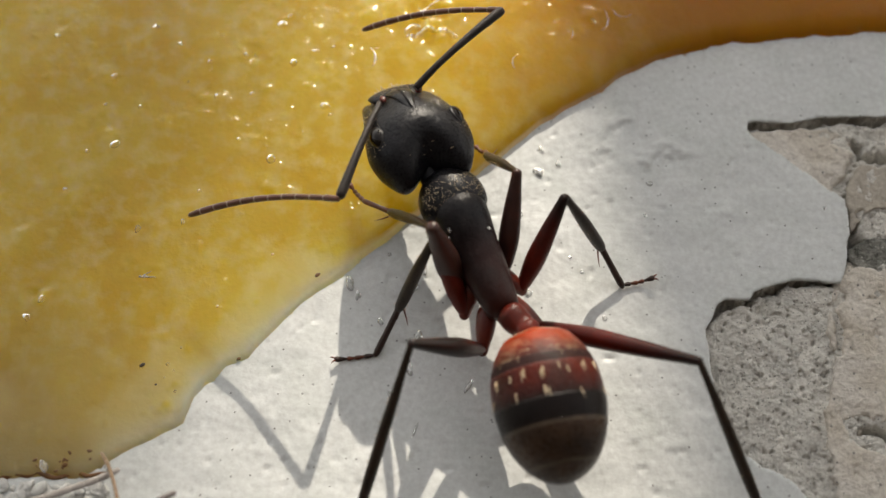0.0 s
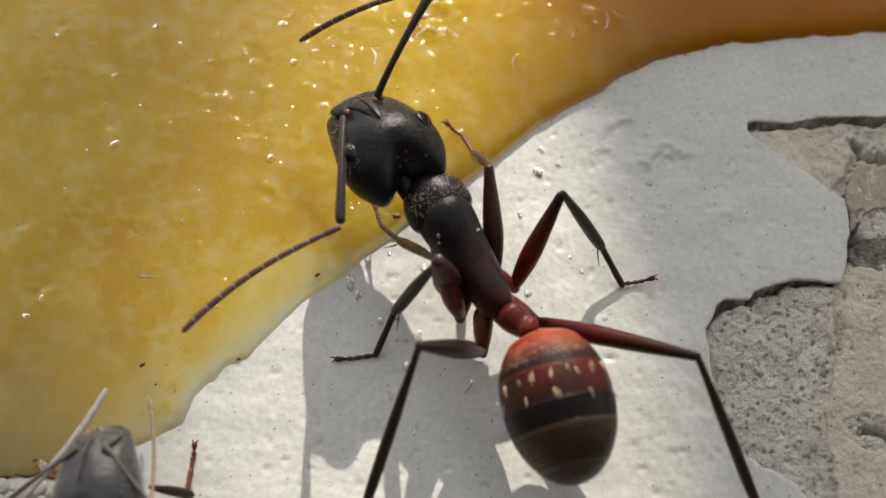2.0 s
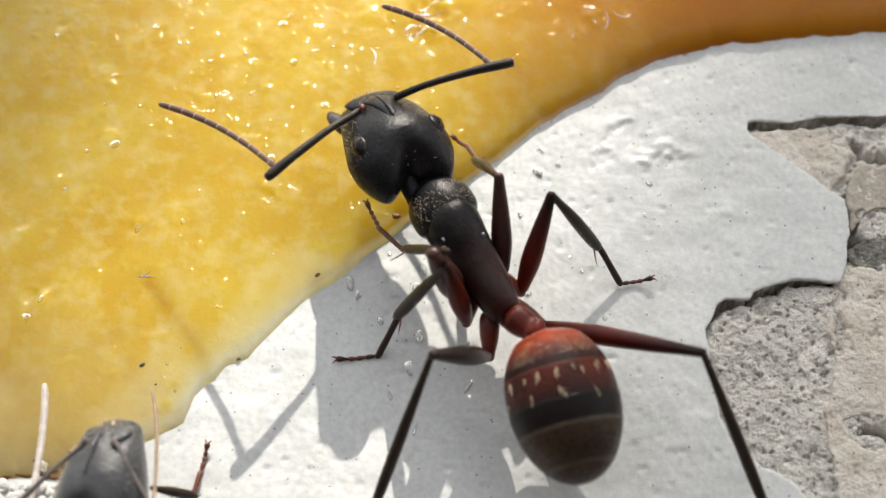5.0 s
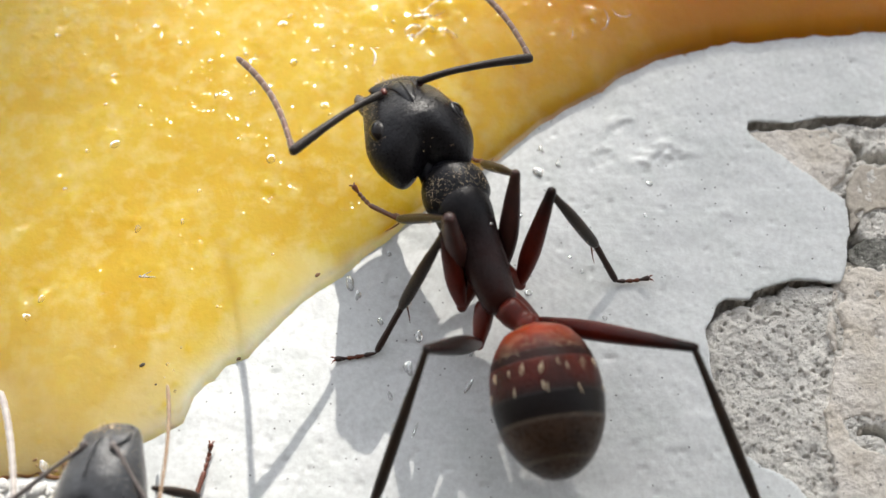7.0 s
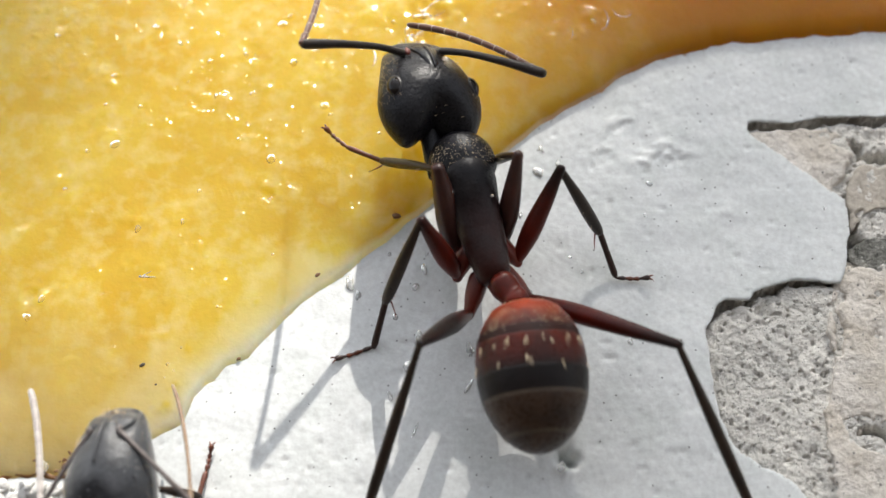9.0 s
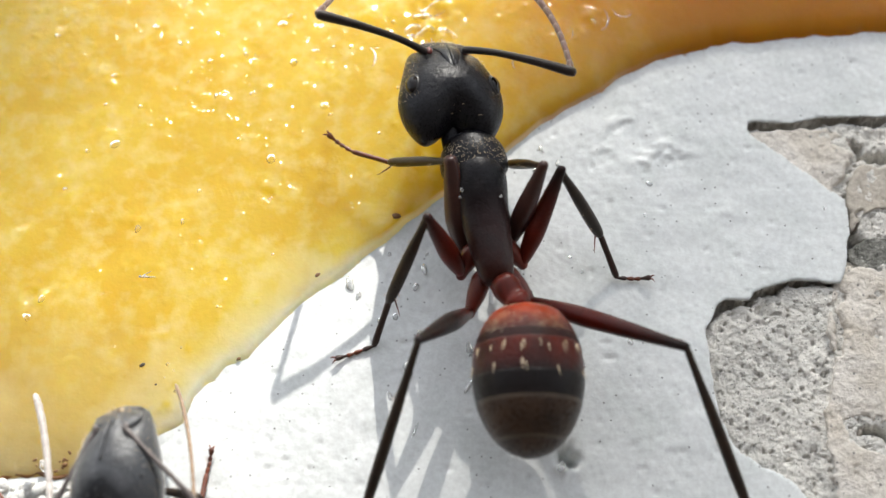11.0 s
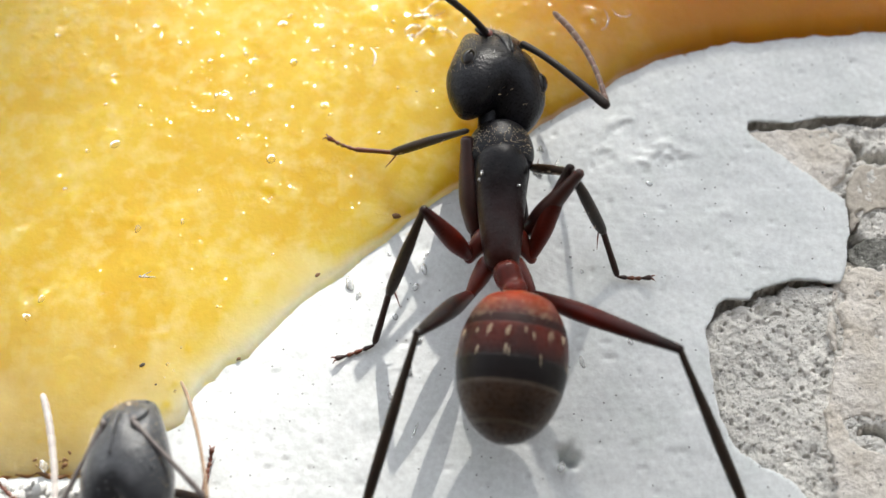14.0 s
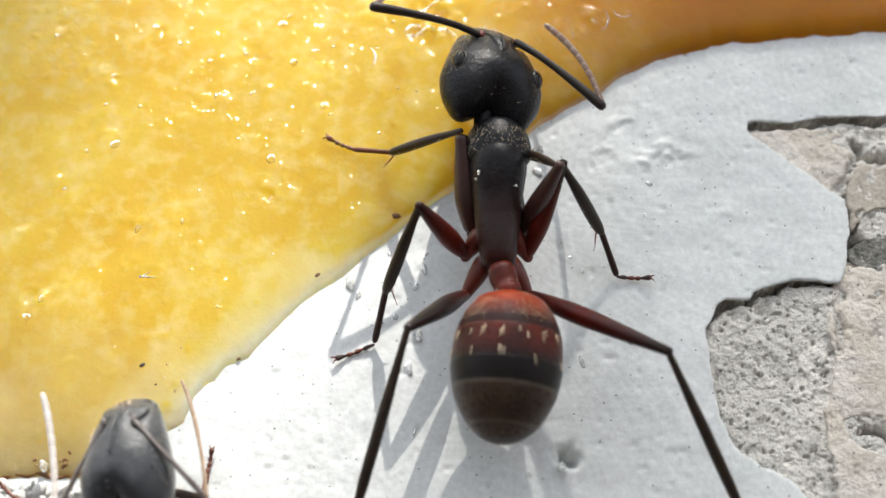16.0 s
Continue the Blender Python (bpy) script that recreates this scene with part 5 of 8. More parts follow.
    walk(ant_parts["scapeL"], [(0, P(-2.064, 3.17, 2.653, 8, -0, 162.8)), (0.5, P(-2.255, 3.028, 2.81, 3.7, -0, 168)), (1, P(-2.67, 2.883, 2.711, 1.9, -0, 159.4)), (1.5, P(-2.731, 2.807, 2.757, 5.2, -0, 176.5)),
        (2, P(-2.897, 2.646, 2.885, 5, -0, -179.3)), (2.5, P(-3.027, 2.399, 2.629, 2.6, -0, 165.9)), (3, P(-3.011, 2.413, 2.516, 6.7, -0, 162.8)), (3.5, P(-2.958, 2.409, 2.669, 6.7, -0, 155.1)),
        (4, P(-3.015, 2.498, 2.575, 0.6, -0, 154.1)), (6.5, P(-1.669, 3.273, 3.074, 23.7, -0, 102.4)), (7, P(-2.04, 3.231, 2.921, 15.6, -0, 136)), (7.5, P(-2.228, 3.315, 2.58, 13.4, -0, 145.5)),
        (8, P(-2.352, 3.529, 2.798, 8.7, -0, 144.5)), (8.5, P(-2.147, 4.089, 2.86, 25.7, -0, 125.7)), (9, P(-1.529, 4.396, 2.885, 34.2, -0, 110.8)), (9.2, P(-1.51, 4.44, 2.839, 37.2, -0, 99.9)),
        (11.3, P(-0.914, 4.481, 2.798, 27.5, 0, 88.1)), (12, P(-0.816, 4.494, 2.846, 22.3, 0, 89.7)), (12.5, P(-0.692, 4.701, 2.811, 19.4, -0, 94.9)), (13, P(-0.46, 4.909, 2.92, 0.4, 0, 80.8)),
        (13.5, P(-0.082, 4.985, 2.72, 50.3, 0, 80.5)), (14, P(0.486, 5.223, 2.469, 45.2, 0, 78.3)), (14.5, P(0.394, 5.087, 2.64, -14.6, 0, 59.8)), (15, P(-0.054, 5, 2.653, 23.6, -0, 110.4)),
        (15.5, P(0.092, 4.986, 2.739, 23.4, -0, 99.5)), (16, P(0.289, 5.095, 2.641, 26.2, -0, 91.7))])
    walk(ant_parts["flagellumL"], [(0, P(-2.919, 0.41, 3.061, -23.9, 0, 83.2)), (0.5, P(-2.854, 0.217, 2.997, -17.1, 0, 65.5)), (1, P(-3.712, 0.114, 2.809, -22, -0, 93.9)), (1.5, P(-2.906, -0.032, 3.017, -15.5, 0, 76)),
        (2, P(-2.861, -0.332, 3.145, -1.8, -0, 125.9)), (2.5, P(-3.73, -0.396, 2.76, -25, 0, 43.8)), (3, P(-3.851, -0.3, 2.851, -15.9, 0, 64.2)), (3.5, P(-4.154, -0.165, 3.002, -16.5, 0, 33.5)),
        (4, P(-4.27, -0.081, 2.603, -2.4, 0, 81.5)), (6.5, P(-4.136, 2.731, 4.185, -41.7, -0, -14.7)), (7, P(-3.928, 1.273, 3.679, -20.3, 0, 25.8)), (7.5, P(-3.867, 0.926, 3.271, -22.6, 0, 35.3)),
        (8, P(-4.092, 1.091, 3.257, -17.1, 0, 14.4)), (8.5, P(-4.296, 2.543, 4.132, -27.2, 0, 22.5)), (9, P(-3.764, 3.546, 4.512, -21.5, -0, -0.4)), (9.2, P(-3.839, 4.036, 4.636, -24.4, -0, -1.2)),
        (11.3, P(-3.441, 4.564, 4.115, -31, -0, -12.1)), (12, P(-3.418, 4.507, 3.911, -30.7, -0, -21.4)), (12.5, P(-3.378, 4.471, 3.76, -30.6, -0, -23.1)), (13, P(-3.27, 5.363, 2.94, -40.8, -0, -43.3)),
        (13.5, P(-1.681, 5.253, 4.674, -35.6, -0, -22.9)), (14, P(-1.243, 5.582, 4.247, -27.1, -0, -38.8)), (14.5, P(-1.94, 6.445, 1.939, -16.9, -0, -5)), (15, P(-2.538, 4.077, 3.809, -14.3, -0, -0.4)),
        (15.5, P(-2.483, 4.553, 3.868, -17.1, -0, -14.1)), (16, P(-2.232, 5.019, 3.884, -29.2, -0, -15.8))])
    walk(ant_parts["scapeR"], [(0, P(-1.253, 3.494, 2.761, 6.8, -0, -46)), (0.5, P(-1.454, 3.382, 2.897, -5.3, -0, -66.5)), (1, P(-1.908, 3.307, 2.831, 25.9, -0, -41.9)), (1.5, P(-1.963, 3.23, 2.833, 25.3, -0, -35.5)),
        (2, P(-2.151, 3.101, 2.991, 19.4, -0, -29.1)), (2.5, P(-2.284, 2.862, 2.721, 17.9, -0, -37.8)), (3, P(-2.255, 2.855, 2.6, 13.6, -0, -45.7)), (3.5, P(-2.194, 2.839, 2.748, 3.8, -0, -59.1)),
        (4, P(-2.26, 2.943, 2.658, 6.4, -0, -53.5)), (6.5, P(-0.823, 3.493, 2.974, 12.6, -0, -119.1)), (7, P(-1.216, 3.535, 2.97, -6.5, -0, -71.8)), (7.5, P(-1.397, 3.587, 2.676, -6.1, -0, -75.5)),
        (8, P(-1.524, 3.821, 2.855, 0.3, -0, -74.5)), (8.5, P(-1.309, 4.357, 2.852, -22.7, -0, -65.5)), (9, P(-0.676, 4.557, 2.745, 20.6, -0, -118.8)), (9.2, P(-0.645, 4.577, 2.759, 18.1, -0, -118.2)),
        (11.3, P(-0.04, 4.584, 2.762, 15.1, -0, -113)), (12, P(0.056, 4.606, 2.818, -12, -0, -84.5)), (12.5, P(0.185, 4.775, 2.811, -11.8, -0, -82.6)), (13, P(0.417, 4.951, 2.863, 10.7, -0, -120.4)),
        (13.5, P(0.791, 4.968, 2.614, 5.9, -0, -125.1)), (14, P(1.331, 5.118, 2.248, 10.2, -0, -137.7)), (14.5, P(1.247, 5.025, 2.433, 14.7, -0, -133.4)), (15, P(0.819, 4.982, 2.543, 13.8, -0, -116.7)),
        (15.5, P(0.964, 4.939, 2.627, 28.7, -0, -118.5)), (16, P(1.152, 5.008, 2.492, 7.1, -0, -136.3))])
    walk(ant_parts["flagellumR"], [(0, P(0.812, 5.49, 3.106, -26.5, 0, 78.6)), (0.5, P(1.153, 4.513, 2.635, -22, 0, 73.3)), (1, P(0.003, 5.438, 4.224, -17.7, 0, 67.9)), (1.5, P(-0.39, 5.438, 4.118, -22.6, 0, 78.4)),
        (2, P(-0.812, 5.51, 3.96, -31.5, -0, 90.8)), (2.5, P(-0.587, 5.053, 3.616, -25.5, 0, 83.8)), (3, P(-0.225, 4.837, 3.288, -10.2, 0, 62.1)), (3.5, P(0.286, 4.324, 2.938, -5.1, 0, 54)),
        (4, P(0.047, 4.65, 2.978, -10.7, 0, 58.9)), (6.5, P(1.612, 2.136, 3.597, -19.1, 0, 20.2)), (7, P(1.489, 4.427, 2.643, -17.9, 0, 26.4)), (7.5, P(1.367, 4.302, 2.37, -10.1, 0, 41)),
        (8, P(1.263, 4.595, 2.871, -25.3, 0, 29.1)), (8.5, P(1.083, 5.445, 1.754, -16.5, 0, 61.7)), (9, P(1.666, 3.271, 3.746, -16.2, 0, 55.4)), (9.2, P(1.764, 3.287, 3.653, -20.2, 0, 47)),
        (11.3, P(2.499, 3.504, 3.508, -19.3, 0, 15.4)), (12, P(2.829, 4.871, 2.227, -18.8, 0, 17.6)), (12.5, P(2.953, 5.136, 2.228, -19, 0, 20.7)), (13, P(2.838, 3.532, 3.395, -21.6, 0, 17.3)),
        (13.5, P(3.158, 3.302, 2.911, -25.3, 0, 1.2)), (14, P(3.252, 3.007, 2.762, -18.8, 0, 15.3)), (14.5, P(3.274, 3.111, 3.163, -20.5, 0, 18)), (15, P(3.339, 3.713, 3.239, -32.3, 0, 4)),
        (15.5, P(3.168, 3.744, 4, -29.8, 0, 23.3)), (16, P(3.144, 2.92, 2.854, -23.4, 0, 17.5))])
    walk(ant_parts["femurFL"], [(0, P(-0.205, -0.951, 1.143, 67.4, 0, 47.4)), (0.5, P(-0.303, -0.95, 1.21, 73.6, 0, 48.4)), (1, P(-0.316, -0.987, 1.129, 74.1, 0, 66.3)), (1.5, P(-0.37, -1.023, 1.151, 80.6, -0, 108.5)),
        (2, P(-0.366, -1.052, 1.165, 79.8, -0, 119.6)), (2.5, P(-0.331, -1.272, 1.144, 80, -0, 149.5)), (3, P(-0.277, -1.416, 1.088, 81.6, -0, 144.2)), (3.5, P(-0.298, -1.321, 1.151, 80.4, -0, 141.7)),
        (4, P(-0.282, -1.274, 1.101, 80, -0, 135.6)), (6.5, P(-0.104, -0.878, 1.24, 69.9, 0, 23.1)), (7, P(-0.232, -0.783, 1.232, 74.7, 0, 23.4)), (7.5, P(-0.287, -0.887, 1.122, 77.4, 0, 38.5)),
        (8, P(-0.377, -0.668, 1.129, 77.3, 0, 43.1)), (8.5, P(-0.353, -0.113, 1.158, 80.5, -0, -46.6)), (9, P(-0.27, -0.003, 1.165, 53.3, 0, 19.9)), (9.2, P(-0.315, 0.059, 1.194, 54.5, 0, 15.4)),
        (11.3, P(-0.099, 0.051, 1.165, 46.1, 0, 11.1)), (12, P(-0.057, 0.066, 1.151, 44.6, 0, 9.9)), (12.5, P(0.018, 0.186, 1.122, 43.1, 0, 14.6)), (13, P(0.042, 0.433, 1.202, 39.5, 0, 12.3)),
        (13.5, P(0.121, 0.397, 1.129, 33.4, 0, 11.8)), (14, P(0.178, 0.487, 1.081, 31.5, 0, 6.4)), (14.5, P(0.16, 0.521, 1.115, 31.6, 0, 7)), (15, P(-0.009, 0.37, 1.108, 33.6, 0, 9.1)),
        (15.5, P(0.012, 0.411, 1.143, 33.3, 0, 8.5)), (16, P(0.094, 0.507, 1.151, 32.2, 0, 7.9))])
    walk(ant_parts["tibiaFL"], [(0, P(-0.835, -0.371, 3.198, -47.6, 0, 38.2)), (0.5, P(-0.772, -0.534, 3.335, -47.5, 0, 37.4)), (1, P(-0.87, -0.744, 3.26, -46.1, 0, 35)), (1.5, P(-0.71, -1.136, 3.319, -37.6, 0, 35.6)),
        (2, P(-0.709, -1.247, 3.357, -47.8, 0, 34.3)), (2.5, P(-0.527, -1.606, 3.328, -53.8, 0, 44.2)), (3, P(-0.467, -1.68, 3.287, -54, 0, 48)), (3.5, P(-0.527, -1.611, 3.341, -54.9, 0, 43.6)),
        (4, P(-0.552, -1.55, 3.291, -56.5, 0, 42.4)), (6.5, P(-0.402, -0.18, 3.313, -50.5, 0, 52.9)), (7, P(-0.464, -0.247, 3.365, -51.7, 0, 51)), (7.5, P(-0.588, -0.509, 3.282, -50.7, 0, 42.9)),
        (8, P(-0.711, -0.311, 3.299, -54.1, 0, 41.1)), (8.5, P(-0.09, 0.135, 3.323, -27.6, 0, 52.1)), (9, P(-0.715, 1.23, 2.925, -43.1, 0, 50)), (9.2, P(-0.651, 1.278, 2.971, -42.3, 0, 54.1)),
        (11.3, P(-0.393, 1.548, 2.75, -44.3, 0, 58.9)), (12, P(-0.327, 1.609, 2.693, -43.6, 0, 62)), (12.5, P(-0.391, 1.756, 2.643, -45.7, 0, 62.3)), (13, P(-0.324, 2.114, 2.621, -46.4, 0, 70.1)),
        (13.5, P(-0.282, 2.33, 2.433, -45.9, 0, 71.8)), (14, P(-0.054, 2.569, 2.364, -41.5, 0, 79.3)), (14.5, P(-0.094, 2.582, 2.394, -42.7, 0, 78.4)), (15, P(-0.322, 2.332, 2.429, -46.1, 0, 71.5)),
        (15.5, P(-0.282, 2.368, 2.446, -45.2, 0, 72.8)), (16, P(-0.188, 2.527, 2.436, -44.2, 0, 77.2))])
    walk(ant_parts["metatarsusFL"], [(0, P(-1.861, 0.933, 1.381, -29.8, 0, 51)), (0.5, P(-1.786, 0.789, 1.517, -31.9, 0, 48.4)), (1, P(-1.852, 0.66, 1.479, -23.3, 0, 48.4)), (1.5, P(-1.862, 0.472, 1.798, -25.2, 0, 44.2)),
        (2, P(-1.642, 0.118, 1.532, -35.1, 0, 33.8)), (2.5, P(-1.546, -0.558, 1.333, -15.7, 0, 31.6)), (3, P(-1.545, -0.71, 1.288, -15.9, 0, 31.7)), (3.5, P(-1.507, -0.582, 1.322, -18.3, 0, 32.7)),
        (4, P(-1.47, -0.542, 1.233, -13.2, 0, 33.1)), (6.5, P(-1.656, 0.77, 1.407, -21.5, 0, 51.8)), (7, P(-1.655, 0.716, 1.426, -23.3, 0, 51.5)), (7.5, P(-1.655, 0.639, 1.37, -18, 0, 50)),
        (8, P(-1.66, 0.776, 1.304, -20.8, 0, 51.8)), (8.5, P(-1.84, 1.498, 2.164, -53.1, 0, 71)), (9, P(-2.1, 2.391, 1.237, -8.5, 0, 61.4)), (9.2, P(-2.137, 2.354, 1.304, -10.4, 0, 59.9)),
        (11.3, P(-1.903, 2.46, 1.029, -6, 0, 69.2)), (12, P(-1.904, 2.447, 0.994, -5.8, 0, 69.3)), (12.5, P(-1.91, 2.555, 0.887, -7.1, 0, 71.1)), (13, P(-1.914, 2.689, 0.847, -10, 0, 73.6)),
        (13.5, P(-1.896, 2.862, 0.682, -8.8, 0, 77.1)), (14, P(-1.852, 2.908, 0.743, -8.7, 0, 80)), (14.5, P(-1.853, 2.944, 0.737, -9.2, 0, 80.8)), (15, P(-1.924, 2.867, 0.672, -10.4, 0, 76)),
        (15.5, P(-1.923, 2.876, 0.713, -11.4, 0, 76.5)), (16, P(-1.895, 2.913, 0.734, -11.1, 0, 78.5))])
    walk(ant_parts["tarsusFL"], [(0, P(-2.518, 1.466, 0.897, -29.7, 0, 32.9)), (0.5, P(-2.407, 1.34, 1.001, -31.8, 0, 30)), (1, P(-2.527, 1.259, 1.09, -23.2, 0, 31.5)), (1.5, P(-2.487, 1.114, 1.376, -25.1, 0, 27.2)),
        (2, P(-2.085, 0.781, 0.972, -34.9, 0, 14.6)), (2.5, P(-2.043, 0.251, 1.066, -15.6, 0, 15.5)), (3, P(-2.042, 0.095, 1.018, -15.8, 0, 15.5)), (3.5, P(-2.011, 0.203, 1.014, -18.2, 0, 16.3)),
        (4, P(-1.994, 0.262, 1.007, -13.2, 0, 17.1)), (6.5, P(-2.375, 1.335, 1.046, -21.5, 0, 35.1)), (7, P(-2.359, 1.277, 1.038, -23.2, 0, 34.5)), (7.5, P(-2.373, 1.242, 1.066, -17.9, 0, 33.7)),
        (8, P(-2.379, 1.343, 0.956, -20.7, 0, 35.1)), (8.5, P(-2.397, 1.69, 1.38, -52.8, 0, 44.9)), (9, P(-2.962, 2.862, 1.09, -8.5, 0, 45.8)), (9.2, P(-2.981, 2.844, 1.125, -10.3, 0, 44.2)),
        (11.3, P(-2.824, 2.809, 0.926, -6, 0, 53.7)), (12, P(-2.826, 2.795, 0.894, -5.8, 0, 53.8)), (12.5, P(-2.833, 2.871, 0.765, -7.1, 0, 55.4)), (13, P(-2.838, 2.96, 0.678, -9.9, 0, 57.7)),
        (13.5, P(-2.831, 3.076, 0.533, -8.8, 0, 61.1)), (14, P(-2.801, 3.074, 0.596, -8.6, 0, 64.2)), (14.5, P(-2.801, 3.097, 0.581, -9.2, 0, 64.9)), (15, P(-2.849, 3.098, 0.497, -10.3, 0, 60)),
        (15.5, P(-2.847, 3.098, 0.521, -11.4, 0, 60.4)), (16, P(-2.828, 3.103, 0.548, -11, 0, 62.4))])
    walk(ant_parts["femurFR"], [(0, P(0.853, -0.476, 1.143, 44.3, -0, -7.8)), (0.5, P(0.734, -0.431, 1.21, 47.3, -0, -7.7)), (1, P(0.711, -0.447, 1.129, 40.2, 0, 0.9)), (1.5, P(0.652, -0.473, 1.151, 36.9, 0, 2)),
        (2, P(0.636, -0.467, 1.165, 34.6, 0, 5.2)), (2.5, P(0.654, -0.661, 1.144, 31.4, 0, 8)), (3, P(0.704, -0.797, 1.088, 30.7, 0, 9.1)), (3.5, P(0.689, -0.71, 1.151, 32.3, 0, 10.8)),
        (4, P(0.697, -0.652, 1.101, 33.5, 0, 11)), (6.5, P(0.958, -0.41, 1.24, 61.2, -0, -11.1)), (7, P(0.843, -0.348, 1.232, 56, -0, -7.8)), (7.5, P(0.777, -0.425, 1.122, 51.9, -0, -8)),
        (8, P(0.691, -0.216, 1.129, 50, 0, 1.3)), (8.5, P(0.737, 0.283, 1.158, 53.7, -0, -2.5)), (9, P(0.849, 0.301, 1.165, 60.6, -0, -12.2)), (9.2, P(0.804, 0.365, 1.194, 63.1, -0, -15.5)),
        (11.3, P(1.045, 0.245, 1.165, 62.2, -0, -36.3)), (12, P(1.093, 0.22, 1.151, 61, -0, -35.7)), (12.5, P(1.169, 0.333, 1.122, 62.9, -0, -37.5)), (13, P(1.196, 0.553, 1.202, 57, -0, -40.6)),
        (13.5, P(1.278, 0.482, 1.129, 60.7, -0, -44.4)), (14, P(1.338, 0.482, 1.081, 57.9, -0, -64)), (14.5, P(1.32, 0.509, 1.115, 64.2, -0, -66.1)), (15, P(1.15, 0.421, 1.108, 69.8, -0, -51.1)),
        (15.5, P(1.171, 0.441, 1.143, 65.2, -0, -46.3)), (16, P(1.253, 0.497, 1.151, 65.6, -0, -51))])
    walk(ant_parts["tibiaFR"], [(0, P(1.085, 1.218, 2.814, -46, 0, 26.7)), (0.5, P(0.949, 1.15, 2.938, -46.8, 0, 24.1)), (1, P(0.682, 1.423, 2.709, -50.3, 0, 19.6)), (1.5, P(0.582, 1.528, 2.652, -52.8, 0, 15.7)),
        (2, P(0.456, 1.516, 2.54, -51.3, 0, 13.6)), (2.5, P(0.354, 1.484, 2.464, -52.1, 0, 11)), (3, P(0.354, 1.374, 2.392, -50, 0, 10.5)), (3.5, P(0.299, 1.334, 2.466, -50.4, 0, 6.4)),
        (4, P(0.3, 1.398, 2.484, -50.5, 0, 8.3)), (6.5, P(1.172, 0.684, 3.27, -45.6, 0, 31)), (7, P(1.02, 0.949, 3.176, -49.7, 0, 29.5)), (7.5, P(0.981, 1.023, 2.987, -52.1, 0, 25.4)),
        (8, P(0.657, 1.315, 2.957, -56.5, 0, 25.4)), (8.5, P(0.8, 1.698, 3.086, -64.5, 0, 28.7)), (9, P(1.094, 1.431, 3.22, -60.9, 0, 31.1)), (9.2, P(1.089, 1.391, 3.291, -60.2, 0, 30.3)),
        (11.3, P(1.692, 1.127, 3.246, -54.8, 0, 34.7)), (12, P(1.759, 1.147, 3.21, -56.2, 0, 38.5)), (12.5, P(1.823, 1.185, 3.219, -55.6, 0, 42)), (13, P(2.031, 1.527, 3.179, -55.5, 0, 46.3)),
        (13.5, P(2.085, 1.306, 3.184, -54.8, 0, 40.1)), (14, P(2.465, 1.031, 3.078, -48, 0, 43.3)), (14.5, P(2.255, 0.922, 3.225, -47.2, 0, 33.3)), (15, P(1.771, 0.922, 3.279, -35.2, 0, 9.1)),
        (15.5, P(1.881, 1.118, 3.262, -43.7, 0, 25.2)), (16, P(2.005, 1.106, 3.283, -47.7, 0, 28))])
    walk(ant_parts["metatarsusFR"], [(0, P(0.444, 2.492, 1.337, -54.5, -0, -3.2)), (0.5, P(0.372, 2.438, 1.434, -52.1, 0, 2.4)), (1, P(0.245, 2.653, 1.136, -50.2, 0, 13.8)), (1.5, P(0.249, 2.716, 1.026, -45.9, 0, 17.8)),
        (2, P(0.154, 2.766, 0.936, -19.3, 0, 22)), (2.5, P(0.113, 2.722, 0.845, -17.2, 0, 21.2)), (3, P(0.113, 2.672, 0.82, -15, 0, 19.4)), (3.5, P(0.154, 2.637, 0.883, -16.4, 0, 21.6)),
        (4, P(0.112, 2.689, 0.903, -19.6, 0, 21.5)), (6.5, P(0.421, 1.935, 1.781, -52, 0, 7)), (7, P(0.362, 2.113, 1.598, -55.4, 0, 2.5)), (7.5, P(0.438, 2.165, 1.363, -47.6, 0, 22.6)),
        (8, P(0.17, 2.339, 1.246, -46.7, 0, 7.6)), (8.5, P(0.378, 2.47, 1.237, -55, 0, 2.9)), (9, P(0.575, 2.29, 1.419, -48.7, 0, 6.5)), (9.2, P(0.572, 2.277, 1.498, -49.9, 0, 6.6)),
        (11.3, P(1.015, 2.106, 1.555, -52, 0, 14.3)), (12, P(1.044, 2.047, 1.493, -48.3, 0, 15)), (12.5, P(1.043, 2.051, 1.514, -51.5, 0, 16.4)), (13, P(1.188, 2.334, 1.479, -52.2, 0, 16.5)),
        (13.5, P(1.32, 2.216, 1.496, -50, 0, 20.6)), (14, P(1.516, 2.037, 1.54, -48.8, 0, 24.9)), (14.5, P(1.48, 2.101, 1.702, -49.4, 0, 22.7)), (15, P(1.499, 2.62, 2.068, -48.6, 0, 3)),
        (15.5, P(1.24, 2.481, 1.824, -53.4, -0, -0.8)), (16, P(1.349, 2.339, 1.746, -55, 0, 2.2))])
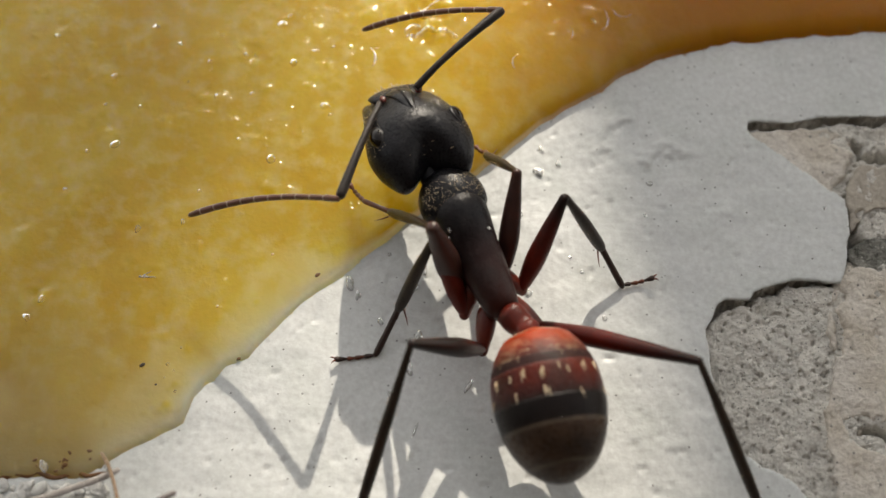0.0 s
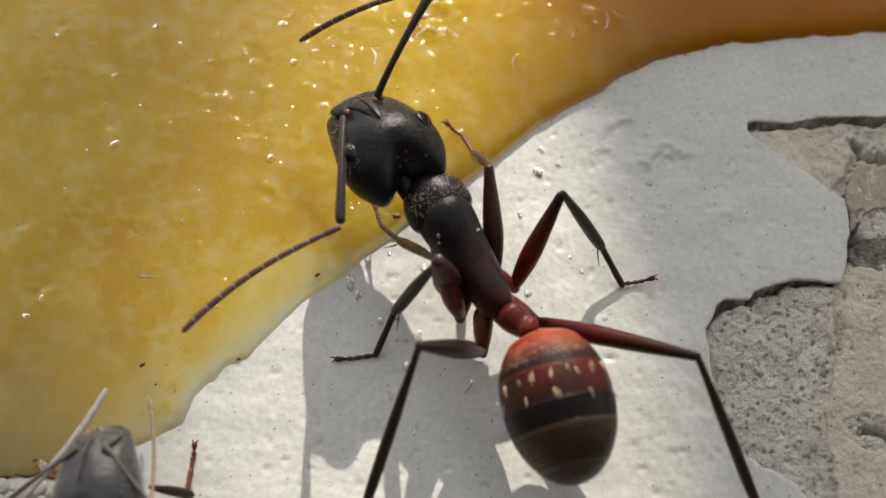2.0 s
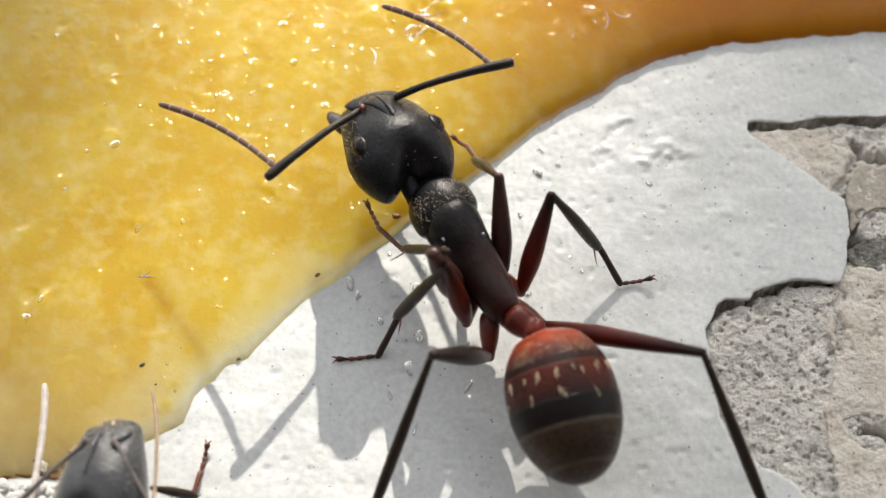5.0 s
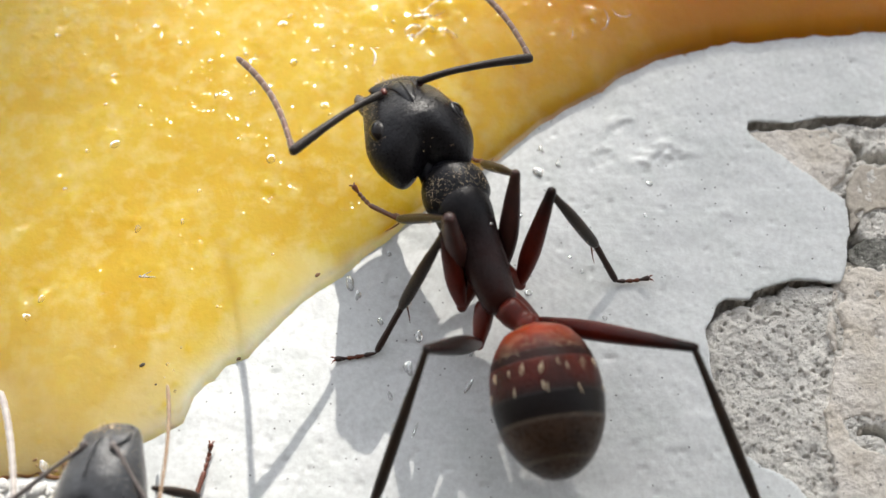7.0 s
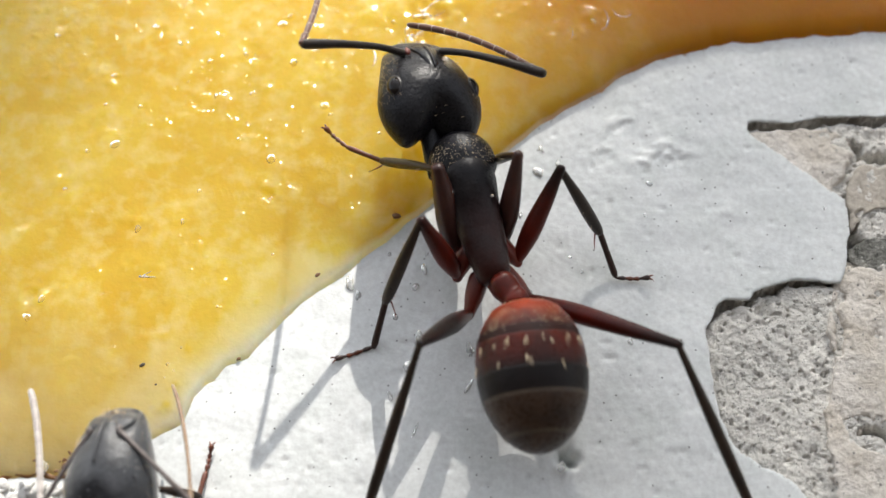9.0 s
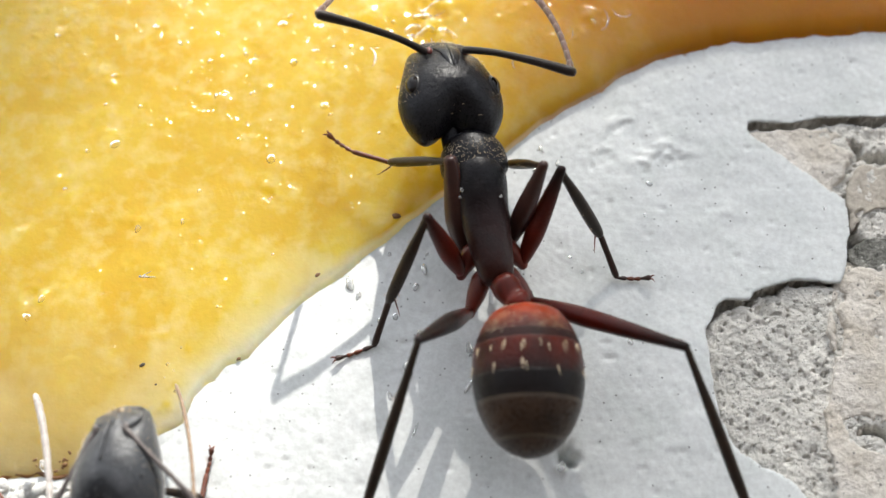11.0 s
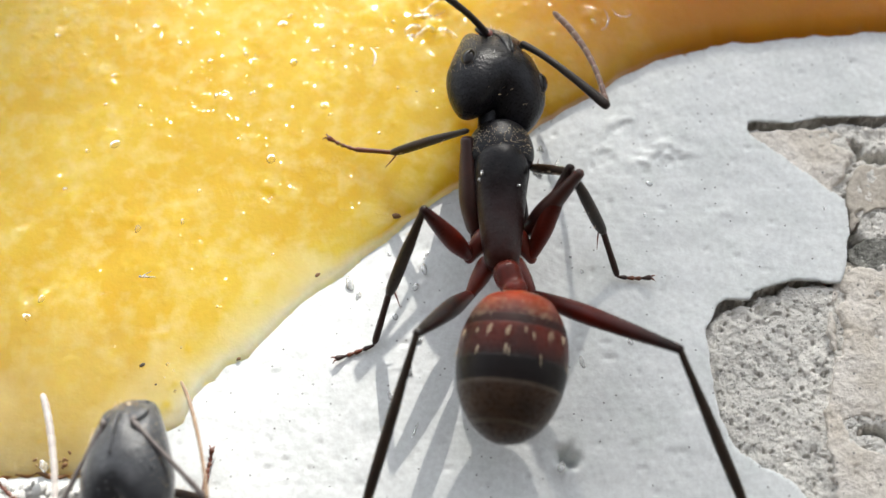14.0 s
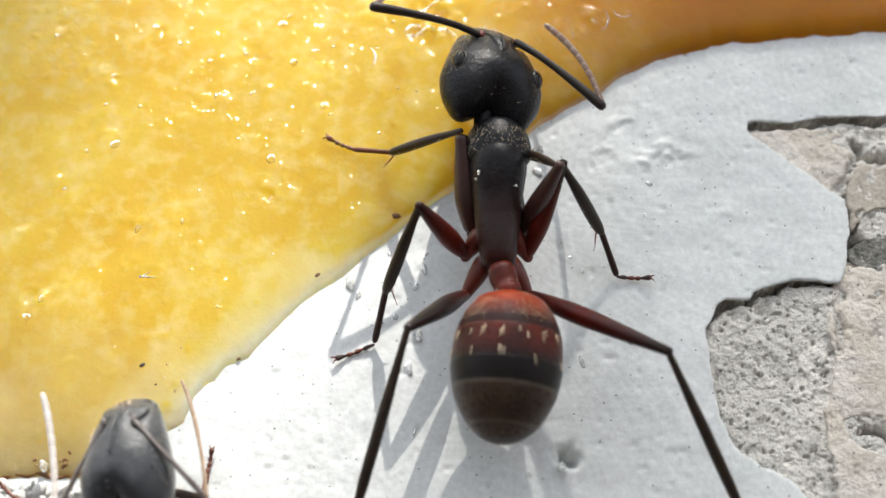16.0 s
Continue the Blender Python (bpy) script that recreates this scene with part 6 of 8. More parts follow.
    walk(ant_parts["tarsusFR"], [(0, P(0.468, 2.924, 0.732, -54, 0, 32.4)), (0.5, P(0.352, 2.896, 0.845, -51.6, 0, 35.9)), (1, P(0.132, 3.114, 0.567, -49.7, 0, 46.2)), (1.5, P(0.091, 3.206, 0.495, -45.5, 0, 47.6)),
        (2, P(-0.111, 3.422, 0.689, -19.1, 0, 43.7)), (2.5, P(-0.144, 3.386, 0.624, -17.1, 0, 42.7)), (3, P(-0.127, 3.352, 0.627, -14.9, 0, 40.6)), (3.5, P(-0.111, 3.304, 0.671, -16.3, 0, 43)),
        (4, P(-0.146, 3.344, 0.652, -19.4, 0, 43.2)), (6.5, P(0.365, 2.395, 1.187, -51.5, 0, 40.1)), (7, P(0.344, 2.537, 0.982, -54.9, 0, 38.7)), (7.5, P(0.245, 2.63, 0.811, -47.2, 0, 53.1)),
        (8, P(0.102, 2.845, 0.704, -46.3, 0, 37.6)), (8.5, P(0.357, 2.895, 0.63, -54.4, 0, 39)), (9, P(0.519, 2.78, 0.857, -48.3, 0, 37.6)), (9.2, P(0.516, 2.756, 0.926, -49.5, 0, 38.5)),
        (11.3, P(0.901, 2.553, 0.965, -51.5, 0, 47.6)), (12, P(0.914, 2.528, 0.934, -47.9, 0, 45.9)), (12.5, P(0.911, 2.498, 0.928, -51.1, 0, 49.4)), (13, P(1.058, 2.773, 0.888, -51.8, 0, 50)),
        (13.5, P(1.15, 2.666, 0.923, -49.6, 0, 52.6)), (14, P(1.308, 2.484, 0.977, -48.4, 0, 56)), (14.5, P(1.291, 2.553, 1.131, -49, 0, 54)), (15, P(1.472, 3.122, 1.497, -48.2, 0, 33.6)),
        (15.5, P(1.246, 2.93, 1.22, -52.9, 0, 33.4)), (16, P(1.332, 2.77, 1.131, -54.5, 0, 37.9))])
    walk(ant_parts["femurML"], [(0, P(-0.099, -1.53, 1.046, 48.7, 0, 29)), (0.5, P(-0.175, -1.519, 1.082, 55.4, 0, 31.4)), (1, P(-0.173, -1.559, 1.038, 53.8, 0, 29.9)), (1.5, P(-0.222, -1.592, 1.05, 67.7, 0, 41.1)),
        (2, P(-0.199, -1.614, 1.058, 70.7, 0, 47.4)), (2.5, P(-0.149, -1.832, 1.046, 73.9, 0, 54.6)), (3, P(-0.087, -1.978, 1.017, 72.1, 0, 49.6)), (3.5, P(-0.116, -1.88, 1.05, 70.5, 0, 41.7)),
        (4, P(-0.092, -1.834, 1.024, 70.7, 0, 45)), (6.5, P(-0.005, -1.45, 1.099, 62.6, 0, 28.8)), (7, P(-0.151, -1.358, 1.095, 58.7, 0, 23.9)), (7.5, P(-0.187, -1.469, 1.035, 66.2, 0, 33.2)),
        (8, P(-0.283, -1.25, 1.039, 61.5, 0, 29.6)), (8.5, P(-0.29, -0.698, 1.054, 61.7, 0, 57.3)), (9, P(-0.255, -0.59, 1.058, 61.6, 0, 56.9)), (9.2, P(-0.3, -0.526, 1.074, 62, 0, 54)),
        (11.3, P(-0.142, -0.534, 1.058, 61.9, 0, 54.7)), (12, P(-0.121, -0.518, 1.05, 59, 0, 50.3)), (12.5, P(-0.048, -0.4, 1.035, 54.5, 0, 54.7)), (13, P(-0.039, -0.146, 1.078, 57.1, 0, 69.4)),
        (13.5, P(0.024, -0.185, 1.038, 55.8, 0, 68.9)), (14, P(0.036, -0.089, 1.013, 57, 0, 70.9)), (14.5, P(0.014, -0.052, 1.031, 57.4, 0, 73.2)), (15, P(-0.123, -0.21, 1.027, 50.4, 0, 60.8)),
        (15.5, P(-0.113, -0.165, 1.046, 54.4, 0, 62.5)), (16, P(-0.051, -0.063, 1.05, 55.6, 0, 67.7))])
    walk(ant_parts["tibiaML"], [(0, P(-0.777, -0.308, 2.634, -58.1, -0, 136.9)), (0.5, P(-0.8, -0.495, 2.822, -59, -0, 132.9)), (1, P(-0.801, -0.467, 2.763, -57.2, -0, 133.9)), (1.5, P(-0.748, -0.99, 3.001, -63.6, -0, 113.5)),
        (2, P(-0.711, -1.144, 3.04, -64.1, -0, 105.6)), (2.5, P(-0.624, -1.494, 3.073, -64.2, -0, 92.7)), (3, P(-0.588, -1.552, 3.054, -63, -0, 97.6)), (3.5, P(-0.588, -1.35, 3.05, -63.3, -0, 104.2)),
        (4, P(-0.588, -1.338, 3.024, -62.8, -0, 101.9)), (6.5, P(-0.463, -0.616, 2.932, -56.6, -0, 124.9)), (7, P(-0.587, -0.375, 2.861, -56.7, -0, 132.8)), (7.5, P(-0.65, -0.762, 2.951, -60.3, -0, 122.3)),
        (8, P(-0.775, -0.382, 2.877, -56.5, -0, 131.9)), (8.5, P(-1.127, -0.159, 2.905, -58.3, -0, 142.1)), (9, P(-1.091, -0.045, 2.901, -53.6, -0, 143.7)), (9.2, P(-1.091, 0.048, 2.912, -52, -0, 147.4)),
        (11.3, P(-0.94, 0.03, 2.891, -50.6, -0, 143.7)), (12, P(-0.942, 0.162, 2.825, -49.8, -0, 144.5)), (12.5, P(-1.032, 0.297, 2.728, -50.7, -0, 147.3)), (13, P(-1.094, 0.251, 2.818, -51.7, -0, 147.7)),
        (13.5, P(-1.07, 0.237, 2.762, -51.9, -0, 146.1)), (14, P(-1.032, 0.282, 2.756, -52.3, -0, 145.9)), (14.5, P(-1.057, 0.271, 2.778, -53, -0, 144.6)), (15, P(-1.29, 0.441, 2.64, -51.2, -0, 151.8)),
        (15.5, P(-1.186, 0.393, 2.734, -50.8, -0, 149.3)), (16, P(-1.134, 0.38, 2.76, -51.6, -0, 147.6))])
    walk(ant_parts["metatarsusML"], [(0, P(-1.652, -1.243, 0.579, -22.7, -0, 151)), (0.5, P(-1.711, -1.341, 0.75, -33.9, -0, 150.2)), (1, P(-1.738, -1.367, 0.745, -35.2, -0, 150.7)), (1.5, P(-1.733, -1.419, 0.836, -39.5, -0, 149.4)),
        (2, P(-1.732, -1.428, 0.86, -39.9, -0, 149.6)), (2.5, P(-1.677, -1.543, 0.899, -44.1, -0, 145.4)), (3, P(-1.66, -1.695, 0.928, -50.3, -0, 136.8)), (3.5, P(-1.636, -1.615, 0.903, -45.8, -0, 139.9)),
        (4, P(-1.664, -1.565, 0.884, -44.3, -0, 143.7)), (6.5, P(-1.574, -1.393, 0.878, -36.7, -0, 145.1)), (7, P(-1.578, -1.293, 0.807, -32.1, -0, 145.3)), (7.5, P(-1.668, -1.405, 0.838, -37.5, -0, 146.5)),
        (8, P(-1.775, -1.28, 0.844, -37.4, -0, 152.4)), (8.5, P(-1.909, -1.165, 0.843, -38.9, -0, 159.3)), (9, P(-1.944, -1.206, 0.943, -44.9, -0, 159.8)), (9.2, P(-1.903, -1.222, 0.98, -45.7, -0, 157)),
        (11.3, P(-1.863, -1.227, 0.992, -46, -0, 154)), (12, P(-1.866, -1.134, 0.941, -41.2, -0, 156.8)), (12.5, P(-1.873, -1.015, 0.827, -33.9, -0, 159.8)), (13, P(-1.91, -1.039, 0.885, -37.3, -0, 161)),
        (13.5, P(-1.913, -1.017, 0.833, -35.1, -0, 161.5)), (14, P(-1.875, -0.965, 0.811, -32.3, -0, 160.5)), (14.5, P(-1.915, -0.937, 0.812, -31.9, -0, 163.1)), (15, P(-2.012, -0.905, 0.737, -29.7, -0, 168.2)),
        (15.5, P(-1.981, -0.943, 0.828, -33.6, -0, 166.1)), (16, P(-1.955, -0.914, 0.827, -32.5, -0, 165.2))])
    walk(ant_parts["tarsusML"], [(0, P(-2.186, -2.206, 0.12, -3.5, -0, 98.5)), (0.5, P(-2.187, -2.172, 0.106, -2.7, -0, 100.4)), (1, P(-2.188, -2.168, 0.096, -2, -0, 100.6)), (1.5, P(-2.187, -2.185, 0.102, -2.4, -0, 99.7)),
        (2, P(-2.187, -2.201, 0.109, -2.8, -0, 98.8)), (2.5, P(-2.147, -2.225, 0.096, -2, -0, 97.1)), (3, P(-2.148, -2.215, 0.069, -0.5, -0, 97.7)), (3.5, P(-2.147, -2.222, 0.086, -1.5, -0, 97.3)),
        (4, P(-2.147, -2.223, 0.089, -1.6, -0, 97.3)), (6.5, P(-2.145, -2.211, 0.135, -4.1, -0, 97.9)), (7, P(-2.186, -2.17, 0.139, -4.5, -0, 100.5)), (7.5, P(-2.186, -2.19, 0.116, -3.2, -0, 99.4)),
        (8, P(-2.215, -2.12, 0.119, -3.5, -0, 103.7)), (8.5, P(-2.231, -2.017, 0.109, -2.8, -0, 109.7)), (9, P(-2.231, -1.99, 0.111, -2.9, -0, 111.2)), (9.2, P(-2.231, -1.993, 0.121, -3.5, -0, 110.9)),
        (11.3, P(-2.231, -1.98, 0.125, -3.7, -0, 111.6)), (12, P(-2.231, -1.983, 0.132, -4.1, -0, 111.5)), (12.5, P(-2.23, -1.984, 0.133, -4.1, -0, 111.4)), (13, P(-2.231, -1.97, 0.134, -4.2, -0, 112.2)),
        (13.5, P(-2.231, -1.968, 0.128, -3.8, -0, 112.3)), (14, P(-2.231, -1.971, 0.136, -4.3, -0, 112.1)), (14.5, P(-2.23, -1.971, 0.138, -4.4, -0, 112.1)), (15, P(-2.232, -1.953, 0.127, -3.7, -0, 113.1)),
        (15.5, P(-2.231, -1.956, 0.135, -4.2, -0, 112.9)), (16, P(-2.231, -1.958, 0.14, -4.5, -0, 112.8))])
    walk(ant_parts["femurMR"], [(0, P(1.215, -0.941, 1.046, 44.6, -0, -31.4)), (0.5, P(1.113, -0.874, 1.082, 43.3, -0, -32.4)), (1, P(1.102, -0.889, 1.038, 40.2, -0, -31.1)), (1.5, P(1.046, -0.91, 1.05, 40.7, -0, -33)),
        (2, P(1.044, -0.888, 1.058, 40.9, -0, -33.2)), (2.5, P(1.075, -1.073, 1.046, 41.3, -0, -30.4)), (3, P(1.13, -1.208, 1.017, 42.5, -0, -28)), (3.5, P(1.108, -1.121, 1.05, 42.8, -0, -30.4)),
        (4, P(1.124, -1.062, 1.024, 41.2, -0, -27.9)), (6.5, P(1.313, -0.868, 1.099, 52.7, -0, -15.2)), (7, P(1.184, -0.818, 1.095, 49.8, -0, -24.1)), (7.5, P(1.134, -0.895, 1.035, 46.4, -0, -25.5)),
        (8, P(1.043, -0.689, 1.039, 41.7, -0, -31.1)), (8.5, P(1.064, -0.206, 1.054, 38.6, -0, -32.3)), (9, P(1.134, -0.212, 1.058, 41.4, -0, -31.3)), (9.2, P(1.089, -0.145, 1.074, 42.6, -0, -32)),
        (11.3, P(1.278, -0.294, 1.058, 43.6, -0, -27.5)), (12, P(1.307, -0.328, 1.05, 40, -0, -25.8)), (12.5, P(1.381, -0.218, 1.035, 44.2, -0, -25.1)), (13, P(1.394, 0.004, 1.078, 47, -0, -33.6)),
        (13.5, P(1.46, -0.079, 1.038, 49.8, -0, -28.8)), (14, P(1.476, -0.095, 1.013, 50.1, -0, -30.7)), (14.5, P(1.454, -0.067, 1.031, 48.6, -0, -29.3)), (15, P(1.315, -0.147, 1.027, 48.8, -0, -32.2)),
        (15.5, P(1.326, -0.127, 1.046, 47.9, -0, -31.4)), (16, P(1.389, -0.075, 1.05, 47.6, -0, -26.6))])
    walk(ant_parts["tibiaMR"], [(0, P(2.152, 0.592, 2.82, -61.7, -0, -107.7)), (0.5, P(2.092, 0.671, 2.806, -59.4, -0, -111.2)), (1, P(2.108, 0.778, 2.685, -59.3, -0, -110.8)), (1.5, P(2.102, 0.718, 2.717, -59.4, -0, -110.2)),
        (2, P(2.102, 0.726, 2.73, -59.3, -0, -110.9)), (2.5, P(2.056, 0.599, 2.752, -57.4, -0, -108.2)), (3, P(2.024, 0.478, 2.765, -57.2, -0, -104.9)), (3.5, P(2.061, 0.504, 2.796, -58.3, -0, -105.3)),
        (4, P(2.035, 0.656, 2.725, -56.6, -0, -108.8)), (6.5, P(1.69, 0.519, 2.989, -56.6, -0, -103.8)), (7, P(1.823, 0.61, 2.95, -57.4, -0, -106.6)), (7.5, P(1.872, 0.655, 2.838, -58, -0, -107)),
        (8, P(2.021, 0.932, 2.724, -57.8, -0, -114.7)), (8.5, P(2.103, 1.435, 2.606, -55.1, -0, -124.5)), (9, P(2.093, 1.363, 2.683, -56.8, -0, -121.5)), (9.2, P(2.039, 1.373, 2.72, -55.2, -0, -121.9)),
        (11.3, P(2.097, 1.282, 2.751, -56.7, -0, -122)), (12, P(2.136, 1.384, 2.645, -57.3, -0, -122)), (12.5, P(2.127, 1.373, 2.746, -56.2, -0, -123.2)), (13, P(2.311, 1.385, 2.857, -58.8, -0, -125.2)),
        (13.5, P(2.214, 1.293, 2.891, -58, -0, -122)), (14, P(2.276, 1.251, 2.888, -60.9, -0, -121.3)), (14.5, P(2.244, 1.339, 2.86, -58.5, -0, -125.1)), (15, P(2.174, 1.217, 2.87, -58.7, -0, -122.2)),
        (15.5, P(2.177, 1.268, 2.856, -58.6, -0, -122.8)), (16, P(2.119, 1.382, 2.836, -55.9, -0, -125.1))])
    walk(ant_parts["metatarsusMR"], [(0, P(3.204, 0.256, 0.77, -37.3, -0, -142.6)), (0.5, P(3.2, 0.243, 0.798, -38.6, -0, -141.9)), (1, P(3.219, 0.356, 0.685, -31.9, -0, -146.1)), (1.5, P(3.213, 0.31, 0.719, -34.8, -0, -143.9)),
        (2, P(3.211, 0.303, 0.733, -35.5, -0, -143.5)), (2.5, P(3.238, 0.21, 0.803, -41.1, -0, -139.4)), (3, P(3.232, 0.156, 0.825, -43.2, -0, -137)), (3.5, P(3.233, 0.184, 0.828, -42.7, -0, -137.9)),
        (4, P(3.241, 0.244, 0.794, -40.8, -0, -142.5)), (6.5, P(2.974, 0.202, 0.98, -44.4, -0, -131.3)), (7, P(3.047, 0.246, 0.95, -46.7, -0, -136)), (7.5, P(3.061, 0.292, 0.852, -43.2, -0, -138.4)),
        (8, P(3.146, 0.414, 0.753, -37.6, -0, -146)), (8.5, P(3.21, 0.675, 0.679, -29.4, -0, -155.3)), (9, P(3.194, 0.69, 0.711, -30.6, -0, -156.3)), (9.2, P(3.184, 0.659, 0.774, -33.6, -0, -155.2)),
        (11.3, P(3.194, 0.596, 0.78, -35.3, -0, -152.5)), (12, P(3.213, 0.71, 0.669, -28.5, -0, -156)), (12.5, P(3.224, 0.654, 0.785, -35.6, -0, -156.2)), (13, P(3.315, 0.678, 0.83, -36.6, -0, -159.9)),
        (13.5, P(3.279, 0.626, 0.875, -39.3, -0, -156.7)), (14, P(3.26, 0.652, 0.821, -36.4, -0, -156.2)), (14.5, P(3.256, 0.627, 0.841, -37.9, -0, -155.3)), (15, P(3.211, 0.563, 0.85, -39.5, -0, -152)),
        (15.5, P(3.215, 0.599, 0.836, -37.8, -0, -153.4)), (16, P(3.212, 0.615, 0.867, -38.6, -0, -153.3))])
    walk(ant_parts["tarsusMR"], [(0, P(3.722, -0.421, 0.119, -4.4, -0, -78.2)), (0.5, P(3.721, -0.423, 0.122, -4.7, -0, -78.2)), (1, P(3.723, -0.393, 0.123, -4.8, -0, -80.2)), (1.5, P(3.724, -0.391, 0.117, -4.3, -0, -80.4)),
        (2, P(3.724, -0.391, 0.118, -4.4, -0, -80.4)), (2.5, P(3.752, -0.389, 0.114, -4.3, -0, -80.1)), (3, P(3.752, -0.402, 0.108, -3.9, -0, -79.2)), (3.5, P(3.752, -0.389, 0.113, -4.3, -0, -80.1)),
        (4, P(3.726, -0.387, 0.108, -3.7, -0, -80.7)), (6.5, P(3.613, -0.359, 0.148, -5.5, -0, -83.7)), (7, P(3.591, -0.317, 0.119, -3.6, -0, -86.5)), (7.5, P(3.595, -0.308, 0.099, -2.4, -0, -87.1)),
        (8, P(3.623, -0.293, 0.097, -2.4, -0, -88)), (8.5, P(3.624, -0.227, 0.119, -3.8, -0, -92.3)), (9, P(3.597, -0.227, 0.119, -3.7, -0, -92.2)), (9.2, P(3.596, -0.23, 0.125, -4, -0, -92.1)),
        (11.3, P(3.624, -0.228, 0.121, -4, -0, -92.2)), (12, P(3.625, -0.213, 0.121, -4, -0, -93.2)), (12.5, P(3.599, -0.197, 0.118, -3.6, -0, -94.1)), (13, P(3.638, -0.203, 0.133, -4.8, -0, -93.9)),
        (13.5, P(3.637, -0.204, 0.135, -5, -0, -93.8)), (14, P(3.638, -0.203, 0.131, -4.7, -0, -93.9)), (14.5, P(3.638, -0.202, 0.131, -4.7, -0, -93.9)), (15, P(3.624, -0.214, 0.124, -4.1, -0, -93.1)),
        (15.5, P(3.624, -0.216, 0.128, -4.4, -0, -93)), (16, P(3.624, -0.204, 0.134, -4.8, -0, -93.8))])
    walk(ant_parts["femurHL"], [(0, P(0.306, -2.433, 1.08, 49.7, -0, 110.6)), (0.5, P(0.269, -2.404, 1.065, 50.7, -0, 110.9)), (1, P(0.288, -2.435, 1.084, 50.5, -0, 109.9)), (1.5, P(0.247, -2.464, 1.078, 55.7, -0, 116.3)),
        (2, P(0.3, -2.469, 1.075, 53.6, -0, 114.8)), (2.5, P(0.373, -2.673, 1.08, 57.2, -0, 118.9)), (3, P(0.44, -2.812, 1.096, 58.3, -0, 118.1)), (3.5, P(0.406, -2.721, 1.078, 58, -0, 119.9)),
        (4, P(0.438, -2.668, 1.092, 56.1, -0, 116.3)), (6.5, P(0.395, -2.355, 1.059, 55.5, -0, 129.5)), (7, P(0.22, -2.275, 1.06, 55.1, -0, 128.5)), (7.5, P(0.207, -2.376, 1.086, 54.8, -0, 122)),
        (8, P(0.103, -2.161, 1.084, 53.6, -0, 127.3)), (8.5, P(0.048, -1.628, 1.077, 45.6, -0, 138.9)), (9, P(0.004, -1.545, 1.075, 46, -0, 142.7)), (9.2, P(-0.039, -1.481, 1.068, 45.8, -0, 145.5)),
        (11.3, P(0.023, -1.511, 1.075, 46.4, -0, 140)), (12, P(0.01, -1.5, 1.078, 46.1, -0, 138.3)), (12.5, P(0.077, -1.382, 1.086, 42.9, -0, 135.7)), (13, P(0.064, -1.131, 1.066, 40.5, -0, 141.4)),
        (13.5, P(0.097, -1.172, 1.084, 40.6, -0, 140.1)), (14, P(0.032, -1.075, 1.098, 39.8, -0, 143.5)), (14.5, P(0.004, -1.041, 1.088, 39.4, -0, 141.2)), (15, P(-0.08, -1.197, 1.09, 38.5, -0, 133.4)),
        (15.5, P(-0.088, -1.154, 1.08, 39.5, -0, 136.3)), (16, P(-0.059, -1.053, 1.078, 40.4, -0, 139.2))])
    walk(ant_parts["tibiaHL"], [(0, P(-1.268, -3.026, 3.063, -37.1, -0, 158.7)), (0.5, P(-1.268, -2.992, 3.074, -35.9, -0, 158.7)), (1, P(-1.268, -2.997, 3.088, -36.6, -0, 159.6)), (1.5, P(-1.062, -3.11, 3.221, -37.9, -0, 157)),
        (2, P(-1.098, -3.115, 3.166, -38.3, -0, 157)), (2.5, P(-0.859, -3.353, 3.266, -43, -0, 153.7)), (3, P(-0.764, -3.456, 3.308, -44.5, -0, 151.7)), (3.5, P(-0.788, -3.409, 3.283, -43.4, -0, 152)),
        (4, P(-0.859, -3.309, 3.249, -41.7, -0, 153.6)), (6.5, P(-0.742, -3.292, 3.202, -41.7, -0, 154)), (7, P(-0.943, -3.201, 3.192, -40.4, -0, 156.2)), (7.5, P(-1.062, -3.169, 3.208, -39.8, -0, 156.9)),
        (8, P(-1.122, -3.093, 3.175, -38.9, -0, 159)), (8.5, P(-1.151, -3.005, 2.938, -36.7, -0, 158.3)), (9, P(-1.091, -2.983, 2.95, -36.2, -0, 158.6)), (9.2, P(-1.068, -2.978, 2.935, -35.8, -0, 158.2)),
        (11.3, P(-1.128, -2.884, 2.957, -33.1, -0, 159.2)), (12, P(-1.189, -2.843, 2.95, -31.8, -0, 159.6)), (12.5, P(-1.252, -2.743, 2.857, -29.7, -0, 161.2)), (13, P(-1.17, -2.678, 2.755, -27.4, -0, 161)),
        (13.5, P(-1.169, -2.686, 2.776, -27.6, -0, 160.9)), (14, P(-1.158, -2.681, 2.763, -27.6, -0, 161.1)), (14.5, P(-1.256, -2.606, 2.737, -25, -0, 161.4)), (15, P(-1.561, -2.596, 2.711, -26.4, -0, 163.8)),
        (15.5, P(-1.475, -2.605, 2.735, -26.3, -0, 163.3)), (16, P(-1.353, -2.551, 2.762, -23.6, -0, 162.5))])
